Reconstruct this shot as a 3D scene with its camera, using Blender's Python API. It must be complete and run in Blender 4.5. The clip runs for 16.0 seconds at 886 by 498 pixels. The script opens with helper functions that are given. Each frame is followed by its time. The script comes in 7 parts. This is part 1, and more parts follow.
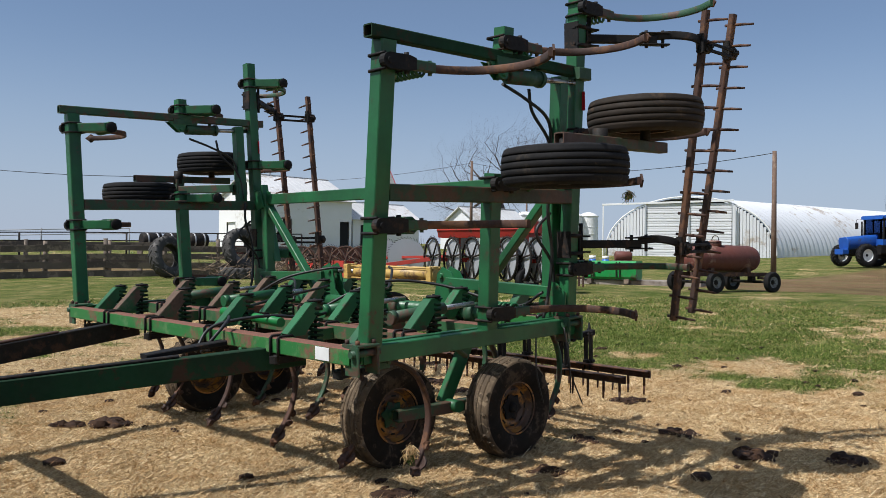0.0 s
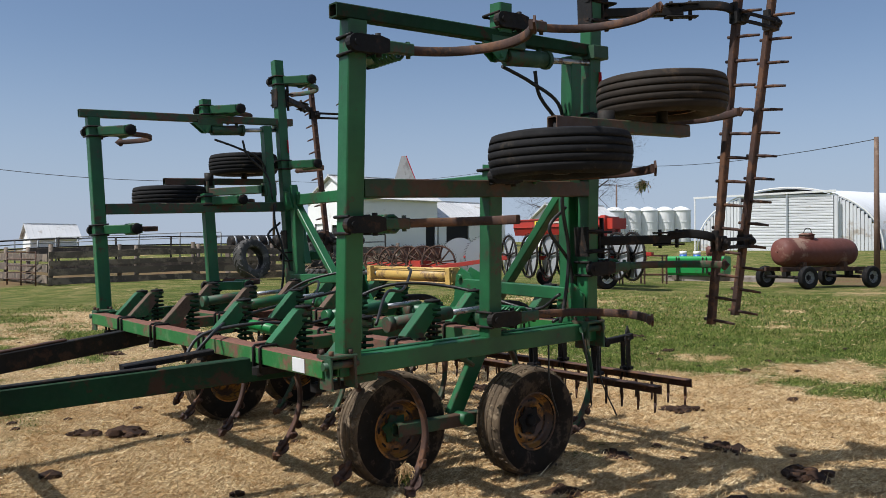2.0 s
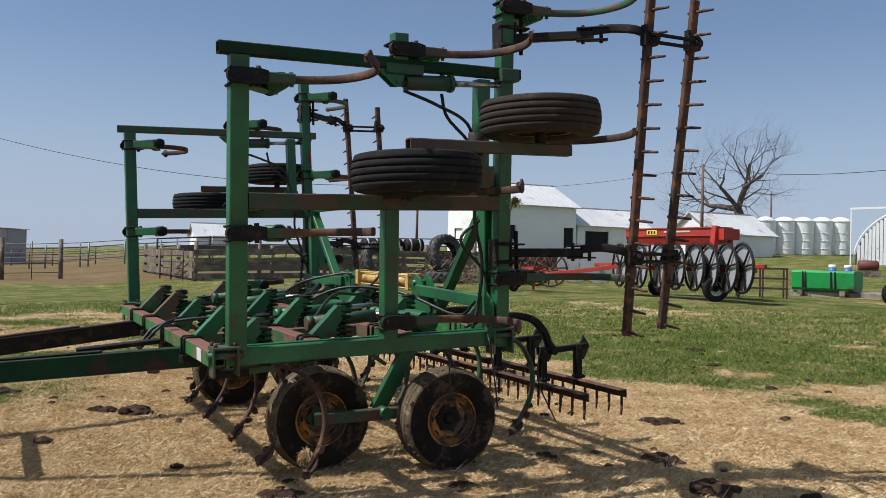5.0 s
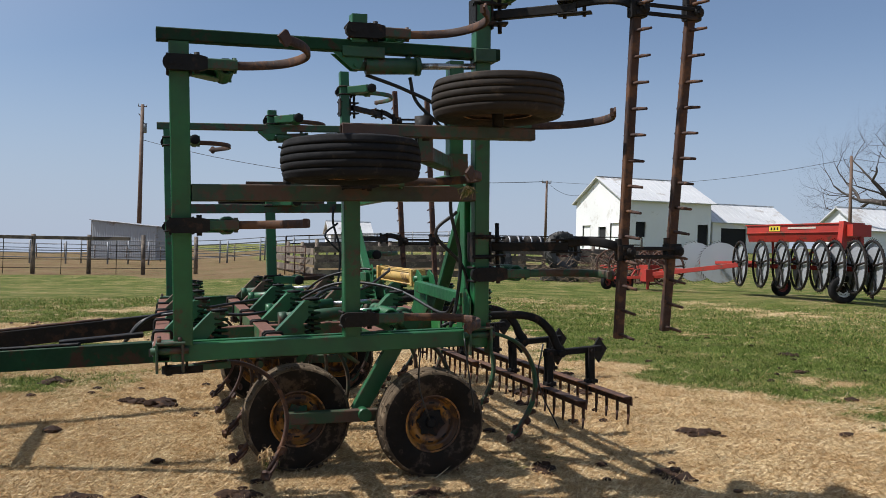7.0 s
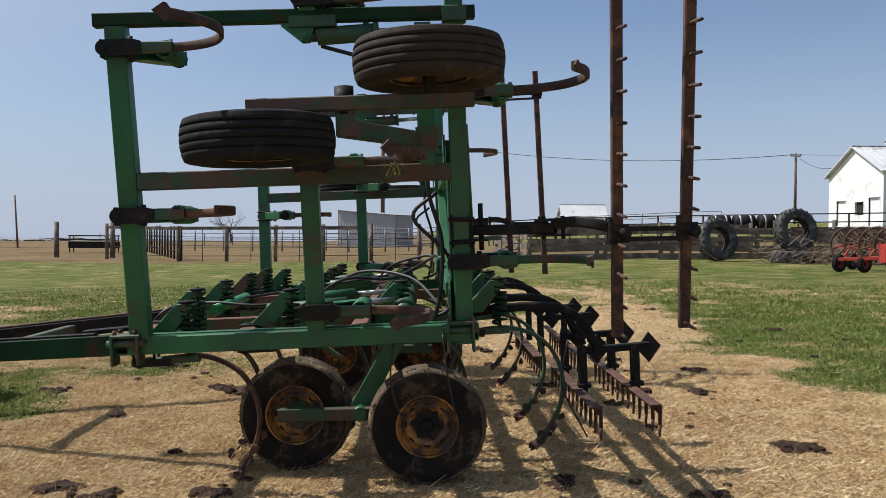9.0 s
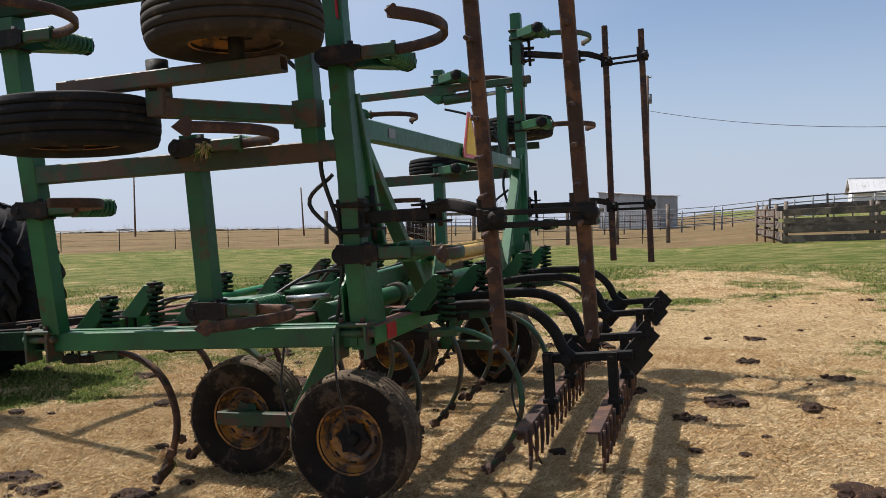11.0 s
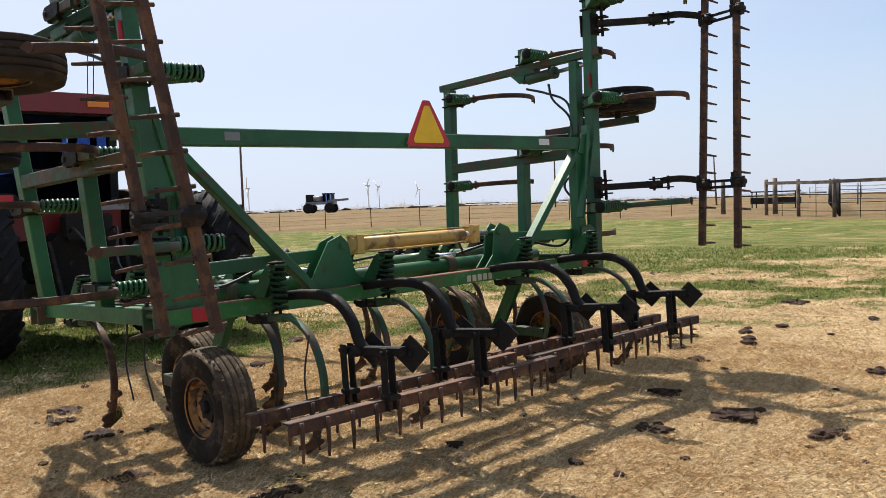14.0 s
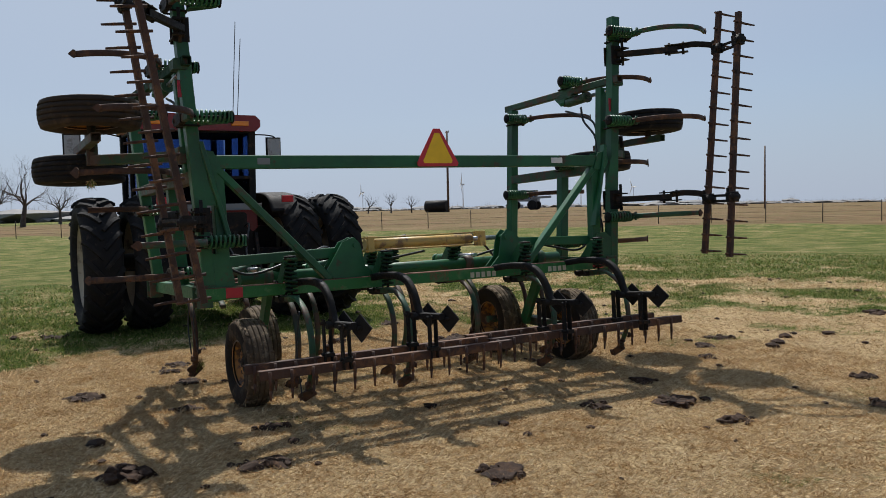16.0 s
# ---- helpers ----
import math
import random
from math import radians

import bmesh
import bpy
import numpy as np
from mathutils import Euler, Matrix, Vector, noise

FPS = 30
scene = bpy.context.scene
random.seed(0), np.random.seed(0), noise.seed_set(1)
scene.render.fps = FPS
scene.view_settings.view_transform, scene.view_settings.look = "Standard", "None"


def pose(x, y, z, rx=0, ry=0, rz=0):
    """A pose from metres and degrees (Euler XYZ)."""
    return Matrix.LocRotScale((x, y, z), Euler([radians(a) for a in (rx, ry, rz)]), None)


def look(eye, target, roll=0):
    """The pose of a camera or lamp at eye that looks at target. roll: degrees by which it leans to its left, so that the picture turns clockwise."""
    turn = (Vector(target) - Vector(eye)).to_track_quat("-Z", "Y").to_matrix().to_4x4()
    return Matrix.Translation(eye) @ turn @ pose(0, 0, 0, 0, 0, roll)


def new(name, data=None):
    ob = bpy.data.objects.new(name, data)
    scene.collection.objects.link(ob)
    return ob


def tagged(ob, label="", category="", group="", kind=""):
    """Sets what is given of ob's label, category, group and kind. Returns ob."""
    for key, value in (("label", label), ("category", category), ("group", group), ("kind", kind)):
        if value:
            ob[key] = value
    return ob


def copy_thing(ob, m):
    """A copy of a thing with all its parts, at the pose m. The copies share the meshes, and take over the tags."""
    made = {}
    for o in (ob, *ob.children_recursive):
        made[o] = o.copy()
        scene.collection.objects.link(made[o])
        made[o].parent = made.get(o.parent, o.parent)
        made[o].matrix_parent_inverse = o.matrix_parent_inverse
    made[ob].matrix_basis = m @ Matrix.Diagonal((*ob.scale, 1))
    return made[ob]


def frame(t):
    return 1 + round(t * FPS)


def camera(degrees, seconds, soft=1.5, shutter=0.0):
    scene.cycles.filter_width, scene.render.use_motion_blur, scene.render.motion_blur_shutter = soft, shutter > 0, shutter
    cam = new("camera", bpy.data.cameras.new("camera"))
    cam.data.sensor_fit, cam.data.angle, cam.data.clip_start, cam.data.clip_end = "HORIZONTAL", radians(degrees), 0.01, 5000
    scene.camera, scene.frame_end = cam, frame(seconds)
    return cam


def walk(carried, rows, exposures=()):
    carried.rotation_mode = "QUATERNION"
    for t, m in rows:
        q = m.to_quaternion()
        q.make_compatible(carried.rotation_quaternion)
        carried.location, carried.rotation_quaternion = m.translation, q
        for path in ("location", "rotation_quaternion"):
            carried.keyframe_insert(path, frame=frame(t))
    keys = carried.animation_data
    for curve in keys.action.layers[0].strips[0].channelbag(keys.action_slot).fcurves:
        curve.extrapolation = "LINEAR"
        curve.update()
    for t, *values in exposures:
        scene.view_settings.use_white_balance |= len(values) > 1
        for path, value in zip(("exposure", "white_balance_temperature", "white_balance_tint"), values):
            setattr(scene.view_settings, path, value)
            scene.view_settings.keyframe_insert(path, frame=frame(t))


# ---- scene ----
cam = camera(54.9, 16.0, soft=0.85)
PATH = [
    (0, (-4.951, -4.431, 1.525), (-3.571, -2.984, 1.545), 0.8),
    (0.5, (-4.798, -4.319, 1.524), (-3.463, -2.829, 1.544), 0.8),
    (1, (-4.623, -4.247, 1.545), (-3.306, -2.741, 1.561), 0.6),
    (1.5, (-4.391, -4.324, 1.543), (-3.119, -2.78, 1.554), 0.1),
    (2, (-4.156, -4.465, 1.543), (-2.941, -2.877, 1.558), -0.1),
    (2.5, (-4.027, -4.675, 1.539), (-2.855, -3.054, 1.552), 0.1),
    (3, (-3.889, -4.883, 1.548), (-2.769, -3.226, 1.559), 0.2),
    (3.5, (-3.606, -5.089, 1.582), (-2.525, -3.406, 1.596), 0.3),
    (6, (-2.587, -5.97, 1.588), (-1.826, -4.12, 1.605), 1.9),
    (6.5, (-2.252, -5.88, 1.603), (-1.568, -4.001, 1.615), 1.8),
    (7, (-1.811, -5.86, 1.589), (-1.201, -3.956, 1.598), 1.6),
    (7.5, (-1.366, -5.815, 1.607), (-0.817, -3.892, 1.606), 1.0),
    (8, (-0.905, -5.687, 1.603), (-0.534, -3.722, 1.595), 0.8),
    (8.5, (-0.477, -5.606, 1.611), (-0.286, -3.615, 1.596), 0.6),
    (9, (-0.03, -5.547, 1.626), (0.015, -3.547, 1.587), 0.4),
    (11.5, (2.513, -4.162, 1.647), (1.741, -2.318, 1.561), -1.3),
    (12, (3.088, -3.835, 1.674), (2.154, -2.069, 1.583), -1.7),
    (12.5, (3.59, -3.506, 1.653), (2.555, -1.798, 1.554), -1.9),
    (13, (4.084, -3.162, 1.647), (2.917, -1.54, 1.548), -1.8),
    (13.5, (4.639, -2.847, 1.625), (3.324, -1.344, 1.52), -1.8),
    (14, (5.07, -2.67, 1.693), (3.62, -1.298, 1.57), -2.0),
    (14.5, (5.572, -2.512, 1.671), (3.998, -1.284, 1.552), -1.7),
    (15, (6.073, -2.407, 1.729), (4.432, -1.271, 1.612), -1.8),
    (15.5, (6.508, -2.404, 1.738), (4.842, -1.303, 1.617), -1.0),
    (16, (7.29, -2.118, 1.769), (5.548, -1.142, 1.652), -1.2),
]
walk(cam, [(t, look(eye, target, roll)) for t, eye, target, roll in PATH],
     [(0.0, 0.14, 6080, 12), (9.0, 0.25, 6170, 13), (11.5, 0.44, 6390, 14), (13.0, 0.32, 6400, 14), (13.5, 0.4, 6520, 14), (14.0, 0.74, 6560, 14), (14.5, 0.69, 6540, 13), (15.0, 0.10, 6230, 12), (15.5, 0.05, 6190, 11), (16.0, 0.08, 6210, 11)])

# ---- daylight: clear spring sky, sun ahead of the tractor ----
SUN = Vector((-0.70, 0.195, 1.0)).normalized()
world = bpy.data.worlds.new("sky")
scene.world = world
world.use_nodes = True
wn = world.node_tree.nodes
wl = world.node_tree.links
sky_node = wn.new("ShaderNodeTexSky")
sky_node.sky_type = "NISHITA"
sky_node.sun_disc = False
sky_node.sun_elevation = math.asin(SUN.z)
sky_node.sun_rotation = math.atan2(SUN.x, SUN.y)
sky_node.altitude = 300
sky_node.air_density = 1.0
sky_node.dust_density = 0.1
sky_node.ozone_density = 2.0
wn["Background"].inputs["Strength"].default_value = 0.079
# pale haze low over the horizon
wtc = wn.new("ShaderNodeTexCoord")
wsep = wn.new("ShaderNodeSeparateXYZ")
wl.new(wtc.outputs["Generated"], wsep.inputs[0])
wmr = wn.new("ShaderNodeMapRange")
wmr.interpolation_type = "SMOOTHSTEP"
wmr.inputs["From Min"].default_value = -0.02
wmr.inputs["From Max"].default_value = 0.27
wmr.inputs["To Min"].default_value = 0.92
wmr.inputs["To Max"].default_value = 0.13
wl.new(wsep.outputs["Z"], wmr.inputs["Value"])
wmix = wn.new("ShaderNodeMix")
wmix.data_type = "RGBA"
# whiter glare towards the sun
wdot = wn.new("ShaderNodeVectorMath")
wdot.operation = "DOT_PRODUCT"
wl.new(wtc.outputs["Generated"], wdot.inputs[0])
wdot.inputs[1].default_value = tuple(SUN)
wgl = wn.new("ShaderNodeMapRange")
wgl.interpolation_type = "SMOOTHSTEP"
wgl.inputs["From Min"].default_value = 0.15
wgl.inputs["From Max"].default_value = 0.85
wgl.inputs["To Max"].default_value = 0.85
wl.new(wdot.outputs["Value"], wgl.inputs["Value"])
wmax = wn.new("ShaderNodeMath")
wmax.operation = "MAXIMUM"
wl.new(wmr.outputs["Result"], wmax.inputs[0])
wl.new(wgl.outputs["Result"], wmax.inputs[1])
wl.new(wmax.outputs[0], wmix.inputs["Factor"])
wl.new(sky_node.outputs["Color"], wmix.inputs["A"])
wmix.inputs["B"].default_value = (4.6, 5.35, 6.55, 1)
wnear = wn.new("ShaderNodeMapRange")
wnear.interpolation_type = "SMOOTHSTEP"
wnear.inputs["From Min"].default_value = 0.35
wnear.inputs["From Max"].default_value = 0.85
wnear.inputs["To Max"].default_value = 0.8
wl.new(wdot.outputs["Value"], wnear.inputs["Value"])
wglare = wn.new("ShaderNodeMix")
wglare.data_type = "RGBA"
wl.new(wnear.outputs["Result"], wglare.inputs["Factor"])
wl.new(wmix.outputs["Result"], wglare.inputs["A"])
wglare.inputs["B"].default_value = (5.9, 6.8, 8.0, 1)
wl.new(wglare.outputs["Result"], wn["Background"].inputs["Color"])

sun_data = bpy.data.lights.new("sun", "SUN")
sun_data.energy = 5.0
sun_data.angle = radians(0.55)
sun_data.color = (1.0, 0.95, 0.86)
sun = new("sun", sun_data)
sun.matrix_world = look(SUN * 60, (0, 0, 0))
scene.view_settings.exposure = 0.0


# ---- materials ----
def mat(name):
    m = bpy.data.materials.new(name)
    m.use_nodes = True
    n, l = m.node_tree.nodes, m.node_tree.links
    return m, n, l, n["Principled BSDF"]


def noise_tex(n, l, scale, detail=6.0, rough=0.6, coord="Object", stretch=None):
    tc = n.new("ShaderNodeTexCoord")
    t = n.new("ShaderNodeTexNoise")
    t.inputs["Scale"].default_value = scale
    t.inputs["Detail"].default_value = detail
    t.inputs["Roughness"].default_value = rough
    if stretch:
        mp = n.new("ShaderNodeMapping")
        mp.inputs["Scale"].default_value = stretch
        l.new(tc.outputs[coord], mp.inputs["Vector"])
        l.new(mp.outputs["Vector"], t.inputs["Vector"])
    else:
        l.new(tc.outputs[coord], t.inputs["Vector"])
    return t


def ramp(n, l, src, stops):
    r = n.new("ShaderNodeValToRGB")
    e = r.color_ramp.elements
    while len(e) < len(stops):
        e.new(0.5)
    for k, (p, c) in enumerate(stops):
        e[k].position = p
        e[k].color = (*c, 1) if len(c) == 3 else (c[0], c[0], c[0], 1)
    l.new(src, r.inputs["Fac"])
    return r


def mixc(n, l, fac, a, b):
    m = n.new("ShaderNodeMix")
    m.data_type = "RGBA"
    for sock, v in ((m.inputs["Factor"], fac), (m.inputs["A"], a), (m.inputs["B"], b)):
        if hasattr(v, "is_output"):
            l.new(v, sock)
        elif isinstance(v, (int, float)):
            sock.default_value = v
        else:
            sock.default_value = (*v, 1)
    return m.outputs["Result"]


def bump(n, l, b, height, strength, dist=0.01):
    k = n.new("ShaderNodeBump")
    k.inputs["Strength"].default_value = strength
    k.inputs["Distance"].default_value = dist
    l.new(height, k.inputs["Height"])
    l.new(k.outputs["Normal"], b.inputs["Normal"])


def worn(name, base, dark, rust, amount, rough=0.45, scale=9.0, metal=0.0, bmp=0.25, spec=0.5):
    """Paint or steel with blotches, grime and rust breaking through."""
    m, n, l, b = mat(name)
    big = noise_tex(n, l, scale * 0.25, 5)
    fine = noise_tex(n, l, scale * 3.0, 8, 0.7)
    grime = ramp(n, l, big.outputs["Fac"], [(0.35, (0,)), (0.65, (1,))])
    col = mixc(n, l, grime.outputs["Color"], base, dark)
    mul = n.new("ShaderNodeMath")
    mul.operation = "MULTIPLY_ADD"
    l.new(fine.outputs["Fac"], mul.inputs[0])
    mul.inputs[1].default_value = 0.55
    add2 = noise_tex(n, l, scale * 0.6, 4)
    l.new(add2.outputs["Fac"], mul.inputs[2])
    lo = 1.10 - amount * 0.36
    spots = ramp(n, l, mul.outputs[0], [(min(lo, 0.98) - 0.10, (0,)), (min(lo, 0.99), (1,))])
    col = mixc(n, l, spots.outputs["Color"], col, rust)
    l.new(col, b.inputs["Base Color"])
    rr = ramp(n, l, fine.outputs["Fac"], [(0.3, (rough * 0.75,)), (0.75, (min(1, rough * 1.35),))])
    l.new(rr.outputs["Color"], b.inputs["Roughness"])
    b.inputs["Metallic"].default_value = metal
    b.inputs["Specular IOR Level"].default_value = spec
    bump(n, l, b, fine.outputs["Fac"], bmp, 0.004)
    return m


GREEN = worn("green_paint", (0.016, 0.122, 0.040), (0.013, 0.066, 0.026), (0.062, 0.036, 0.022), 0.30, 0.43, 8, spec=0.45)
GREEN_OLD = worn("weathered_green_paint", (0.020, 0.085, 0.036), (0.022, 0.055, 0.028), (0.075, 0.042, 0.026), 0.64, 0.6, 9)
# grimy paint of tongue and rail, also the painted shade of the frame springs
GREEN_DARK = worn("grimy_and_shade_dark_green_paint", (0.010, 0.046, 0.020), (0.011, 0.027, 0.014), (0.045, 0.026, 0.017), 0.4, 0.7, 8, spec=0.15)
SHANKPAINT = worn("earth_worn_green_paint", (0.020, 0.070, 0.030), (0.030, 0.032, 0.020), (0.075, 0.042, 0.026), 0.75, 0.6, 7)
RUBBER_DUST = worn("brown_dusted_rubber", (0.035, 0.026, 0.019), (0.022, 0.018, 0.015), (0.065, 0.045, 0.03), 0.4, 0.9, 6, bmp=0.5, spec=0.2)
RUSTY = worn("rusty_steel", (0.075, 0.036, 0.024), (0.04, 0.024, 0.019), (0.13, 0.062, 0.032), 0.6, 0.8, 11, 0.2)
DARK = worn("dark_worn_steel", (0.011, 0.011, 0.012), (0.019, 0.016, 0.013), (0.05, 0.030, 0.020), 0.45, 0.68, 12, 0.2, spec=0.25)
BLACK = worn("black_paint", (0.007, 0.007, 0.008), (0.013, 0.012, 0.011), (0.05, 0.03, 0.02), 0.35, 0.7, 12, spec=0.2)
RUBBER = worn("dusty_rubber", (0.012, 0.012, 0.013), (0.019, 0.018, 0.018), (0.04, 0.034, 0.028), 0.35, 0.9, 14, bmp=0.5, spec=0.13)
RUBBER_EARTH = worn("earth_stained_rubber", (0.014, 0.012, 0.010), (0.026, 0.020, 0.015), (0.080, 0.058, 0.040), 0.44, 0.92, 9, bmp=0.6, spec=0.12)
RUBBER_MUD = worn("mud_caked_rubber", (0.135, 0.098, 0.062), (0.055, 0.042, 0.030), (0.21, 0.16, 0.105), 0.5, 0.95, 26, bmp=0.9, spec=0.15)
RUBBER_OLD = worn("sun_bleached_rubber", (0.075, 0.072, 0.068), (0.045, 0.043, 0.041), (0.14, 0.13, 0.12), 0.5, 0.9, 5, bmp=0.4, spec=0.2)
RIMY = worn("yellow_rim_paint", (0.42, 0.18, 0.022), (0.24, 0.10, 0.02), (0.075, 0.038, 0.020), 0.78, 0.5, 10)
YELLOW = worn("yellow_paint", (0.62, 0.40, 0.10), (0.45, 0.30, 0.09), (0.22, 0.13, 0.06), 0.5, 0.5, 8)
CHROME = worn("dull_chrome", (0.55, 0.55, 0.55), (0.4, 0.4, 0.4), (0.2, 0.15, 0.12), 0.35, 0.3, 12, 0.9, 0.1)
RED = worn("red_paint", (0.42, 0.035, 0.02), (0.30, 0.03, 0.022), (0.14, 0.05, 0.03), 0.4, 0.45, 4)
TRED = worn("tractor_red_paint", (0.20, 0.014, 0.014), (0.15, 0.013, 0.014), (0.08, 0.03, 0.02), 0.25, 0.35, 3)
BLUE = worn("blue_paint", (0.015, 0.10, 0.42), (0.015, 0.07, 0.32), (0.05, 0.05, 0.06), 0.2, 0.4, 3)
WHITE = worn("white_paint", (0.78, 0.78, 0.76), (0.72, 0.72, 0.70), (0.60, 0.58, 0.54), 0.2, 0.6, 0.8, bmp=0.1)
# tin whose grey holds the shade of the shed wall, with weather blotches
TIN_SHADED = worn("weathered_shade_grey_tin", (0.36, 0.37, 0.39), (0.30, 0.31, 0.33), (0.24, 0.20, 0.17), 0.35, 0.5, 0.8, 0.2, 0.1)
TIN = worn("white_corrugated_metal", (0.74, 0.75, 0.76), (0.64, 0.65, 0.66), (0.42, 0.36, 0.30), 0.35, 0.45, 0.6, 0.1, 0.1)
GALV = worn("galvanised_metal", (0.50, 0.52, 0.54), (0.42, 0.44, 0.46), (0.28, 0.25, 0.22), 0.35, 0.42, 0.8, 0.4, 0.1)
WOOD = worn("grey_weathered_wood", (0.135, 0.105, 0.08), (0.075, 0.058, 0.045), (0.22, 0.17, 0.125), 0.6, 0.9, 3.0, bmp=0.6)
POLEWOOD = worn("brown_pole_wood", (0.15, 0.09, 0.06), (0.11, 0.07, 0.05), (0.2, 0.14, 0.1), 0.5, 0.9, 2.0, bmp=0.5)
TANKRUST = worn("rusty_tank_steel", (0.14, 0.038, 0.026), (0.08, 0.030, 0.022), (0.24, 0.15, 0.11), 0.5, 0.7, 1.6)
BUCKETGREEN = worn("bright_green_paint", (0.015, 0.28, 0.06), (0.015, 0.2, 0.05), (0.06, 0.05, 0.03), 0.25, 0.4, 2)
BARK = worn("bark", (0.075, 0.06, 0.05), (0.05, 0.04, 0.034), (0.11, 0.092, 0.078), 0.5, 0.95, 3, bmp=0.8)
DUNG = worn("dried_dung", (0.045, 0.023, 0.012), (0.018, 0.010, 0.007), (0.085, 0.044, 0.022), 0.4, 0.95, 30, bmp=1.0, spec=0.2)
HOSE = worn("black_hose", (0.008, 0.008, 0.008), (0.012, 0.012, 0.012), (0.03, 0.025, 0.02), 0.2, 0.5, 10)
CREAM = worn("cream_rim_paint", (0.42, 0.36, 0.26), (0.30, 0.26, 0.2), (0.15, 0.12, 0.09), 0.5, 0.6, 5)
CONCRETE = worn("grey_concrete", (0.30, 0.26, 0.22), (0.22, 0.19, 0.16), (0.15, 0.12, 0.10), 0.5, 0.9, 1.5)
SILVER = worn("bare_aluminium", (0.42, 0.42, 0.42), (0.36, 0.36, 0.36), (0.26, 0.25, 0.24), 0.3, 0.5, 9, 0.6)
SHINGLE = worn("pale_roof_metal", (0.58, 0.58, 0.58), (0.48, 0.48, 0.48), (0.34, 0.31, 0.28), 0.35, 0.6, 0.7)
GREY = worn("grey_paint", (0.22, 0.23, 0.24), (0.17, 0.18, 0.19), (0.1, 0.08, 0.07), 0.3, 0.5, 3)


def top_rusted(name, paint, pale, rust, share):
    """Paint rubbed through to rust on the upper faces, with paler scuffs elsewhere."""
    m, n, l, b = mat(name)
    big = noise_tex(n, l, 2.2, 5, 0.65)
    mid = noise_tex(n, l, 9, 6, 0.7)
    fine = noise_tex(n, l, 34, 8, 0.75)
    scuff = ramp(n, l, mid.outputs["Fac"], [(0.52, (0,)), (0.66, (1,))])
    col = mixc(n, l, scuff.outputs["Color"], paint, pale)
    geo = n.new("ShaderNodeNewGeometry")
    sep = n.new("ShaderNodeSeparateXYZ")
    l.new(geo.outputs["Normal"], sep.inputs[0])
    up = n.new("ShaderNodeMath")
    up.operation = "MULTIPLY_ADD"
    up.use_clamp = False
    l.new(sep.outputs["Z"], up.inputs[0])
    up.inputs[1].default_value = 0.30
    l.new(big.outputs["Fac"], up.inputs[2])
    wear = n.new("ShaderNodeMath")
    wear.operation = "MULTIPLY_ADD"
    l.new(fine.outputs["Fac"], wear.inputs[0])
    wear.inputs[1].default_value = 0.35
    l.new(up.outputs[0], wear.inputs[2])
    edge = 0.98 - share * 0.3
    spots = ramp(n, l, wear.outputs[0], [(edge - 0.14, (0,)), (edge - 0.02, (1,))])
    brown = ramp(n, l, fine.outputs["Fac"], [(0.35, tuple(v * 0.6 for v in rust)), (0.65, rust)])
    l.new(mixc(n, l, spots.outputs["Color"], col, brown.outputs["Color"]), b.inputs["Base Color"])
    rr = ramp(n, l, spots.outputs["Color"], [(0.0, (0.5,)), (1.0, (0.88,))])
    l.new(rr.outputs["Color"], b.inputs["Roughness"])
    b.inputs["Specular IOR Level"].default_value = 0.35
    bump(n, l, b, fine.outputs["Fac"], 0.35, 0.004)
    return m


FRAME_WORN = top_rusted("green_paint_rusted_on_top", (0.026, 0.15, 0.038), (0.085, 0.20, 0.075), (0.19, 0.085, 0.058), 0.36)
FRAME_RUST = top_rusted("green_paint_mostly_rusted", (0.030, 0.10, 0.040), (0.07, 0.12, 0.06), (0.17, 0.078, 0.054), 0.68)
BRACKET_OLD = top_rusted("dusty_green_paint", (0.030, 0.105, 0.040), (0.10, 0.125, 0.075), (0.13, 0.085, 0.06), 0.55)


def plain(name, c, rough=0.5, metal=0.0, emit=0.0):
    m, n, l, b = mat(name)
    t = noise_tex(n, l, 6, 4)
    r = ramp(n, l, t.outputs["Fac"], [(0.3, tuple(v * 0.85 for v in c)), (0.7, c)])
    l.new(r.outputs["Color"], b.inputs["Base Color"])
    b.inputs["Roughness"].default_value = rough
    b.inputs["Metallic"].default_value = metal
    return m


SMV_ORANGE = plain("faded_orange_film", (0.92, 0.58, 0.015), 0.5)
SMV_RED = plain("red_reflective_film", (0.55, 0.02, 0.03), 0.35)
RED_TAPE = plain("red_reflector_tape", (0.45, 0.01, 0.02), 0.35)
WHITE_TAPE = plain("white_reflector_tape", (0.75, 0.76, 0.75), 0.35)
# near-black colour painted as the darkness inside openings
DARKOPEN = plain("dark_interior", (0.012, 0.012, 0.013), 0.9)
AMBER = plain("amber_lens", (0.8, 0.25, 0.02), 0.25)
TRIMBLUE = plain("blue_plastic", (0.03, 0.14, 0.5), 0.4)

GLASS, gn, gl, gb = mat("cab_glass")
gb.inputs["Base Color"].default_value = (0.13, 0.20, 0.38, 1)
gb.inputs["Transmission Weight"].default_value = 1.0
gb.inputs["Roughness"].default_value = 0.02
gb.inputs["IOR"].default_value = 1.05


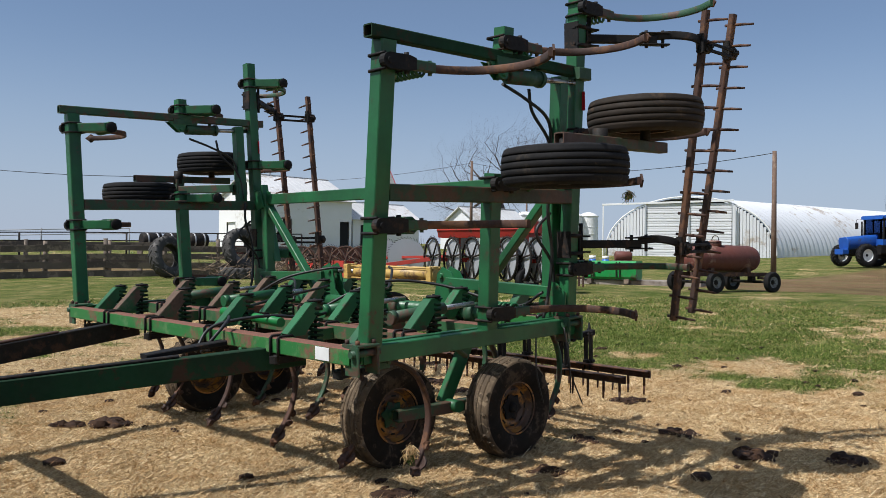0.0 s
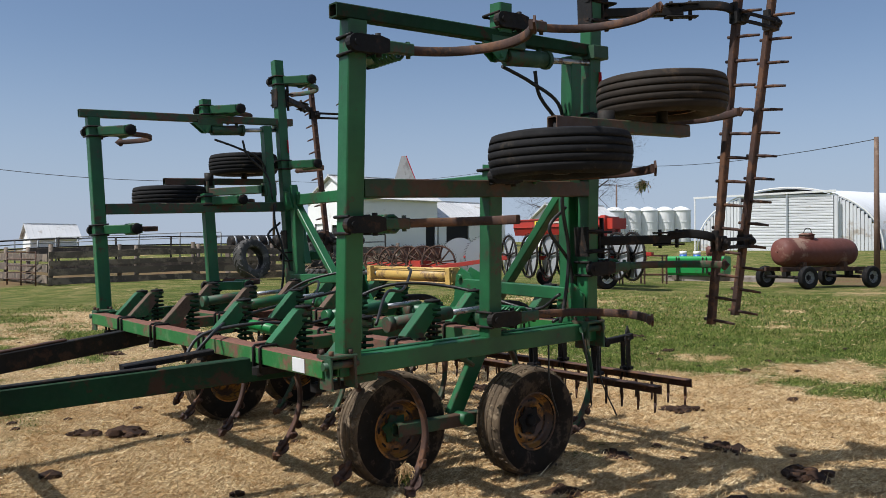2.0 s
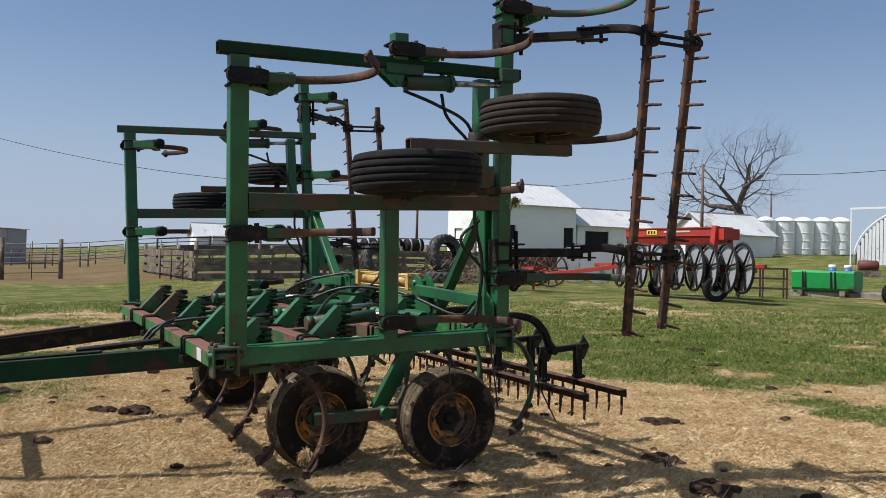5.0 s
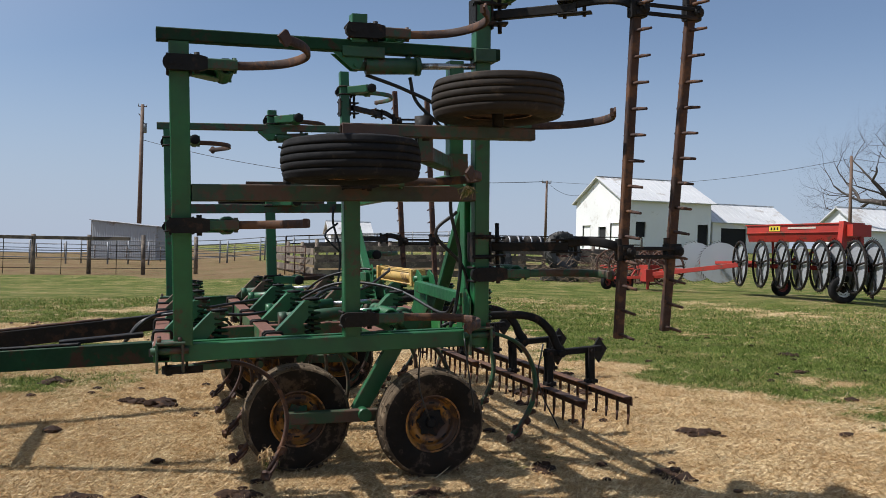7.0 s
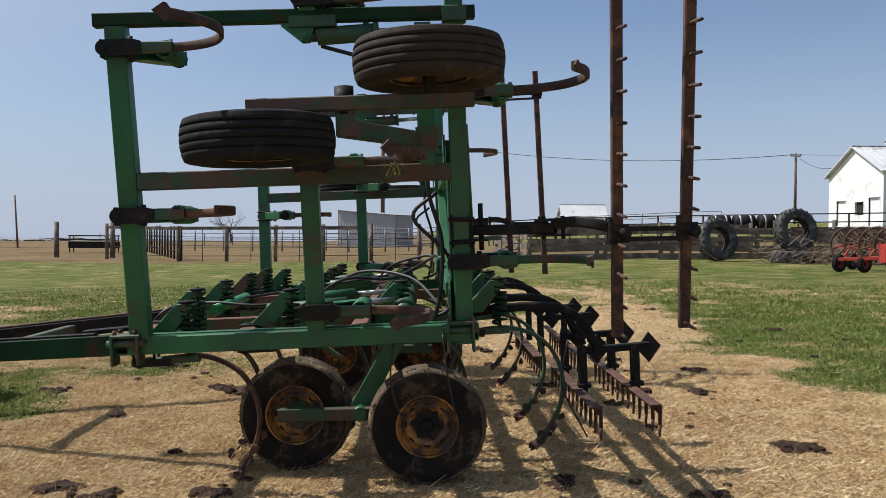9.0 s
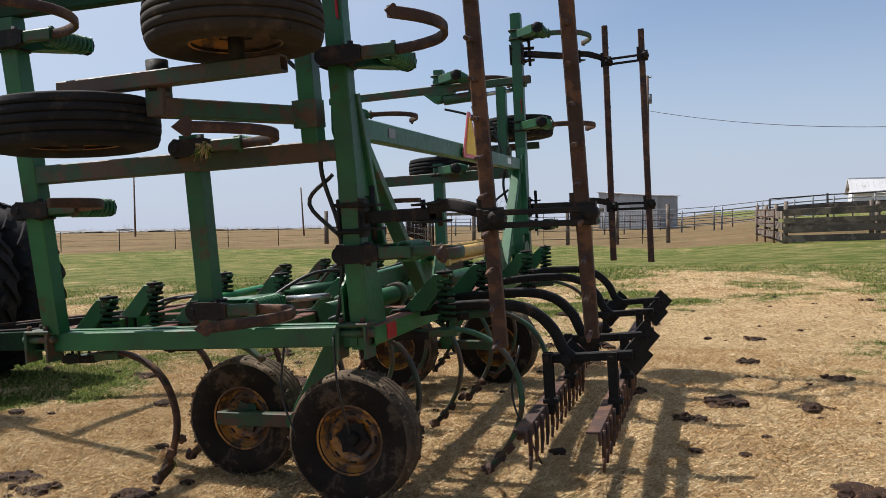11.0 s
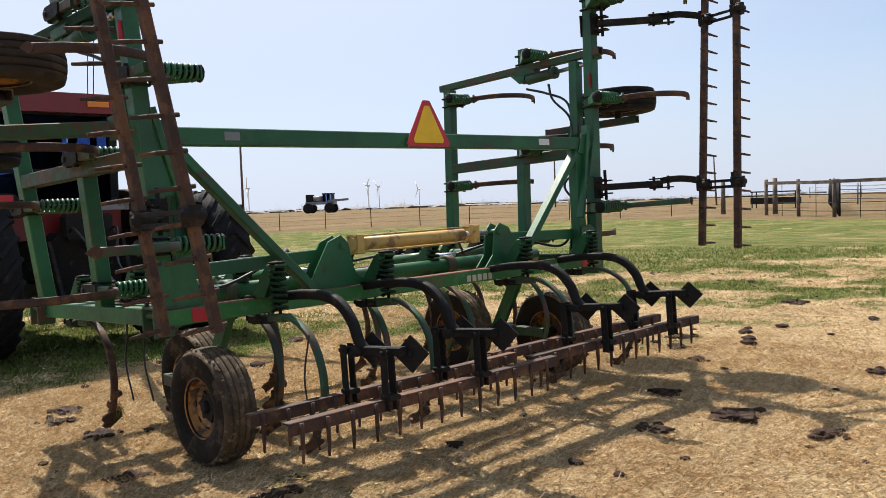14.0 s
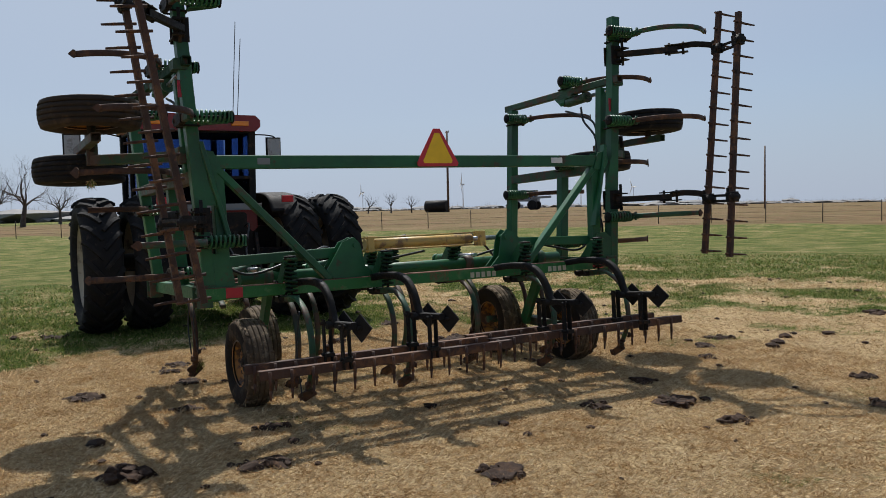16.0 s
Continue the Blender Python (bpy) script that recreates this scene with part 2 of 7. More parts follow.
def ground_material():
    m, n, l, b = mat("mown_dry_and_green_grass")

    def math_node(op, a, c=None, d=None):
        k = n.new("ShaderNodeMath")
        k.operation = op
        for i, v in enumerate((a, c, d)):
            if v is None:
                continue
            if isinstance(v, (int, float)):
                k.inputs[i].default_value = v
            else:
                l.new(v, k.inputs[i])
        return k.outputs[0]

    def smooth(v, lo, hi):
        k = n.new("ShaderNodeMapRange")
        k.interpolation_type = "SMOOTHSTEP"
        l.new(v, k.inputs["Value"])
        k.inputs["From Min"].default_value = lo
        k.inputs["From Max"].default_value = hi
        return k.outputs["Result"]

    at = n.new("ShaderNodeAttribute")
    at.attribute_name = "dry"
    so = n.new("ShaderNodeAttribute")
    so.attribute_name = "bare"
    patch = noise_tex(n, l, 0.9, 6, 0.65)
    broad = noise_tex(n, l, 0.42, 7, 0.68)
    tuft = noise_tex(n, l, 6.5, 8, 0.72)
    fine = noise_tex(n, l, 46, 8, 0.78)
    streak = noise_tex(n, l, 210, 5, 0.8, stretch=(1, 0.35, 1))
    streak2 = noise_tex(n, l, 200, 5, 0.8, stretch=(0.35, 1, 1))
    # thin dry stems lying both ways over brown thatch
    stems = math_node("MAXIMUM", streak.outputs["Fac"], streak2.outputs["Fac"])
    wob = math_node("MULTIPLY_ADD", tuft.outputs["Fac"], 1.5, -0.75)
    wob2 = math_node("MULTIPLY_ADD", fine.outputs["Fac"], 0.7, -0.35)
    wob3 = math_node("MULTIPLY_ADD", broad.outputs["Fac"], 3.0, -1.5)
    dryf = smooth(math_node("ADD", math_node("ADD", at.outputs["Fac"], wob3), math_node("ADD", wob, wob2)), 0.34, 0.70)
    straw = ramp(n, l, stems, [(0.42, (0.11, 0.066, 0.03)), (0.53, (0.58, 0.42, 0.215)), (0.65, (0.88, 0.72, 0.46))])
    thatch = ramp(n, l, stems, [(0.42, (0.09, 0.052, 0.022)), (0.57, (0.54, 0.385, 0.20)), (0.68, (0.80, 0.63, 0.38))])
    pm = ramp(n, l, math_node("ADD", math_node("MULTIPLY", patch.outputs["Fac"], 0.6), math_node("MULTIPLY", tuft.outputs["Fac"], 0.4)), [(0.44, (0,)), (0.58, (1,))])
    strawp = mixc(n, l, pm.outputs["Color"], straw.outputs["Color"], thatch.outputs["Color"])
    # straw turned darker brown in random clump-sized patches, by colour alone
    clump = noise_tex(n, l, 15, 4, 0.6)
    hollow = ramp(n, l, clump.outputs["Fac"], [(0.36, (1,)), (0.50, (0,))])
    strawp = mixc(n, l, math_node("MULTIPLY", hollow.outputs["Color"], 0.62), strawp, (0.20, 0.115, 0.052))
    lush = ramp(n, l, fine.outputs["Fac"], [(0.36, (0.012, 0.020, 0.003)), (0.5, (0.068, 0.098, 0.017)), (0.66, (0.19, 0.22, 0.05))])
    pale = ramp(n, l, fine.outputs["Fac"], [(0.36, (0.040, 0.042, 0.011)), (0.5, (0.18, 0.165, 0.055)), (0.66, (0.40, 0.34, 0.155))])
    gm = ramp(n, l, patch.outputs["Fac"], [(0.42, (0,)), (0.60, (1,))])
    grass = mixc(n, l, gm.outputs["Color"], lush.outputs["Color"], pale.outputs["Color"])
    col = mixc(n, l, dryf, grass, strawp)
    # trampled earth of the yard and the bare field
    offm = smooth(math_node("ADD", so.outputs["Fac"], math_node("MULTIPLY", wob, 0.5)), 0.35, 0.65)
    soil = ramp(n, l, tuft.outputs["Fac"], [(0.38, (0.038, 0.023, 0.013)), (0.52, (0.145, 0.086, 0.046)), (0.66, (0.28, 0.19, 0.105))])
    wide = noise_tex(n, l, 0.16, 6, 0.7, stretch=(1, 1, 1))
    tint = ramp(n, l, wide.outputs["Fac"], [(0.38, (0.095, 0.078, 0.034)), (0.50, (0.18, 0.11, 0.060)), (0.62, (0.28, 0.195, 0.11))])
    half = n.new("ShaderNodeMix")
    half.data_type = "RGBA"
    half.inputs["Factor"].default_value = 0.6
    l.new(soil.outputs["Color"], half.inputs["A"])
    l.new(tint.outputs["Color"], half.inputs["B"])
    soil2 = mixc(n, l, gm.outputs["Color"], half.outputs["Result"], (0.155, 0.12, 0.056))
    col = mixc(n, l, offm, col, soil2)
    l.new(col, b.inputs["Base Color"])
    b.inputs["Roughness"].default_value = 0.95
    b.inputs["Specular IOR Level"].default_value = 0.08
    mixh = math_node("ADD", math_node("MULTIPLY", tuft.outputs["Fac"], 1.3), math_node("ADD", math_node("MULTIPLY", fine.outputs["Fac"], 0.5), math_node("MULTIPLY", stems, 0.35)))
    bump(n, l, b, mixh, 1.0, 0.05)
    return m


def blade_material(name, lo, mid, hi, through_=0.22, shade=(0.76, 0.68, 0.60), size=1.1):
    m, n, l, b = mat(name)
    g = n.new("ShaderNodeNewGeometry")
    r = ramp(n, l, g.outputs["Random Per Island"], [(0.0, lo), (0.55, mid), (1.0, hi)])
    t = noise_tex(n, l, size, 6, 0.7)
    k = ramp(n, l, t.outputs["Fac"], [(0.38, shade), (0.60, (1.0, 1.0, 1.0))])
    mx = n.new("ShaderNodeMix")
    mx.data_type = "RGBA"
    mx.blend_type = "MULTIPLY"
    mx.inputs["Factor"].default_value = 1.0
    l.new(r.outputs["Color"], mx.inputs["A"])
    l.new(k.outputs["Color"], mx.inputs["B"])
    l.new(mx.outputs["Result"], b.inputs["Base Color"])
    b.inputs["Roughness"].default_value = 0.8
    b.inputs["Specular IOR Level"].default_value = 0.25
    # thin blades let part of the light through
    tr = n.new("ShaderNodeBsdfTranslucent")
    l.new(mx.outputs["Result"], tr.inputs["Color"])
    ms = n.new("ShaderNodeMixShader")
    ms.inputs["Fac"].default_value = through_
    l.new(b.outputs["BSDF"], ms.inputs[1])
    l.new(tr.outputs["BSDF"], ms.inputs[2])
    l.new(ms.outputs["Shader"], n["Material Output"].inputs["Surface"])
    return m


GROUND = ground_material()
STRAW = blade_material("dry_straw", (0.30, 0.18, 0.078), (0.71, 0.525, 0.28), (0.91, 0.77, 0.51), 0.10, (0.74, 0.645, 0.54), 2.3)
BLADE = blade_material("green_blades", (0.035, 0.065, 0.008), (0.13, 0.20, 0.028), (0.40, 0.42, 0.13), shade=(0.64, 0.64, 0.54))


# ---- mesh helpers ----
def part(name, bm, material, parent, label=""):
    me = bpy.data.meshes.new(name)
    bm.to_mesh(me)
    bm.free()
    me.materials.append(material)
    ob = new(name, me)
    if parent is not None:
        ob.parent = parent
    if label:
        ob["label"] = label
    return ob


def share(name, source, parent, m):
    """Another object on the mesh of source, at the pose m in its parent."""
    ob = new(name, source.data)
    ob.parent = parent
    ob.matrix_basis = m
    return ob


def empty(name, m, label, category, group="", kind=""):
    ob = new(name)
    ob.matrix_world = m
    ob.empty_display_size = 0.2
    return tagged(ob, label, category, group, kind)


def basis(d, up=(0, 0, 1)):
    d = Vector(d).normalized()
    u = Vector(up)
    if abs(d.dot(u.normalized())) > 0.98:
        u = Vector((1, 0, 0))
    s = d.cross(u).normalized()
    return d, s, s.cross(d).normalized()


def bar(bm, p0, p1, w, h, up=(0, 0, 1), bev=0.006, hollow=False):
    """A rectangular bar or tube from p0 to p1: w across, h along up."""
    p0, p1 = Vector(p0), Vector(p1)
    d, s, u = basis(p1 - p0, up)
    b = min(bev, w * 0.3, h * 0.3)
    out = [(w / 2 - b, h / 2), (w / 2, h / 2 - b), (w / 2, -h / 2 + b), (w / 2 - b, -h / 2),
           (-w / 2 + b, -h / 2), (-w / 2, -h / 2 + b), (-w / 2, h / 2 - b), (-w / 2 + b, h / 2)]
    rings = []
    for p in (p0, p1):
        rings.append([bm.verts.new(p + s * a + u * c) for a, c in out])
    for k in range(8):
        bm.faces.new((rings[0][k], rings[0][(k + 1) % 8], rings[1][(k + 1) % 8], rings[1][k]))
    if not hollow:
        bm.faces.new(rings[0][::-1])
        bm.faces.new(rings[1])
        return bm
    t = 0.008
    for ring, p, dd in ((rings[0], p0, d), (rings[1], p1, -d)):
        inn = [bm.verts.new(p + s * a * (1 - 2 * t / w) + u * c * (1 - 2 * t / h)) for a, c in out]
        deep = [bm.verts.new(v.co + dd * 0.12) for v in inn]
        for k in range(8):
            j = (k + 1) % 8
            bm.faces.new((ring[k], ring[j], inn[j], inn[k]))
            bm.faces.new((inn[k], inn[j], deep[j], deep[k]))
        bm.faces.new(deep)
    return bm


def rod(bm, p0, p1, r, seg=12, r1=None, caps=True):
    p0, p1 = Vector(p0), Vector(p1)
    r1 = r if r1 is None else r1
    d, s, u = basis(p1 - p0)
    a = [bm.verts.new(p0 + (s * math.cos(k * 2 * math.pi / seg) + u * math.sin(k * 2 * math.pi / seg)) * r) for k in range(seg)]
    b = [bm.verts.new(p1 + (s * math.cos(k * 2 * math.pi / seg) + u * math.sin(k * 2 * math.pi / seg)) * r1) for k in range(seg)]
    for k in range(seg):
        f = bm.faces.new((a[k], a[(k + 1) % seg], b[(k + 1) % seg], b[k]))
        f.smooth = True
    if caps:
        bm.faces.new(a[::-1])
        bm.faces.new(b)
    return bm


def sweep(bm, pts, w, h, side, seg=8, round_=False):
    """A strip or pipe along pts; side is the direction of its width."""
    pts = [Vector(p) for p in pts]
    side = Vector(side).normalized()
    rings = []
    for k, p in enumerate(pts):
        d = (pts[min(k + 1, len(pts) - 1)] - pts[max(k - 1, 0)]).normalized()
        n = side.cross(d).normalized()
        if n.length < 0.5:
            n = Vector((0, 0, 1))
        sd = d.cross(n).normalized()
        if round_:
            rings.append([bm.verts.new(p + (sd * math.cos(j * 2 * math.pi / seg) * w / 2 + n * math.sin(j * 2 * math.pi / seg) * h / 2)) for j in range(seg)])
        else:
            rings.append([bm.verts.new(p + sd * a * w / 2 + n * c * h / 2) for a, c in ((1, 0.6), (1, -0.6), (0.75, -1), (-0.75, -1), (-1, -0.6), (-1, 0.6), (-0.75, 1), (0.75, 1))])
    q = len(rings[0])
    for a, b in zip(rings, rings[1:]):
        for j in range(q):
            f = bm.faces.new((a[j], a[(j + 1) % q], b[(j + 1) % q], b[j]))
            f.smooth = True
    bm.faces.new(rings[0][::-1])
    bm.faces.new(rings[-1])
    return bm


def spline(pts, n=8):
    """Catmull-Rom through pts."""
    p = [Vector(v) for v in pts]
    p = [2 * p[0] - p[1]] + p + [2 * p[-1] - p[-2]]
    out = []
    for i in range(1, len(p) - 2):
        for k in range(n):
            t = k / n
            a, b, c, d = p[i - 1], p[i], p[i + 1], p[i + 2]
            out.append(0.5 * (2 * b + (c - a) * t + (2 * a - 5 * b + 4 * c - d) * t * t + (3 * b - a - 3 * c + d) * t ** 3))
    out.append(p[-2])
    return out


def lathe(bm, prof, seg, m=Matrix.Identity(4), smooth=True, closed=False):
    """Turns (r, h) points round the local z axis, then moves them by m."""
    rings = []
    for r, h in prof:
        rings.append([bm.verts.new(m @ Vector((r * math.cos(k * 2 * math.pi / seg), r * math.sin(k * 2 * math.pi / seg), h))) for k in range(seg)])
    pairs = list(zip(rings, rings[1:]))
    if closed:
        pairs.append((rings[-1], rings[0]))
    for a, b in pairs:
        for k in range(seg):
            f = bm.faces.new((a[k], a[(k + 1) % seg], b[(k + 1) % seg], b[k]))
            f.smooth = smooth
    return rings


def disc(bm, prof, seg, m=Matrix.Identity(4)):
    rings = lathe(bm, prof, seg, m)
    bm.faces.new(rings[0][::-1])
    bm.faces.new(rings[-1])


def plate(bm, outline, thick, m=Matrix.Identity(4)):
    """A flat plate: outline of (x, y), thickness along z."""
    a = [bm.verts.new(m @ Vector((x, y, -thick / 2))) for x, y in outline]
    b = [bm.verts.new(m @ Vector((x, y, thick / 2))) for x, y in outline]
    k = len(a)
    bm.faces.new(a[::-1])
    bm.faces.new(b)
    for j in range(k):
        bm.faces.new((a[j], a[(j + 1) % k], b[(j + 1) % k], b[j]))


def helix(bm, p0, p1, r, turns, wire, seg=6, per=10):
    p0, p1 = Vector(p0), Vector(p1)
    d, s, u = basis(p1 - p0)
    ln = (p1 - p0).length
    n = int(turns * per)
    pts = []
    for k in range(n + 1):
        a = 2 * math.pi * k / per
        pts.append(p0 + d * (ln * k / n) + (s * math.cos(a) + u * math.sin(a)) * r)
    rings = []
    for k, p in enumerate(pts):
        t = (pts[min(k + 1, n)] - pts[max(k - 1, 0)]).normalized()
        o = (p - (p0 + d * d.dot(p - p0))).normalized()
        q = t.cross(o)
        rings.append([bm.verts.new(p + (o * math.cos(j * 2 * math.pi / seg) + q * math.sin(j * 2 * math.pi / seg)) * wire) for j in range(seg)])
    for a, b in zip(rings, rings[1:]):
        for j in range(seg):
            f = bm.faces.new((a[j], a[(j + 1) % seg], b[(j + 1) % seg], b[j]))
            f.smooth = True


def B():
    return bmesh.new()


def box(bm, lo, hi, bev=0.0):
    lo, hi = Vector(lo), Vector(hi)
    c = (lo + hi) / 2
    bar(bm, (lo.x, c.y, c.z), (hi.x, c.y, c.z), hi.y - lo.y, hi.z - lo.z, bev=max(bev, 1e-4))
    return bm


def ground_z(x, y):
    """Height of the ground: a faint slope, a hollow towards the corral, a slow rise to the farmyard and a long fall over the fields ahead."""
    ease = lambda v: (lambda u: u * u * (3 - 2 * u))(min(1.0, max(0.0, v)))
    d = math.hypot(x, y)
    slope = 0.0085 * max(-18.0, min(x, 60.0)) + 0.007 * max(-20.0, min(y, 55.0))
    hollow = -0.5 * ease((10 - x) / 14) * ease((d - 15) / 22) * (1 - ease((d - 70) / 60))
    rise = 0.045 * max(0.0, min(d, 95.0) - 45.0) * ease(x / 26)
    east = 0.22 * ease((x - 8) / 14) * ease((30 - y) / 16)
    far = -0.011 * max(0.0, min(d, 3000.0) - 80.0) * ease(-x / 40)
    lump = 0.02 * noise.noise(Vector((x * 0.5, y * 0.5, 0.3))) + 0.05 * noise.noise(Vector((x * 0.09, y * 0.09, 1.7)))
    q = min(1.0, max(0.0, (math.hypot(x, y - 1.7) - 2.0) / 4.0))
    return slope + hollow + rise + east + far + lump * (0.3 + 0.7 * q) - 0.004


# ---- ground ----
def axis(near_lo, near_hi, step):
    """Grid lines: close together near the machine, wider and wider out to the horizon."""
    a = [near_lo + step * k for k in range(int((near_hi - near_lo) / step) + 1)]
    lo, hi, d = a[0], a[-1], step
    while hi < 2600:
        d *= 1.12
        hi += d
        lo -= d
        a = [lo] + a + [hi]
    return a


def value_noise(x, y, seed):
    """Smooth lattice noise in 0..1 for arrays."""
    def h(i, j):
        k = (i * 374761393 + j * 668265263 + seed * 974711) & 0xFFFFFFFF
        k = ((k ^ (k >> 13)) * 1274126177) & 0xFFFFFFFF
        return ((k ^ (k >> 16)) & 0xFFFF) / 65535.0
    xi, yi = np.floor(x).astype(np.int64), np.floor(y).astype(np.int64)
    u, v = x - xi, y - yi
    u, v = u * u * (3 - 2 * u), v * v * (3 - 2 * v)
    a = h(xi, yi) * (1 - u) + h(xi + 1, yi) * u
    b = h(xi, yi + 1) * (1 - u) + h(xi + 1, yi + 1) * u
    return a * (1 - v) + b * v


def layered(x, y, size, seed):
    t = 0.0
    for k, w in enumerate((0.45, 0.28, 0.17, 0.10)):
        t = t + w * value_noise(x * 2 ** k / size + 7.3 * k, y * 2 ** k / size - 3.1 * k, seed + k)
    return t


def step_np(v, lo, hi):
    u = np.clip((v - lo) / (hi - lo), 0, 1)
    return u * u * (3 - 2 * u)


def dryness(x, y):
    """1 where the ground is dry straw, 0 where it is green; straw round the machine, green ahead, beyond and behind it."""
    strip = step_np(y, 3.0, 7.0) * (1 - step_np(-x, 8.0, 13.0))
    ahead = step_np(-x, 1.8, 4.6) * (1 - 0.85 * strip)
    out = y - 0.4 * np.minimum(x, 0) - 1.5 * np.clip(x, 0, 2)
    beyond = 0.62 * step_np(out, 6.0, 10.5) + 0.38 * step_np(out, 13.0, 20.0)
    rear = 0.9 * step_np(x, 3.3, 5.2) * step_np(y, -1.8, 0.8)
    base = 1 - np.maximum(np.maximum(ahead, beyond), rear) + 0.45 * step_np(-np.hypot((x - 0.2) * 0.8, y - 0.8), -4.4, -3.2)
    far = 1 - step_np(np.hypot(x - 1, y - 3), 12, 22)
    return base * 1.0 + 0.07 + ((layered(x, y, 2.2, 11) - 0.5) * 1.7 + (layered(x * 0.8, y, 0.7, 23) - 0.5) * 1.5) * far


def bareness(x, y):
    """1 on the trampled earth of the cattle yard and on the worked field."""
    edge = y - 5.5 * step_np(-x, 0.0, 5.0)
    yard = step_np(edge, 38.0, 41.5) * step_np(-x, -9.0, -3.0)
    back = step_np(-x + 0.95 * y, 71.0, 76.0) * (1 - step_np(np.hypot(x, y), 95, 140))
    right = step_np(x, 23.0, 27.0) * step_np(-y, -19.0, -12.0)
    pen = step_np(y + 0.104 * x, 38.6, 41.5) * step_np(x, 4.0, 6.5) * (1 - step_np(x, 21, 25)) * (1 - step_np(y, 54, 60))
    return np.maximum(np.maximum(yard, back), np.maximum(right, pen))


gx, gy = np.array(axis(-9, 11, 0.125)), np.array(axis(-6.5, 14, 0.125))
mx, my = np.meshgrid(gx, gy)
gh = np.array([[ground_z(x, y) for x in gx] for y in gy])
close = step_np(-np.hypot(mx - 1, my - 3), -16, -11)
gh = gh + close * ((layered(mx, my, 0.55, 5) - 0.5) * 0.05 + (layered(mx, my, 0.3, 8) - 0.5) * 0.03)
nx = len(gx)
verts = np.stack([mx, my, gh], -1).reshape(-1, 3)
ii = np.arange(len(verts)).reshape(len(gy), nx)
quads = np.stack([ii[:-1, :-1], ii[:-1, 1:], ii[1:, 1:], ii[1:, :-1]], -1).reshape(-1, 4)
gme = bpy.data.meshes.new("ground")
gme.from_pydata(verts.tolist(), [], quads.tolist())
gme.polygons.foreach_set("use_smooth", [True] * len(quads))
for nm, fn in (("dry", dryness), ("bare", bareness)):
    gme.attributes.new(nm, "FLOAT", "POINT").data.foreach_set("value", fn(verts[:, 0], verts[:, 1]).astype(np.float32))
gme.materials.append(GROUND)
tagged(new("ground", gme), "mown pasture of dry straw and patchy green grass", "ground", kind="structure")


def ground_np(x, y):
    """Height of the ground sheet at many places near the machine."""
    i = np.clip(np.searchsorted(gx, x) - 1, 0, nx - 2)
    j = np.clip(np.searchsorted(gy, y) - 1, 0, len(gy) - 2)
    u, v = (x - gx[i]) / (gx[i + 1] - gx[i]), (y - gy[j]) / (gy[j + 1] - gy[j])
    return gh[j, i] * (1 - u) * (1 - v) + gh[j, i + 1] * u * (1 - v) + gh[j + 1, i] * (1 - u) * v + gh[j + 1, i + 1] * u * v


# ---- the folded field cultivator ----
MACH = pose(0.024, 1.742, -0.018, 0.39, -2.6, 0.22)
MINV = MACH.inverted()
cultivator = empty("field_cultivator", MACH, "folded green field cultivator with upright wings standing on dry grass", "farm machine")


def L(x, y, z):
    return MINV @ Vector((x, y, z))


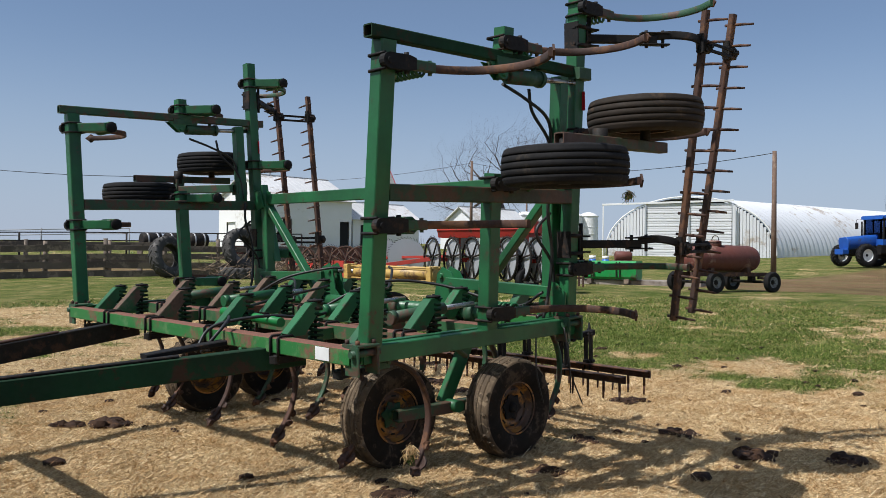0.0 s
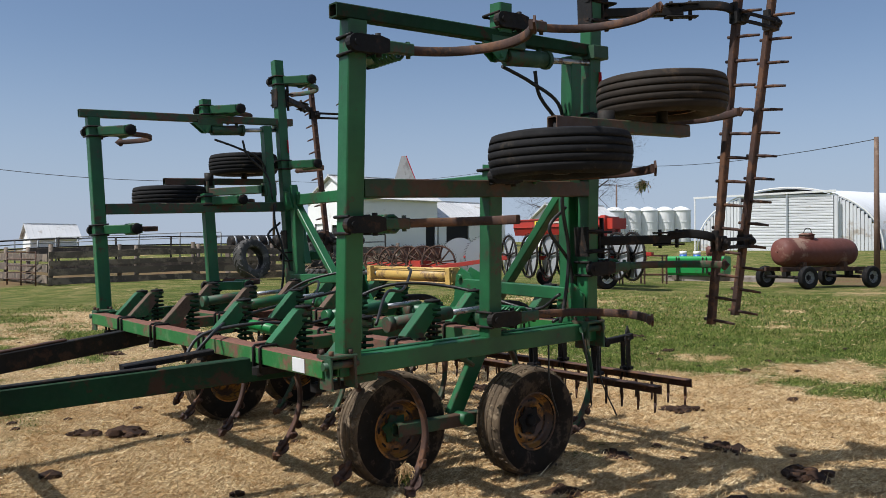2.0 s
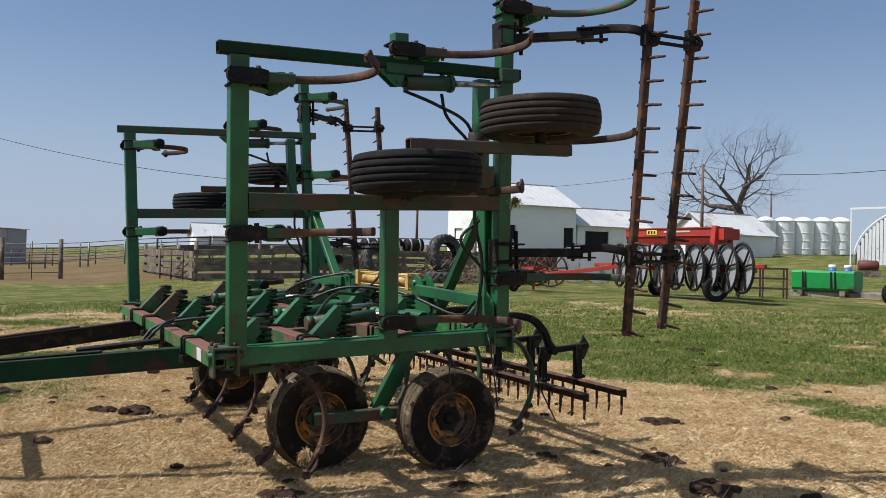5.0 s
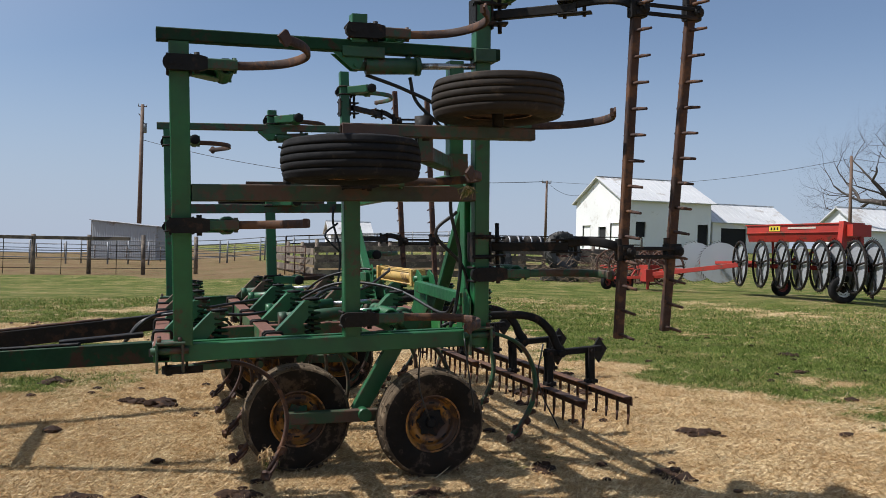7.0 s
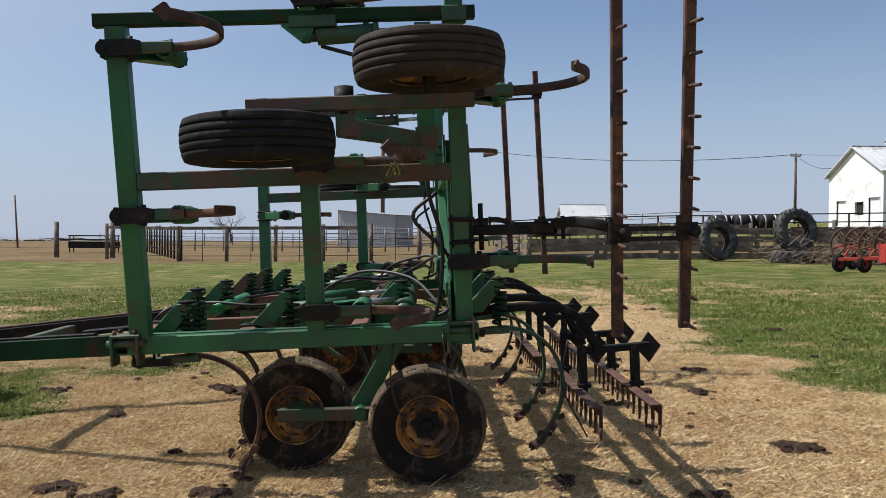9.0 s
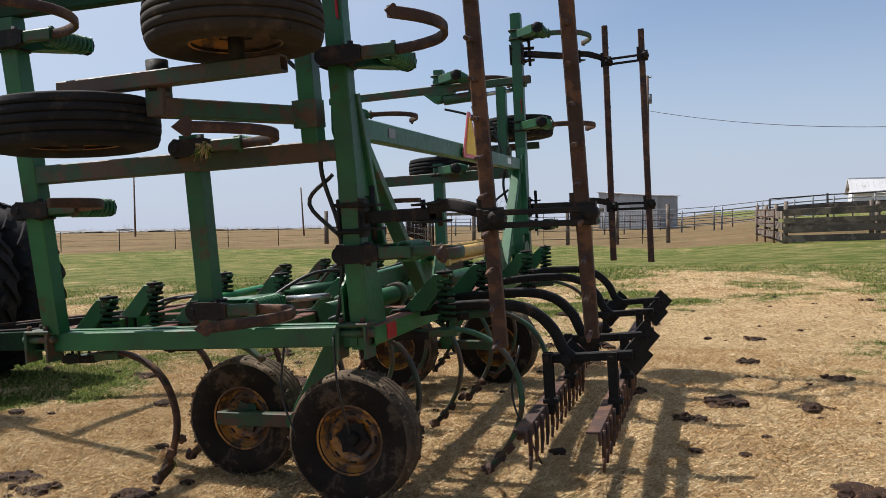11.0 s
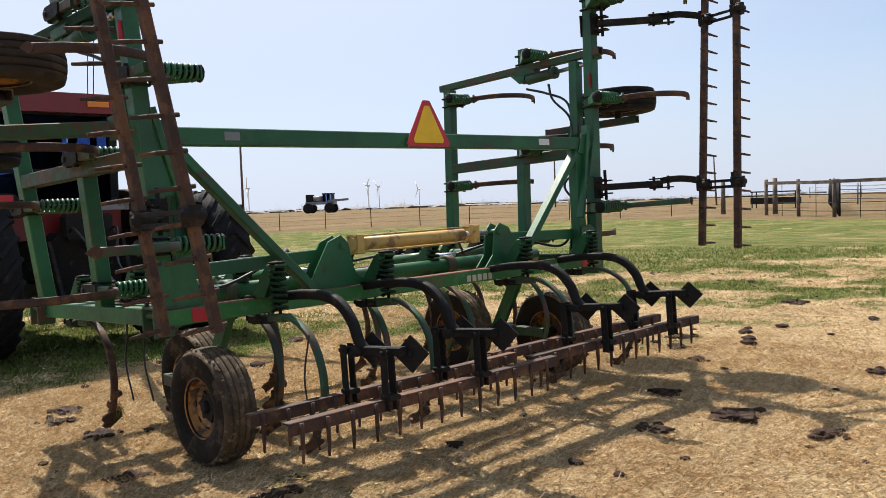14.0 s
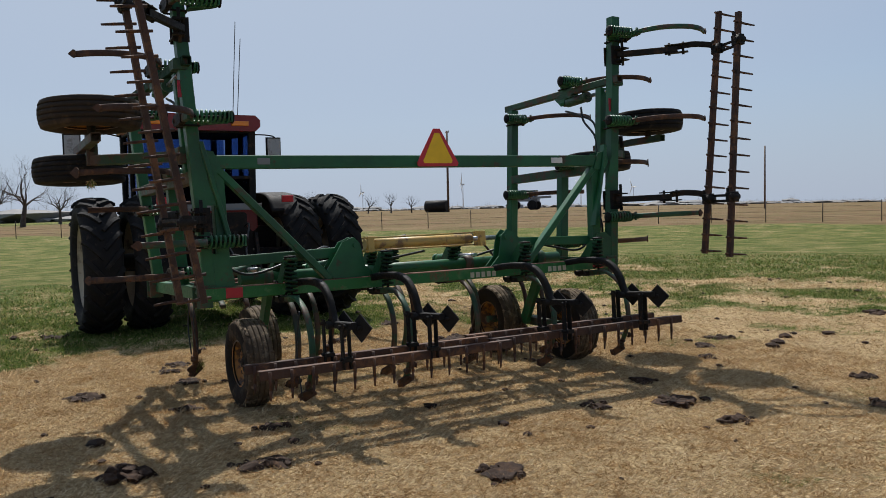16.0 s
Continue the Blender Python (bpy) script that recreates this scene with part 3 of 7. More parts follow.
def tyre_parts(name, parent, m, radius, width, rim_r, rubber, rim_mat, ribs=4, tread=True, seg=56, hub_mat=None, bolts=6):
    """A ribbed implement wheel: tyre with rim, hub and bolts; axis along local z of m, outer side +z."""
    w = width / 2
    bm = B()
    prof = [(rim_r - 0.005, -w * 0.62), (rim_r + 0.012, -w * 0.80), (rim_r + (radius - rim_r) * 0.35, -w * 0.98), (rim_r + (radius - rim_r) * 0.6, -w), (radius - 0.035, -w * 0.93)]
    crown = lambda q: radius - 0.024 * q * q
    n = ribs + 1
    for k in range(n):
        a, c = -0.88 + 1.76 * k / n, -0.88 + 1.76 * (k + 1) / n
        g = 0.0042 / w if tread else 0.0
        prof += [(crown(a) - 0.002, a * w + (g * w if k else 0)), (crown(a), (a + 0.045) * w), (crown((a + c) / 2), (a + c) / 2 * w), (crown(c), (c - 0.045) * w), (crown(c) - 0.002, c * w - (g * w if k < n - 1 else 0))]
        if tread and k < n - 1:
            prof += [(crown(c) - 0.011, c * w - g * w * 0.8), (crown(c) - 0.011, c * w + g * w * 0.8)]
    prof += [(radius - 0.035, w * 0.93), (rim_r + (radius - rim_r) * 0.6, w), (rim_r + (radius - rim_r) * 0.35, w * 0.98), (rim_r + 0.012, w * 0.80), (rim_r - 0.005, w * 0.62)]
    lathe(bm, prof, seg)
    for v in bm.verts:
        v.co *= 1 + 0.006 * noise.noise(v.co * 9)
    wheel = part(name, bm, RUBBER_EARTH if rubber is RUBBER_MUD else rubber, parent)
    wheel.matrix_basis = m
    if rubber is RUBBER_MUD:
        # dried mud on the tread
        wheel.data.materials.append(RUBBER_MUD)
        for p in wheel.data.polygons:
            if math.hypot(p.center.x, p.center.y) > radius * 0.905:
                p.material_index = 1
        # clods and crust sticking to the shoulders
        rnd = random.Random(int(radius * 1000 + m.translation.x * 100 + m.translation.y * 10))
        bm = B()
        for k in range(130):
            a, q0 = rnd.uniform(0, 2 * math.pi), rnd.uniform(0.004, 0.011)
            z0 = rnd.choice((-1, 1)) * w * rnd.uniform(0.55, 0.93)
            c = Vector((math.cos(a), math.sin(a), 0)) * (radius - 0.018 * (z0 / w) ** 2) + Vector((0, 0, z0))
            for v in bmesh.ops.create_icosphere(bm, subdivisions=1, radius=q0)["verts"]:
                e = v.co.copy()
                v.co = c + Vector((e.x, e.y, e.z * 1.4)) * (1 + 0.8 * noise.noise(e * 70 + c * 11))
        tagged(part("mud_crust", bm, RUBBER_MUD, wheel), kind="stuff")
    bm = B()
    rp = [(rim_r * 0.30, w * 0.10), (rim_r * 0.52, w * 0.16), (rim_r * 0.62, w * 0.34), (rim_r * 0.80, w * 0.30), (rim_r * 0.86, w * 0.10), (rim_r * 0.90, w * 0.45), (rim_r + 0.004, w * 0.66), (rim_r + 0.020, w * 0.72), (rim_r + 0.018, w * 0.78), (rim_r - 0.004, w * 0.74)]
    rings = lathe(bm, rp, 40)
    bm.faces.new(rings[0][::-1])
    rb = [(rim_r - 0.004, -w * 0.74), (rim_r + 0.018, -w * 0.78), (rim_r * 0.90, -w * 0.45), (rim_r * 0.84, w * 0.0), (rim_r * 0.80, w * 0.12)]
    lathe(bm, rb, 40)
    rim = part("rim", bm, rim_mat, wheel, "painted steel wheel rim with rust")
    bm = B()
    disc(bm, [(rim_r * 0.20, -w * 0.9), (rim_r * 0.22, w * 0.40), (rim_r * 0.18, w * 0.55), (rim_r * 0.12, w * 0.58)], 16)
    part("hub", bm, hub_mat or DARK, wheel)
    bm = B()
    disc(bm, [(rim_r * 0.05, w * 0.17), (rim_r * 0.36, w * 0.17), (rim_r * 0.46, w * 0.24), (rim_r * 0.44, w * 0.20), (rim_r * 0.05, w * 0.10)], 20)
    part("hub_plate", bm, hub_mat or DARK, wheel)
    bm = B()
    plate(bm, [(math.cos(math.pi * k / bolts) * rim_r * (0.40, 0.56)[k % 2], math.sin(math.pi * k / bolts) * rim_r * (0.40, 0.56)[k % 2]) for k in range(2 * bolts)], 0.014, Matrix.Translation((0, 0, w * 0.27)))
    part("hub_star", bm, hub_mat or DARK, wheel, "dark rusty star-shaped hub face")
    first = None
    for k in range(bolts):
        m2 = pose(0, 0, 0, 0, 0, 360 * k / bolts)
        if first is None:
            first = part("wheel_bolt", rod(B(), (rim_r * 0.40, 0, w * 0.1), (rim_r * 0.40, 0, w * 0.26), 0.013, 6), RUSTY, wheel)
        else:
            share("wheel_bolt", first, wheel, m2)
    # hand holes of the disc: near-black bars paint the darkness inside them
    first = None
    for k in range(8):
        m2 = pose(0, 0, 0, 0, 0, 22.5 + 45 * k)
        if first is None:
            c = Vector((rim_r * 0.71, 0, w * 0.345))
            first = part("hand_hole", bar(B(), c - Vector((0, 0.020, 0)), c + Vector((0, 0.020, 0)), 0.013, 0.006, up=(0, 0, 1), bev=0.003), DARKOPEN, wheel)
            first.matrix_basis = m2
        else:
            share("hand_hole", first, wheel, m2)
    return wheel


SHANK = [(0.05, 0.075), (0.30, 0.06), (0.45, 0.095), (0.58, 0.18), (0.66, 0.32), (0.685, 0.48), (0.645, 0.64), (0.56, 0.78), (0.49, 0.85)]


def shank_unit(O, U, V, shank_mat, tube=0.1, tip=1.0, spring_mat=None, bracket_mat=None, cut=99):
    """Spring-trip shank: clamp on a tube at O, slanting bracket, coil spring, C-shaped shank and sweep. U: rearwards, V: soilwards."""
    O, U, V = Vector(O), Vector(U).normalized(), Vector(V).normalized()
    W = U.cross(V)

    def P(u, v, w=0.0):
        return O + U * u + V * v + W * w

    t = tube / 2
    for w in (-0.045, 0.045):
        a, c = t + 0.012, t + 0.045
        part("u_bolt", sweep(B(), [P(-a, c, w), P(-a, -t, w), P(-a + 0.012, -a, w), P(a - 0.012, -a, w), P(a, -t, w), P(a, c, w)], 0.018, 0.018, W, 6, True), DARK, cultivator)
    # jaw with a rounded nose that wraps the tube and holds the arm
    bm = B()
    side = Matrix(((U.x, W.x, V.x, P(0, t + 0.04).x), (U.y, W.y, V.y, P(0, t + 0.04).y), (U.z, W.z, V.z, P(0, t + 0.04).z), (0, 0, 0, 1)))
    nose = [(-0.045 + 0.046 * math.cos(q), 0.046 * math.sin(q)) for q in [math.pi * (0.5 + k / 8) for k in range(9)]]
    plate(bm, nose + [(0.11, -0.046), (0.16, -0.034), (0.16, 0.034), (0.11, 0.046)], 0.046, side)
    rod(bm, P(-0.045, t + 0.01), P(-0.045, t + 0.075), 0.02, 8)
    rod(bm, P(0.10, t + 0.04, -0.062), P(0.10, t + 0.04, 0.062), 0.016, 8)
    part("clamp_jaw", bm, DARK, cultivator)
    bm = B()
    for w in (-0.038, 0.038):
        m = Matrix((
            (U.x, V.x, W.x, P(0, 0, w).x), (U.y, V.y, W.y, P(0, 0, w).y), (U.z, V.z, W.z, P(0, 0, w).z), (0, 0, 0, 1)))
        plate(bm, [(t * 0.2, -t - 0.004), (t + 0.10, -t - 0.004), (0.30, -0.235), (0.31, -0.262), (0.225, -0.262), (0.185, -0.24)], 0.008, m)
    bar(bm, P(t * 0.4, -t - 0.02), P(0.21, -0.258), 0.078, 0.01, up=V)
    bar(bm, P(0.21, -0.26), P(0.32, -0.26), 0.085, 0.012, up=V)
    part("spring_bracket", bm, bracket_mat or GREEN, cultivator)
    bm = B()
    helix(bm, P(0.268, -0.258), P(0.268, 0.03), 0.047, 8, 0.0105)
    # default dark green puts the shade on the frame springs into their colour
    part("coil_spring", bm, spring_mat or GREEN_DARK, cultivator)
    bm = B()
    disc(bm, [(0.012, 0), (0.052, 0.0), (0.054, 0.010), (0.05, 0.014), (0.012, 0.017)], 12, Matrix.Translation(P(0.268, -0.268)) @ (-V).to_track_quat("Z", "Y").to_matrix().to_4x4())
    rod(bm, P(0.268, -0.292), P(0.268, 0.07), 0.011, 8)
    part("spring_bolt", bm, BLACK, cultivator)
    bm = B()
    bar(bm, P(0.0, t + 0.035), P(0.33, 0.055 + 0.02), 0.062, 0.045, up=V)
    rod(bm, P(0.315, 0.06, -0.045), P(0.315, 0.06, 0.045), 0.013, 8)
    part("shank_holder", bm, bracket_mat or GREEN_OLD, cultivator)
    bm = B()
    pts = spline([P(u, v) for u, v in SHANK[:cut]], 5)
    sweep(bm, pts, 0.05, 0.026, W)
    part("shank", bm, shank_mat, cultivator)
    if tip:
        bm = B()
        end, d = pts[-1], (pts[-1] - pts[-3]).normalized()
        n = W.cross(d)
        m = Matrix(((d.x, W.x, n.x, end.x), (d.y, W.y, n.y, end.y), (d.z, W.z, n.z, end.z), (0, 0, 0, 1)))
        plate(bm, [(a * tip, b * tip) for a, b in ((-0.09, -0.02), (-0.05, -0.07), (-0.02, -0.075), (0.075, 0), (-0.02, 0.075), (-0.05, 0.07), (-0.09, 0.02))], 0.012, m @ Matrix.Translation((0, 0, -0.016)))
        # dry earth and roots clinging to the point
        for k in range(4 if tip > 0.9 else 0):
            c = end - d * (0.09 * k - 0.03) + W * (0.02 * ((k % 2) * 2 - 1))
            for v in bmesh.ops.create_icosphere(bm, subdivisions=2, radius=0.034 - 0.003 * k)["verts"]:
                v.co = c + v.co * (1 + 0.9 * noise.noise(v.co * 45 + c * 7))
        part("sweep_point", bm, RUSTY, cultivator)


# main frame: lateral and fore-and-aft tubes
ZF = 1.047
for x, ya, yb, nm in ((-1.825, -2.16, 2.16, "front_tube"), (-1.12, -2.06, 2.06, "cross_tube"), (-0.42, -2.06, 2.06, "cross_tube"), (0.27, -2.16, 2.16, "rear_tube")):
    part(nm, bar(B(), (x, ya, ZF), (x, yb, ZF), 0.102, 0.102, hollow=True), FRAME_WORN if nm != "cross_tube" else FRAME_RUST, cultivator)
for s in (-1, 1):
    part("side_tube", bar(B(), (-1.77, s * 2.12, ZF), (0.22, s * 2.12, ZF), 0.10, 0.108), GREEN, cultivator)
    part("frame_rail", bar(B(), (-1.77, s * 1.02, ZF - 0.01), (0.22, s * 1.02, ZF - 0.01), 0.08, 0.09), FRAME_RUST, cultivator)
    bm = B()
    bar(bm, (-1.75, s * 2.065, ZF + 0.058), (0.15, s * 2.065, ZF + 0.058), 0.05, 0.010)
    part("frame_strip", bm, GREEN, cultivator)
    # hinge blocks at the corners
    for x in (-1.78, 0.21):
        bm = B()
        for dx in (-0.075, 0.075):
            bar(bm, (x + dx, s * 2.165, ZF - 0.11), (x + dx, s * 2.165, ZF + 0.06), 0.13, 0.016, up=(1, 0, 0))
        rod(bm, (x - 0.11, s * 2.19, ZF + 0.02), (x + 0.11, s * 2.19, ZF + 0.02), 0.022, 12)
        bar(bm, (x - 0.08, s * 2.15, ZF + 0.065), (x + 0.09, s * 2.15, ZF + 0.065), 0.15, 0.02)
        part("hinge", bm, GREEN_OLD, cultivator)
        for dx in (-0.06, 0.06):
            for dy in (-0.05, 0.05):
                part("hinge_bolt", rod(B(), (x + dx, s * 2.15 + dy, ZF + 0.07), (x + dx, s * 2.15 + dy, ZF + 0.10), 0.014, 6), RUSTY, cultivator)
part("reflector_strip", bar(B(), (-1.8795, -1.97, ZF), (-1.8795, -1.83, ZF), 0.004, 0.08), WHITE_TAPE, cultivator, "white reflective strip")

# tongue
for s in (-1, 1):
    bm = B()
    a, b = L(-1.62, 1.75 + s * 1.33, 0.86), L(-5.15, 1.75 + s * 0.16, 0.52)
    bar(bm, a, b, 0.09, 0.15, hollow=True)
    part("tongue_beam", bm, GREEN_DARK if s < 0 else DARK, cultivator)
    for x in (-1.75, -1.20):
        c = a.lerp(b, (a.x - x) / (a.x - b.x))
        part("tongue_mount", bar(B(), (x, c.y, c.z), (x, c.y, ZF - 0.05), 0.10, 0.11, up=(1, 0, 0)), GREEN_OLD, cultivator)
    part("tongue_cap", bar(B(), a.lerp(b, 0.22) + Vector((0, 0, 0.085)), a.lerp(b, 0.97) + Vector((0, 0, 0.085)), 0.05, 0.02), BLACK if s < 0 else RUSTY, cultivator)
bm = B()
bar(bm, L(-5.6, 1.75, 0.50), L(-4.95, 1.75, 0.52), 0.16, 0.10)
bar(bm, L(-5.15, 1.5, 0.52), L(-5.15, 2.0, 0.52), 0.10, 0.10)
part("hitch", bm, DARK, cultivator)
part("tongue_brace", bar(B(), L(-3.3, 1.05, 0.70), L(-3.3, 2.45, 0.70), 0.08, 0.08), GREEN_OLD, cultivator)
bm = B()
bar(bm, L(-2.55, 0.86, 0.86), L(-1.98, 0.86, 0.92), 0.10, 0.035)
part("hose_tray", bm, BLACK, cultivator)

# transport wheels on walking beams
for s in (-1, 1):
    oy, iy = 1.75 + s * 1.75, 1.75 + s * 1.39
    by = 1.75 + s * 1.575
    for x, y, side, mud in ((0.0, oy, s, RUBBER_MUD), (-0.90, iy, s, RUBBER_MUD)):
        hub = L(x, y, 0.382 + ground_z(x, y))
        m = Matrix.Translation(hub) @ pose(0, 0, 0, 90 if s < 0 else -90, 0, 0)
        tyre_parts("transport_wheel", cultivator, m @ pose(0, 0, 0, 0, 0, 20), 0.388, 0.25, 0.195, mud, RIMY, hub_mat=GREEN_OLD if x < 0 else None)
        rod_bm = rod(B(), hub + Vector((0, -s * 0.05, 0)), L(x, by, 0.395 + ground_z(x, y)), 0.035, 12)
        part("stub_axle", rod_bm, DARK, cultivator)
    bm = B()
    bar(bm, L(-1.0, by, 0.395), L(0.06, by, 0.415), 0.075, 0.085, hollow=True)
    part("walking_beam", bm, SHANKPAINT, cultivator)
    bm = B()
    rod(bm, L(-0.45, by - 0.09, 0.415), L(-0.45, by + 0.09, 0.415), 0.045, 16)
    part("beam_pivot", bm, GREEN, cultivator)
    bm = B()
    bar(bm, L(-0.47, by + s * -0.07, 0.42), L(-0.12, by + s * -0.07, 1.06), 0.055, 0.12, up=(1, 0, 0))
    part("wheel_leg", bm, GREEN, cultivator)
bm = B()
rod(bm, (-0.14, -1.75, 1.13), (-0.14, 1.75, 1.13), 0.058, 20)
part("rockshaft", bm, GREEN, cultivator)
for y in (-1.5, -0.6, 0.6, 1.5):
    bm = B()
    disc(bm, [(0.06, -0.04), (0.085, -0.04), (0.085, 0.04), (0.06, 0.04)], 16, Matrix.Translation((-0.14, y, 1.13)) @ pose(0, 0, 0, 90, 0, 0))
    bar(bm, (-0.14, y, 1.09), (-0.14, y, 1.03), 0.08, 0.10)
    part("shaft_bearing", bm, GREEN_OLD, cultivator)
# lift cylinders lying between front and shaft
for y, c in ((-0.75, GREEN), (0.75, GREEN), (-1.55, GREEN_OLD), (1.55, GREEN_OLD)):
    bm = B()
    rod(bm, (-1.02, y, 1.17), (-0.52, y, 1.20), 0.045, 16)
    rod(bm, (-1.05, y, 1.168), (-1.0, y, 1.17), 0.052, 16)
    part("lift_cylinder", bm, c, cultivator)
    part("lift_rod", rod(B(), (-0.52, y, 1.20), (-0.2, y, 1.21), 0.020, 12), CHROME, cultivator)
bm = B()
rod(bm, (-1.55, -0.95, 1.14), (-1.5, -0.05, 1.16), 0.035, 14)
part("cross_cylinder", bm, plain("fresh_green_paint", (0.012, 0.20, 0.045), 0.4), cultivator, "bright green hydraulic cylinder")

# shanks of the main frame
for x, ys in ((-1.825, (-1.38, -0.5, 0.48, 1.30)), (-1.12, (-1.80, -0.93, 0.03, 0.90, 1.75)), (-0.42, (-1.38, -0.45, 0.45, 1.38))):
    for y in ys:
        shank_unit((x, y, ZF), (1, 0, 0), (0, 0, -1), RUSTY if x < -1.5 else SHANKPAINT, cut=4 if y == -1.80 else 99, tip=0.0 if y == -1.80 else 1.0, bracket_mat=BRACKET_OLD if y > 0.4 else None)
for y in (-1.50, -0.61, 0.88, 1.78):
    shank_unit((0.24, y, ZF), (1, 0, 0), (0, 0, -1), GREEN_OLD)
for y in (-1.95, 1.95):
    shank_unit((-1.74, y, ZF - 0.04), (1, 0, 0), (0, 0, -1), RUSTY, cut=8)

# wing-fold cylinder across the middle, yellow
cy = [Vector((0.23, -0.79, 1.385)), Vector((0.23, 0.72, 1.385))]
bm = B()
rod(bm, cy[0] + Vector((0, 0.10, 0)), cy[1] - Vector((0, 0.28, 0)), 0.048, 20)
part("fold_cylinder", bm, YELLOW, cultivator, "faded yellow hydraulic fold cylinder")
bm = B()
for dz in (-0.058, 0.058):
    for dx in (-0.04, 0.04):
        rod(bm, cy[0] + Vector((dx, 0.09, dz)), cy[1] + Vector((dx, -0.25, dz)), 0.008, 6)
for k in (0.11, 1.30):
    c = cy[0] + Vector((0, k, 0))
    bar(bm, c, c + Vector((0, 0.06, 0)), 0.125, 0.145)
part("cylinder_head", bm, YELLOW, cultivator)
part("piston_rod", rod(B(), cy[1] - Vector((0, 0.30, 0)), cy[1], 0.022, 12), CHROME, cultivator)
for s in (-1, 1):
    bm = B()
    for dx in (-0.05, 0.05):
        m = Matrix.Translation((0.23 + dx, 0, 0)) @ Matrix(((0, 0, 1, 0), (s, 0, 0, 0), (0, 1, 0, 0), (0, 0, 0, 1)))
        plate(bm, [(0.62, 1.10), (1.02, 1.10), (1.10, 1.16), (0.93, 1.42), (0.82, 1.46), (0.76, 1.40), (0.72, 1.20)], 0.012, m)
    rod(bm, (0.15, s * 0.81, 1.385), (0.31, s * 0.81, 1.385), 0.025, 12)
    part("fold_bracket", bm, GREEN, cultivator)
    bm = B()
    bar(bm, (0.16, s * 0.90, 1.33), (0.16, s * 2.02, 1.30), 0.05, 0.09)
    part("fold_link", bm, GREEN, cultivator)
    # uprights, crossbar braces
    bm = B()
    bar(bm, (0.215, s * 1.98, 1.09), (0.215, s * 2.00, 2.19), 0.10, 0.10, up=(1, 0, 0))
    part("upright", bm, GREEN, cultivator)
    bm = B()
    bar(bm, (0.23, s * 1.98, 2.06), (0.25, s * 1.06, 1.10), 0.06, 0.085, up=(1, 0, 0))
    part("crossbar_brace", bm, GREEN if s < 0 else GREEN, cultivator)
    for dx in (-0.062, 0.062):
        m = Matrix.Translation((0.215 + dx, 0, 0)) @ Matrix(((0, 0, 1, 0), (s, 0, 0, 0), (0, 1, 0, 0), (0, 0, 0, 1)))
        bm = B()
        plate(bm, [(1.88, 1.0), (2.16, 0.98), (2.18, 1.30), (2.08, 1.38), (1.95, 1.36)], 0.012, m)
        part("hinge_plate", bm, GREEN, cultivator)
        bm = B()
        plate(bm, [(1.96, 2.05), (2.10, 2.02), (2.16, 2.12), (2.15, 2.24), (2.03, 2.22)], 0.012, m)
        part("gusset", bm, GREEN, cultivator)
    bm = B()
    bar(bm, (0.26, s * 2.13, 2.30), (0.29, s * 1.93, 1.45), 0.04, 0.08, up=(1, 0, 0))
    part("fold_strut", bm, GREEN, cultivator)
bm = B()
bar(bm, (0.235, -2.0, 2.135), (0.235, 2.06, 2.135), 0.075, 0.112, up=(0, 0, 1))
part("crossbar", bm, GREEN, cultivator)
for a, b, mt, lb in ((1.42, 1.56, WHITE_TAPE, "white reflector strip"), (-1.66, -1.55, GREY, "faded grey reflector strip")):
    part("reflector", bar(B(), (0.275, a, 2.14), (0.275, b, 2.14), 0.004, 0.055), mt, cultivator, lb)
for y in (-1.93, 1.93):
    part("reflector", bar(B(), (0.3235, y - 0.07, ZF), (0.3235, y + 0.07, ZF), 0.004, 0.085), RED_TAPE, cultivator, "red reflector tape")
# maker's lettering on the rear tube, as plain strokes
for y0, cnt in ((0.36, 5), (1.28, 4)):
    for k in range(cnt):
        bm = B()
        bar(bm, (0.3235, y0 + k * 0.062, ZF - 0.012), (0.3235, y0 + k * 0.062 + 0.042, ZF - 0.012), 0.004, 0.05)
        part("lettering_bar", bm, plain("cream_letter_paint", (0.5, 0.48, 0.36), 0.5), cultivator)

# slow-vehicle triangle
bm = B()
smv = [(-0.21, 0.0), (0.21, 0.0), (0.225, 0.03), (0.035, 0.355), (-0.035, 0.355), (-0.225, 0.03)]
SM = Matrix.Translation((0.292, 0.08, 2.085)) @ Matrix(((0, 0, 1, 0), (1, 0, 0, 0), (0, 1, 0, 0), (0, 0, 0, 1)))
plate(bm, smv, 0.006, SM)
sign = part("warning_triangle", bm, SMV_RED, cultivator, "orange and red slow-vehicle triangle")
bm = B()
plate(bm, [(x * 0.70, 0.045 + (y - 0.02) * 0.80) for x, y in smv], 0.004, SM @ Matrix.Translation((0, 0, 0.0052)))
part("triangle_centre", bm, SMV_ORANGE, sign)
bm = B()
plate(bm, [(x * 0.99, 0.002 + y * 0.99) for x, y in smv], 0.003, SM @ Matrix.Translation((0, 0, -0.006)))
part("triangle_back", bm, SILVER, sign)

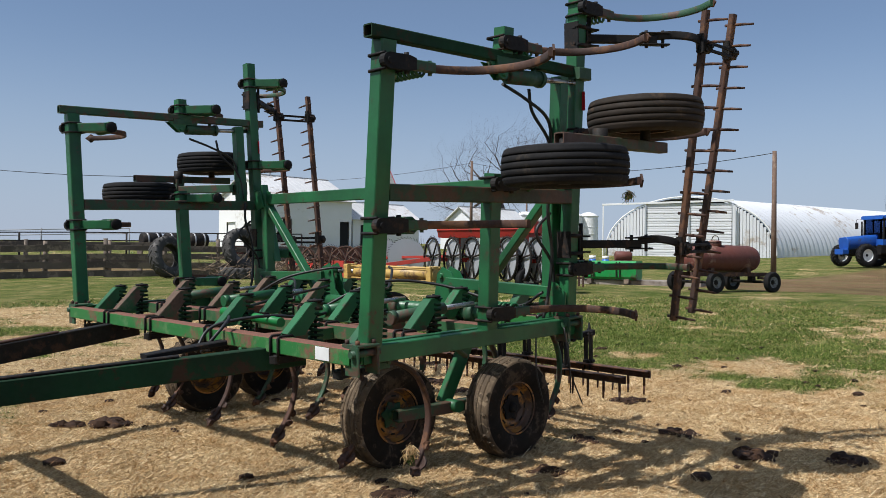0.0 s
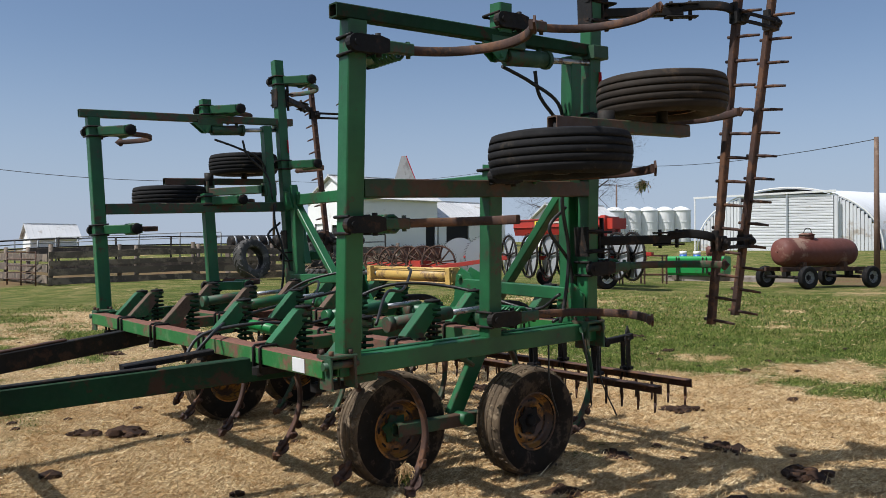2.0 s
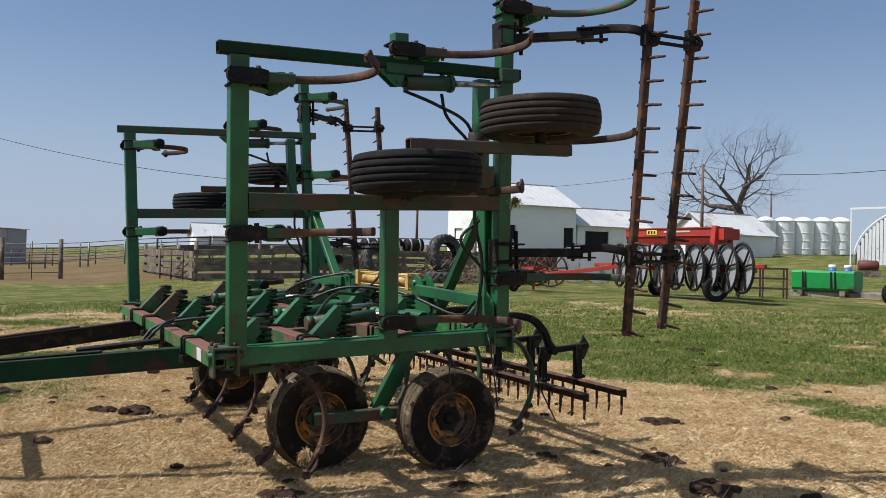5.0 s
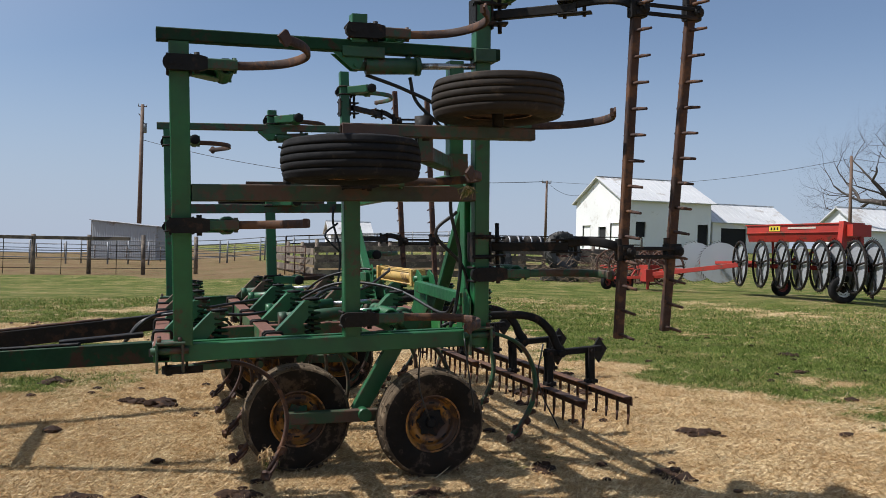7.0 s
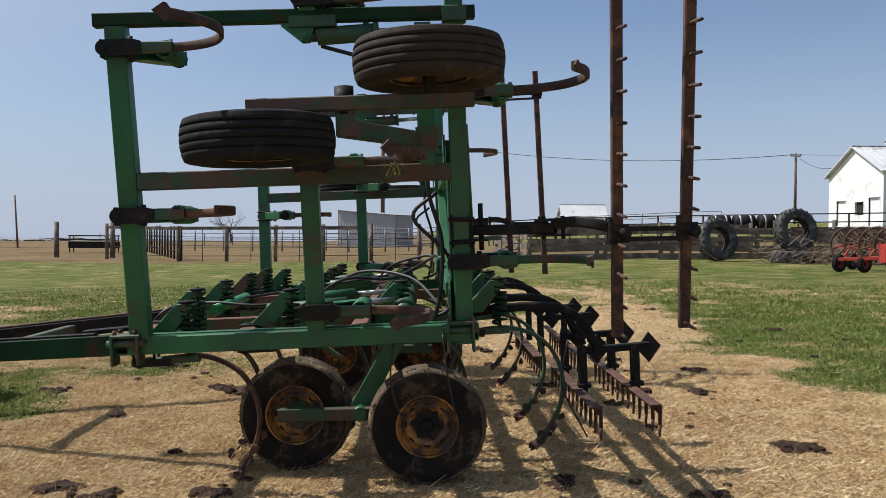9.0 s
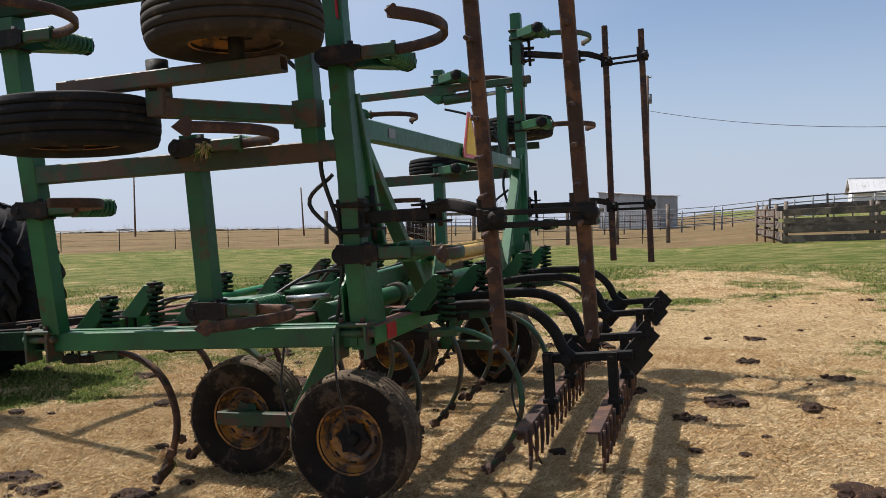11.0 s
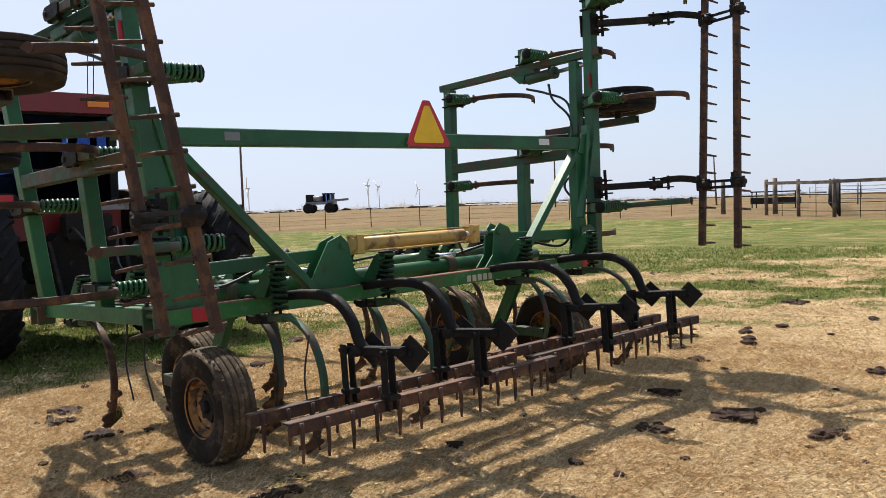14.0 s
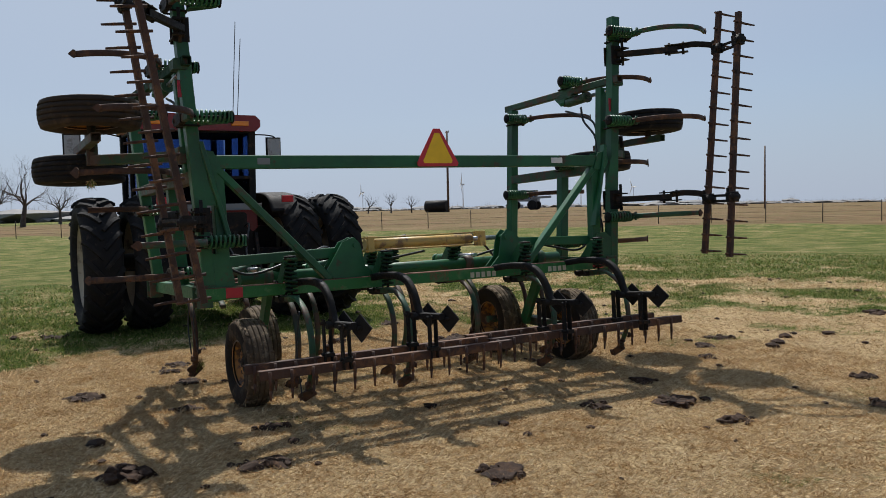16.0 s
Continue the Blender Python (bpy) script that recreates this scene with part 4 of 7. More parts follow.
# ---- the two wings, folded upright ----
for s in (-1, 1):
    def yp(z, x=-1.0):
        """Outward place of the wing's plane at a height: it leans out, the near one more so in front."""
        if s < 0:
            return s * (2.127 - 0.012 * (x + 0.6) + (0.0575 + 0.04 * max(0.0, -x - 0.65)) * (z - 1.1))
        return s * (2.19 - 0.025 * (x - 0.2) + 0.066 * (z - 1.1))

    zo = 0.0 if s < 0 else 0.055

    out = Vector((0, s, 0.0))
    XF = -1.70 if s < 0 else -1.74
    for x, z0, z1, w, nm in ((XF, 1.10, 2.90, 0.115, "wing_front_tube"), (-0.655, 1.10, 1.97, 0.105, "wing_tube"), (0.235, 0.98, 3.62, 0.105, "wing_rear_tube"), (0.05, 2.06, 2.89, 0.095, "wing_tube")):
        bm = B()
        z1 += zo
        bar(bm, (x, yp(z0, x), z0), (x, yp(z1, x), z1), w, 0.10, up=(0, 1, 0), hollow=True)
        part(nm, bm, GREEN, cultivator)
    bm = B()
    bar(bm, (XF + 0.06, yp(2.0, XF), 2.018 + zo), (0.185, yp(2.0, 0.17), 2.018 + zo), 0.10, 0.102)
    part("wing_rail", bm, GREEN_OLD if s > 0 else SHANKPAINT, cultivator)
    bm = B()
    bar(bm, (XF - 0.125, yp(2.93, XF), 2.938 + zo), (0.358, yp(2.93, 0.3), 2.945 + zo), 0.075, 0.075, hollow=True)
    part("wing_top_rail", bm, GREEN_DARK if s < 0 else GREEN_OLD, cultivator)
    bm = B()
    bar(bm, (-0.61, yp(2.96), 2.965 + zo), (-0.61, yp(3.1), 3.14 + zo), 0.10, 0.10, up=(0, 1, 0))
    part("stub_tube", bm, GREEN, cultivator)
    bm = B()
    bar(bm, (-0.655, yp(2.05), 2.06 + zo), (-0.655, yp(2.2), 2.165 + zo), 0.10, 0.10, up=(0, 1, 0))
    part("stub_tube", bm, GREEN, cultivator)
    part("tube_clamp", bar(B(), (0.165, yp(2.925), 2.925 + zo), (0.305, yp(2.925), 2.925 + zo), 0.115, 0.088), GREEN_OLD, cultivator)
    part("tube_clamp", bar(B(), (-0.72, yp(2.93), 2.905 + zo), (-0.45, yp(2.93), 2.905 + zo), 0.10, 0.07), GREEN_OLD, cultivator)
    # lift cylinder of the wing wheels, behind the top rail
    yc = yp(2.8) - s * 0.0
    bm = B()
    rod(bm, (-0.563, yc, 2.825 + zo), (-0.211, yc, 2.84 + zo), 0.052, 18)
    rod(bm, (-0.235, yc, 2.839 + zo), (-0.205, yc, 2.84 + zo), 0.06, 18)
    rod(bm, (-0.64, yc, 2.822 + zo), (-0.563, yc, 2.825 + zo), 0.03, 10)
    for x in (-0.50, -0.28):
        rod(bm, (x, yc, 2.87 + zo), (x, yc, 2.905 + zo), 0.018, 8)
    part("wing_cylinder", bm, GREEN_OLD, cultivator)
    bm = B()
    for k in (-0.035, 0.035):
        plate(bm, [(-0.78, 2.90), (-0.56, 2.90), (-0.61, 2.795), (-0.655, 2.795)], 0.01, Matrix(((1, 0, 0, 0), (0, 0, 1, yc + k), (0, 1, 0, zo), (0, 0, 0, 1))))
    rod(bm, (-0.633, yc - 0.06, 2.822 + zo), (-0.633, yc + 0.06, 2.822 + zo), 0.016, 8)
    part("cylinder_bracket", bm, GREEN, cultivator)
    part("wing_cylinder_rod", rod(B(), (-0.205, yc, 2.84 + zo), (0.175, yc, 2.858 + zo), 0.021, 12), CHROME, cultivator)
    # gusset between the rear tube and the strut
    bm = B()
    plate(bm, [(2.225, yp(2.225, 0.25)), (1.776, yp(1.776, 0.25)), (1.776, yp(1.776, 0.25) - s * 0.13), (2.07, yp(2.07, 0.25) - s * 0.06)][::-int(s)], 0.012, Matrix(((0, 0, 1, 0.281), (0, 1, 0, 0), (1, 0, 0, zo), (0, 0, 0, 1))))
    part("gusset", bm, GREEN, cultivator)
    # shanks: x, z, how much of the shank is left
    for x, z, sm, cut, tip in ((XF, 2.765, RUSTY, 99, 0.6), (XF, 1.82, RUSTY, 7, 0), (-0.655, 1.21, RUSTY, 99, 0.5), (-0.655, 2.09, RUSTY, 99, 0.6), (-0.613, 3.03, RUSTY, 8, 0.45), (0.235, 1.475, GREEN_OLD, 7, 0.5), (0.235, 2.475, RUSTY, 8, 0.4), (0.235, 3.40, GREEN_OLD, 8, 0.4)):
        shank_unit((x, yp(z, x), z + zo), (1, 0, 0), out, sm, tube=0.106, tip=tip, spring_mat=GREEN, cut=cut)
    # gauge wheels lying flat beside the wing on their walking beam
    ym = s * (2.93 if s < 0 else 2.95)
    bm = B()
    bar(bm, (-0.86, ym, 2.331 + zo), (0.29, ym, 2.331 + zo), 0.075, 0.072, hollow=True)
    part("gauge_beam", bm, SHANKPAINT, cultivator)
    bm = B()
    bar(bm, (-0.372, ym + s * -0.05, 2.33 + zo), (-0.372, ym + s * -0.05, 2.17 + zo), 0.09, 0.09)
    bar(bm, (-0.372, ym + s * -0.05, 2.21 + zo), (-0.01, yp(2.2), 2.21 + zo), 0.10, 0.085, hollow=True)
    part("gauge_arm", bm, GREEN_OLD, cultivator)
    part("pivot_cap", rod(B(), (-0.372, ym + s * -0.05, 2.28 + zo), (-0.372, ym + s * -0.05, 2.425 + zo), 0.05, 14), DARK, cultivator)
    part("arm_mount", bar(B(), (0.05, yp(2.2), 2.14 + zo), (0.05, yp(2.3), 2.28 + zo), 0.13, 0.12, up=(0, 1, 0)), GREEN_OLD, cultivator)
    for x, z, up, rb in ((-0.807, 2.160, -1, RUBBER), (0.069, 2.527, 1, RUBBER_DUST if s < 0 else RUBBER)):
        m = Matrix.Translation((x, ym, z + zo)) @ (pose(0, 0, 0, 0, 0, 30) if up < 0 else pose(0, 0, 0, 180, 0, 30))
        tyre_parts("gauge_wheel", cultivator, m, 0.388, 0.235, 0.195, rb, RIMY)
        part("wheel_spindle", rod(B(), (x, ym, z + zo), (x, ym, 2.335 + zo), 0.035, 12), DARK, cultivator)
    # harrow bars standing upright, with tines pointing outwards
    rakes = ((1.073, 1.04, 3.43, 2.534, 0.125), (1.472, 1.065, 3.46, 2.459, 0.160)) if s < 0 else ((1.045, 1.11, 3.60, 2.725, 0.14), (1.43, 1.08, 3.49, 2.66, 0.11))
    for x, zb, zt, y0, lean in rakes:
        def yr(z):
            return s * (y0 + lean * (z - 1.05))
        part("harrow_bar", bar(B(), (x, yr(zb), zb), (x, yr(zt), zt), 0.062, 0.045, up=(0, 1, 0)), RUSTY, cultivator)
        z = zb + 0.03
        while z < zt:
            base = Vector((x, yr(z), z))
            bm = B()
            rod(bm, base - Vector((0, s * 0.055, -0.004)), base + Vector((0.0, s * 0.10, -0.010)), 0.0115, 7)
            rod(bm, base + Vector((0, s * 0.10, -0.010)), base + Vector((0.008, s * (0.18 if s < 0 else 0.22), -0.02)), 0.0115, 7, 0.0085)
            part("harrow_tine", bm, RUSTY, cultivator)
            z += 0.163
    for z in (1.66, 3.205):
        ya = yp(z, 0.2)
        y1, y2 = [s * (r[3] + r[4] * (z - 1.05)) for r in rakes]
        zz = z + zo
        x1, x2 = rakes[0][0], rakes[1][0]
        k = 0.62
        ye = ya + (y1 - ya) * k
        # straight square tube, then a flat strap bent to the first bar
        part("harrow_arm", bar(B(), (0.32, ya, zz), (0.76, ye, zz - 0.005), 0.052, 0.062, hollow=True), DARK, cultivator)
        bm = B()
        for dz in (-0.042, 0.042):
            bar(bm, (0.66, ya + (y1 - ya) * 0.5, zz + dz), (0.84, ya + (y1 - ya) * 0.72, zz + dz), 0.07, 0.012)
        for q in (0.70, 0.80):
            yq = ya + (y1 - ya) * (q - 0.32) / (0.76 - 0.32) * k
            rod(bm, (q, yq, zz - 0.065), (q, yq, zz + 0.065), 0.013, 8)
        part("arm_plate", bm, DARK, cultivator)
        part("arm_strap", sweep(B(), spline([(0.74, ye, zz + 0.02), (0.86, ya + (y1 - ya) * 0.78, zz + 0.03), (0.97, y1 - s * 0.02, zz + 0.01), (x1 + 0.02, y1, zz - 0.03)], 5), 0.022, 0.06, (0, 1, 0)), DARK, cultivator)
        # clevis on the rear tube
        bm = B()
        for dz in (-0.06, 0.06):
            bar(bm, (0.17, ya, zz + dz), (0.40, ya + (y1 - ya) * 0.08, zz + dz), 0.10, 0.014)
        bar(bm, (0.292, ya, zz - 0.10), (0.292, ya, zz + 0.10), 0.13, 0.014, up=(1, 0, 0))
        bar(bm, (0.176, ya, zz - 0.10), (0.176, ya, zz + 0.10), 0.13, 0.014, up=(1, 0, 0))
        part("arm_clamp", bm, DARK, cultivator)
        part("clamp_bolt", rod(B(), (0.355, ya + (y1 - ya) * 0.05, zz - 0.12), (0.355, ya + (y1 - ya) * 0.05, zz + 0.16), 0.015, 8), DARK, cultivator)
        for dz in (-0.07, 0.07):
            part("clamp_bolt", rod(B(), (0.16, ya + s * 0.062, zz + dz), (0.315, ya + s * 0.062, zz + dz), 0.011, 7), DARK, cultivator)
        # a pair of thin links from bar to bar, and the clevises that hold them
        for dz in (-0.075, -0.02):
            part("parallel_link", bar(B(), (x1 - 0.02, y1 + s * 0.035, zz + dz), (x2 + 0.05, y2 + s * 0.035, zz + dz - 0.01), 0.014, 0.026), DARK, cultivator)
        for x, y in ((x1, y1), (x2, y2)):
            bm = B()
            bar(bm, (x - 0.05, y, zz - 0.047), (x + 0.06, y, zz - 0.047), 0.062, 0.10)
            bar(bm, (x - 0.035, y, zz - 0.10), (x - 0.035, y, zz + 0.045), 0.05, 0.03)
            rod(bm, (x + 0.035, y - 0.065, zz - 0.047), (x + 0.035, y + 0.065, zz - 0.047), 0.018, 8)
            disc(bm, [(0.008, -0.05), (0.036, -0.045), (0.036, 0.045), (0.008, 0.05)], 12, Matrix.Translation((x + 0.035, y, zz - 0.047)) @ pose(0, 0, 0, 90, 0, 0))
            part("link_clamp", bm, DARK, cultivator)
    # reflectors on the rear faces
    part("reflector", bar(B(), (0.2685, yp(2.72, 0.2) - 0.04, 2.66), (0.2665, yp(2.72, 0.2) - 0.04, 2.80), 0.004, 0.075, up=(0, 1, 0)), RED_TAPE, cultivator, "red reflector tape")
    # hoses along the wing
    for k, (p, r) in enumerate((([(-0.55, 2.78), (-0.30, 2.70), (-0.05, 2.58), (0.02, 2.35), (0.06, 2.1)], 0.012), ([(-0.25, 2.78), (-0.20, 2.62), (0.0, 2.42), (0.05, 2.15)], 0.012), ([(0.06, 2.1), (0.05, 1.9), (0.12, 1.6), (0.10, 1.3), (0.05, 1.1)], 0.013), ([(0.1, 1.9), (-0.05, 1.75), (0.16, 1.5), (0.16, 1.2), (0.0, 1.12)], 0.012))):
        bm = B()
        off = -s * (0.05 + 0.02 * k)
        sweep(bm, spline([(x, yp(z) + off, z) for x, z in p], 6), 2 * r, 2 * r, (0, 1, 0), 8, True)
        part("hydraulic_hose", bm, HOSE, cultivator)

# ---- rear harrow on the main frame ----
for y in (-1.40, -0.66, 0.66, 1.53):
    bm = B()
    sweep(bm, spline([(0.30, y, 1.085), (0.55, y, 1.11), (0.83, y, 1.11), (1.00, y, 1.065), (1.11, y, 0.96), (1.16, y, 0.85), (1.22, y, 0.79)], 5), 0.052, 0.06, (0, 1, 0))
    part("harrow_beam", bm, BLACK, cultivator)
    bm = B()
    bar(bm, (1.05, y, 0.79), (1.55, y, 0.81), 0.05, 0.05)
    rod(bm, (1.18, y - 0.07, 0.79), (1.18, y + 0.07, 0.79), 0.028, 10)
    rod(bm, (1.44, y - 0.06, 0.80), (1.44, y + 0.06, 0.80), 0.016, 8)
    part("harrow_bracket", bm, BLACK, cultivator)
    for x, dy in ((1.20, 0.07), (1.56, 0.05)):
        bm = B()
        m = Matrix.Translation((x, y + dy, 0.79)) @ pose(0, 0, 0, 90, 0, 25) @ pose(0, 0, 0, 0, 0, 45)
        plate(bm, [(-0.075, -0.075), (0.075, -0.075), (0.075, 0.075), (-0.075, 0.075)], 0.012, m)
        rod(bm, (x, y + dy - 0.03, 0.79), (x, y + dy + 0.02, 0.79), 0.016, 8)
        part("diamond_plate", bm, BLACK, cultivator)
    for x in (1.075, 1.44):
        bm = B()
        for dy in (-0.055, 0.0):
            bar(bm, (x, y + dy, 0.83), (x, y + dy, 0.48), 0.012, 0.055, up=(1, 0, 0))
        rod(bm, (x, y - 0.08, 0.80), (x, y + 0.02, 0.80), 0.014, 8)
        rod(bm, (x, y - 0.08, 0.56), (x, y + 0.02, 0.56), 0.014, 8)
        bar(bm, (x - 0.035, y - 0.028, 0.555), (x + 0.05, y - 0.028, 0.555), 0.075, 0.03)
        part("harrow_hanger", bm, BLACK, cultivator)
for ya, yb, dz, dx in ((-2.09, 0.06, 0.0, 0.0), (-0.10, 2.07, 0.015, -0.085)):
    for x in (1.06, 1.43):
        bm = B()
        bar(bm, (x + dx, ya, 0.505 + dz), (x + dx, yb, 0.505 + dz), 0.012, 0.06)
        bar(bm, (x + dx - 0.03, ya, 0.538 + dz), (x + dx - 0.03, yb, 0.538 + dz), 0.07, 0.010)
        part("harrow_bar", bm, RUSTY, cultivator)
        y = ya + 0.07
        while y < yb:
            bm = B()
            rod(bm, (x + dx + 0.012, y, 0.535 + dz), (x + dx + 0.010, y, 0.40 + dz), 0.012, 7)
            rod(bm, (x + dx + 0.010, y, 0.40 + dz), (x + dx + 0.004, y, 0.325 + dz), 0.012, 7, 0.007)
            part("harrow_tine", bm, RUSTY, cultivator)
            y += 0.163

# hoses over the main frame
HOSES = (
    [(-2.1, -0.72, 0.97), (-1.95, -0.70, 1.13), (-1.6, -0.8, 1.18), (-1.2, -0.85, 1.15), (-0.7, -0.6, 1.2)],
    [(-2.1, -0.80, 0.97), (-1.9, -0.80, 1.16), (-1.5, -0.2, 1.16), (-1.0, 0.1, 1.2), (-0.3, 0.2, 1.28)],
    [(-0.9, -1.2, 1.13), (-0.6, -0.9, 1.32), (-0.25, -0.6, 1.30), (0.05, -0.3, 1.42), (0.1, -0.2, 1.45)],
    [(-0.5, 1.2, 1.13), (-0.3, 0.9, 1.33), (0.0, 0.6, 1.42), (0.1, 0.5, 1.42)],
    [(-0.9, -0.4, 1.12), (-0.5, -0.75, 1.36), (-0.1, -1.1, 1.33), (0.1, -1.7, 1.18), (0.1, -2.0, 1.3)],
    [(-0.4, 0.6, 1.14), (0.0, 1.2, 1.3), (0.1, 1.8, 1.2), (0.12, 2.0, 1.3)],
)
for pts in HOSES:
    bm = B()
    sweep(bm, spline(pts, 6), 0.024, 0.024, (0, 0, 1), 8, True)
    part("hydraulic_hose", bm, HOSE, cultivator)
# cables hanging at the near hinge
for pts in ([(0.1, -2.2, 1.05), (0.12, -2.23, 0.8), (0.16, -2.21, 0.55)], [(-0.2, -2.18, 1.0), (-0.22, -2.2, 0.75), (-0.15, -2.2, 0.52)], [(0.95, -1.6, 0.9), (0.9, -1.62, 0.6), (1.05, -1.65, 0.25)]):
    bm = B()
    sweep(bm, spline(pts, 5), 0.012, 0.012, (0, 1, 0), 6, True)
    part("loose_cable", bm, HOSE, cultivator)


# crop trash caught on the shank tips and in a tyre
def caught_straw(p, n, size, drop, mat_, seed):
    rnd = random.Random(seed)
    bm = B()
    for k in range(n):
        a = Vector(p) + Vector((rnd.gauss(0, 0.3), rnd.gauss(0, 0.3), rnd.gauss(0, 0.3))) * size
        b = a + Vector((rnd.gauss(0, 0.5), rnd.gauss(0, 0.5), -drop * rnd.uniform(0.2, 1.2) + rnd.gauss(0, 0.3))) * size
        mid = (a + b) / 2 + Vector((rnd.gauss(0, 0.2), rnd.gauss(0, 0.2), rnd.gauss(0, 0.2))) * size
        rod(bm, a, mid, 0.0022, 3, caps=False)
        rod(bm, mid, b, 0.0022, 3, 0.001, caps=False)
    part("caught_straw", bm, mat_, cultivator, "tuft of caught dry grass")


caught_straw(L(-1.16, -0.17, 0.24), 110, 0.06, 0.9, STRAW, 1)
caught_straw(L(-1.14, -0.17, 0.20), 60, 0.06, 0.9, BLADE, 2)
caught_straw(L(-0.18, -1.2, 1.97), 60, 0.035, 1.0, STRAW, 3)
caught_straw(L(-0.18, -1.2, 1.96), 60, 0.035, 1.0, BLADE, 4)
caught_straw(L(0.25, -1.36, 2.44), 140, 0.055, 0.3, DUNG, 5)


# ---- tractor in front of the cultivator ----
def lug_tyre(name, parent, m, radius, width, rim_r, rim_mat, lugs=22, rubber=None, lug_h=0.045):
    """A tractor tyre with slanted lugs, its rim and hub; axis along local z of m, outer side +z."""
    w = width / 2
    bm = B()
    prof = [(rim_r, -w * 0.7), (rim_r + 0.05, -w * 0.92), (rim_r + (radius - rim_r) * 0.5, -w), (radius - 0.11, -w * 0.93), (radius - 0.055, -w * 0.75), (radius - 0.04, 0), (radius - 0.055, w * 0.75), (radius - 0.11, w * 0.93), (rim_r + (radius - rim_r) * 0.5, w), (rim_r + 0.05, w * 0.92), (rim_r, w * 0.7)]
    lathe(bm, prof, 48)
    wheel = part(name, bm, rubber or RUBBER, parent)
    wheel.matrix_basis = m
    bm = B()
    for k in range(lugs):
        for sgn in (-1, 1):
            a0 = 2 * math.pi * (k + (0.5 if sgn > 0 else 0)) / lugs
            pts = []
            for i in range(5):
                u = i / 4
                a = a0 + u * 0.30
                r = radius - 0.045 - 0.075 * u ** 3
                pts.append(Vector((math.cos(a) * r, math.sin(a) * r, sgn * w * (0.04 + 0.92 * u))))
            rings = []
            for i, p in enumerate(pts):
                d = (pts[min(i + 1, 4)] - pts[max(i - 1, 0)]).normalized()
                nrm = Vector((p.x, p.y, 0)).normalized()
                sd = d.cross(nrm).normalized() * (0.022 + 0.008 * i / 4)
                top = nrm * lug_h
                rings.append([bm.verts.new(p - sd * 1.25), bm.verts.new(p - sd + top), bm.verts.new(p + sd + top), bm.verts.new(p + sd * 1.25)])
            for a, b in zip(rings, rings[1:]):
                for j in range(3):
                    bm.faces.new((a[j], a[j + 1], b[j + 1], b[j]))
            bm.faces.new(rings[0])
            bm.faces.new(rings[-1][::-1])
    tagged(part("tread", bm, rubber or RUBBER, wheel), kind="stuff")
    bm = B()
    rings = lathe(bm, [(rim_r * 0.18, w * 0.05), (rim_r * 0.55, w * 0.10), (rim_r * 0.70, w * 0.28), (rim_r * 0.86, w * 0.22), (rim_r * 0.93, w * 0.45), (rim_r + 0.01, w * 0.72), (rim_r + 0.03, w * 0.76), (rim_r, w * 0.70)], 40)
    bm.faces.new(rings[0][::-1])
    lathe(bm, [(rim_r, -w * 0.70), (rim_r + 0.03, -w * 0.76), (rim_r * 0.93, -w * 0.45), (rim_r * 0.86, w * 0.1)], 40)
    part("rim", bm, rim_mat, wheel)
    bm = B()
    disc(bm, [(rim_r * 0.16, -w), (rim_r * 0.2, w * 0.3), (rim_r * 0.13, w * 0.42)], 16)
    part("hub", bm, DARK, wheel)
    return wheel


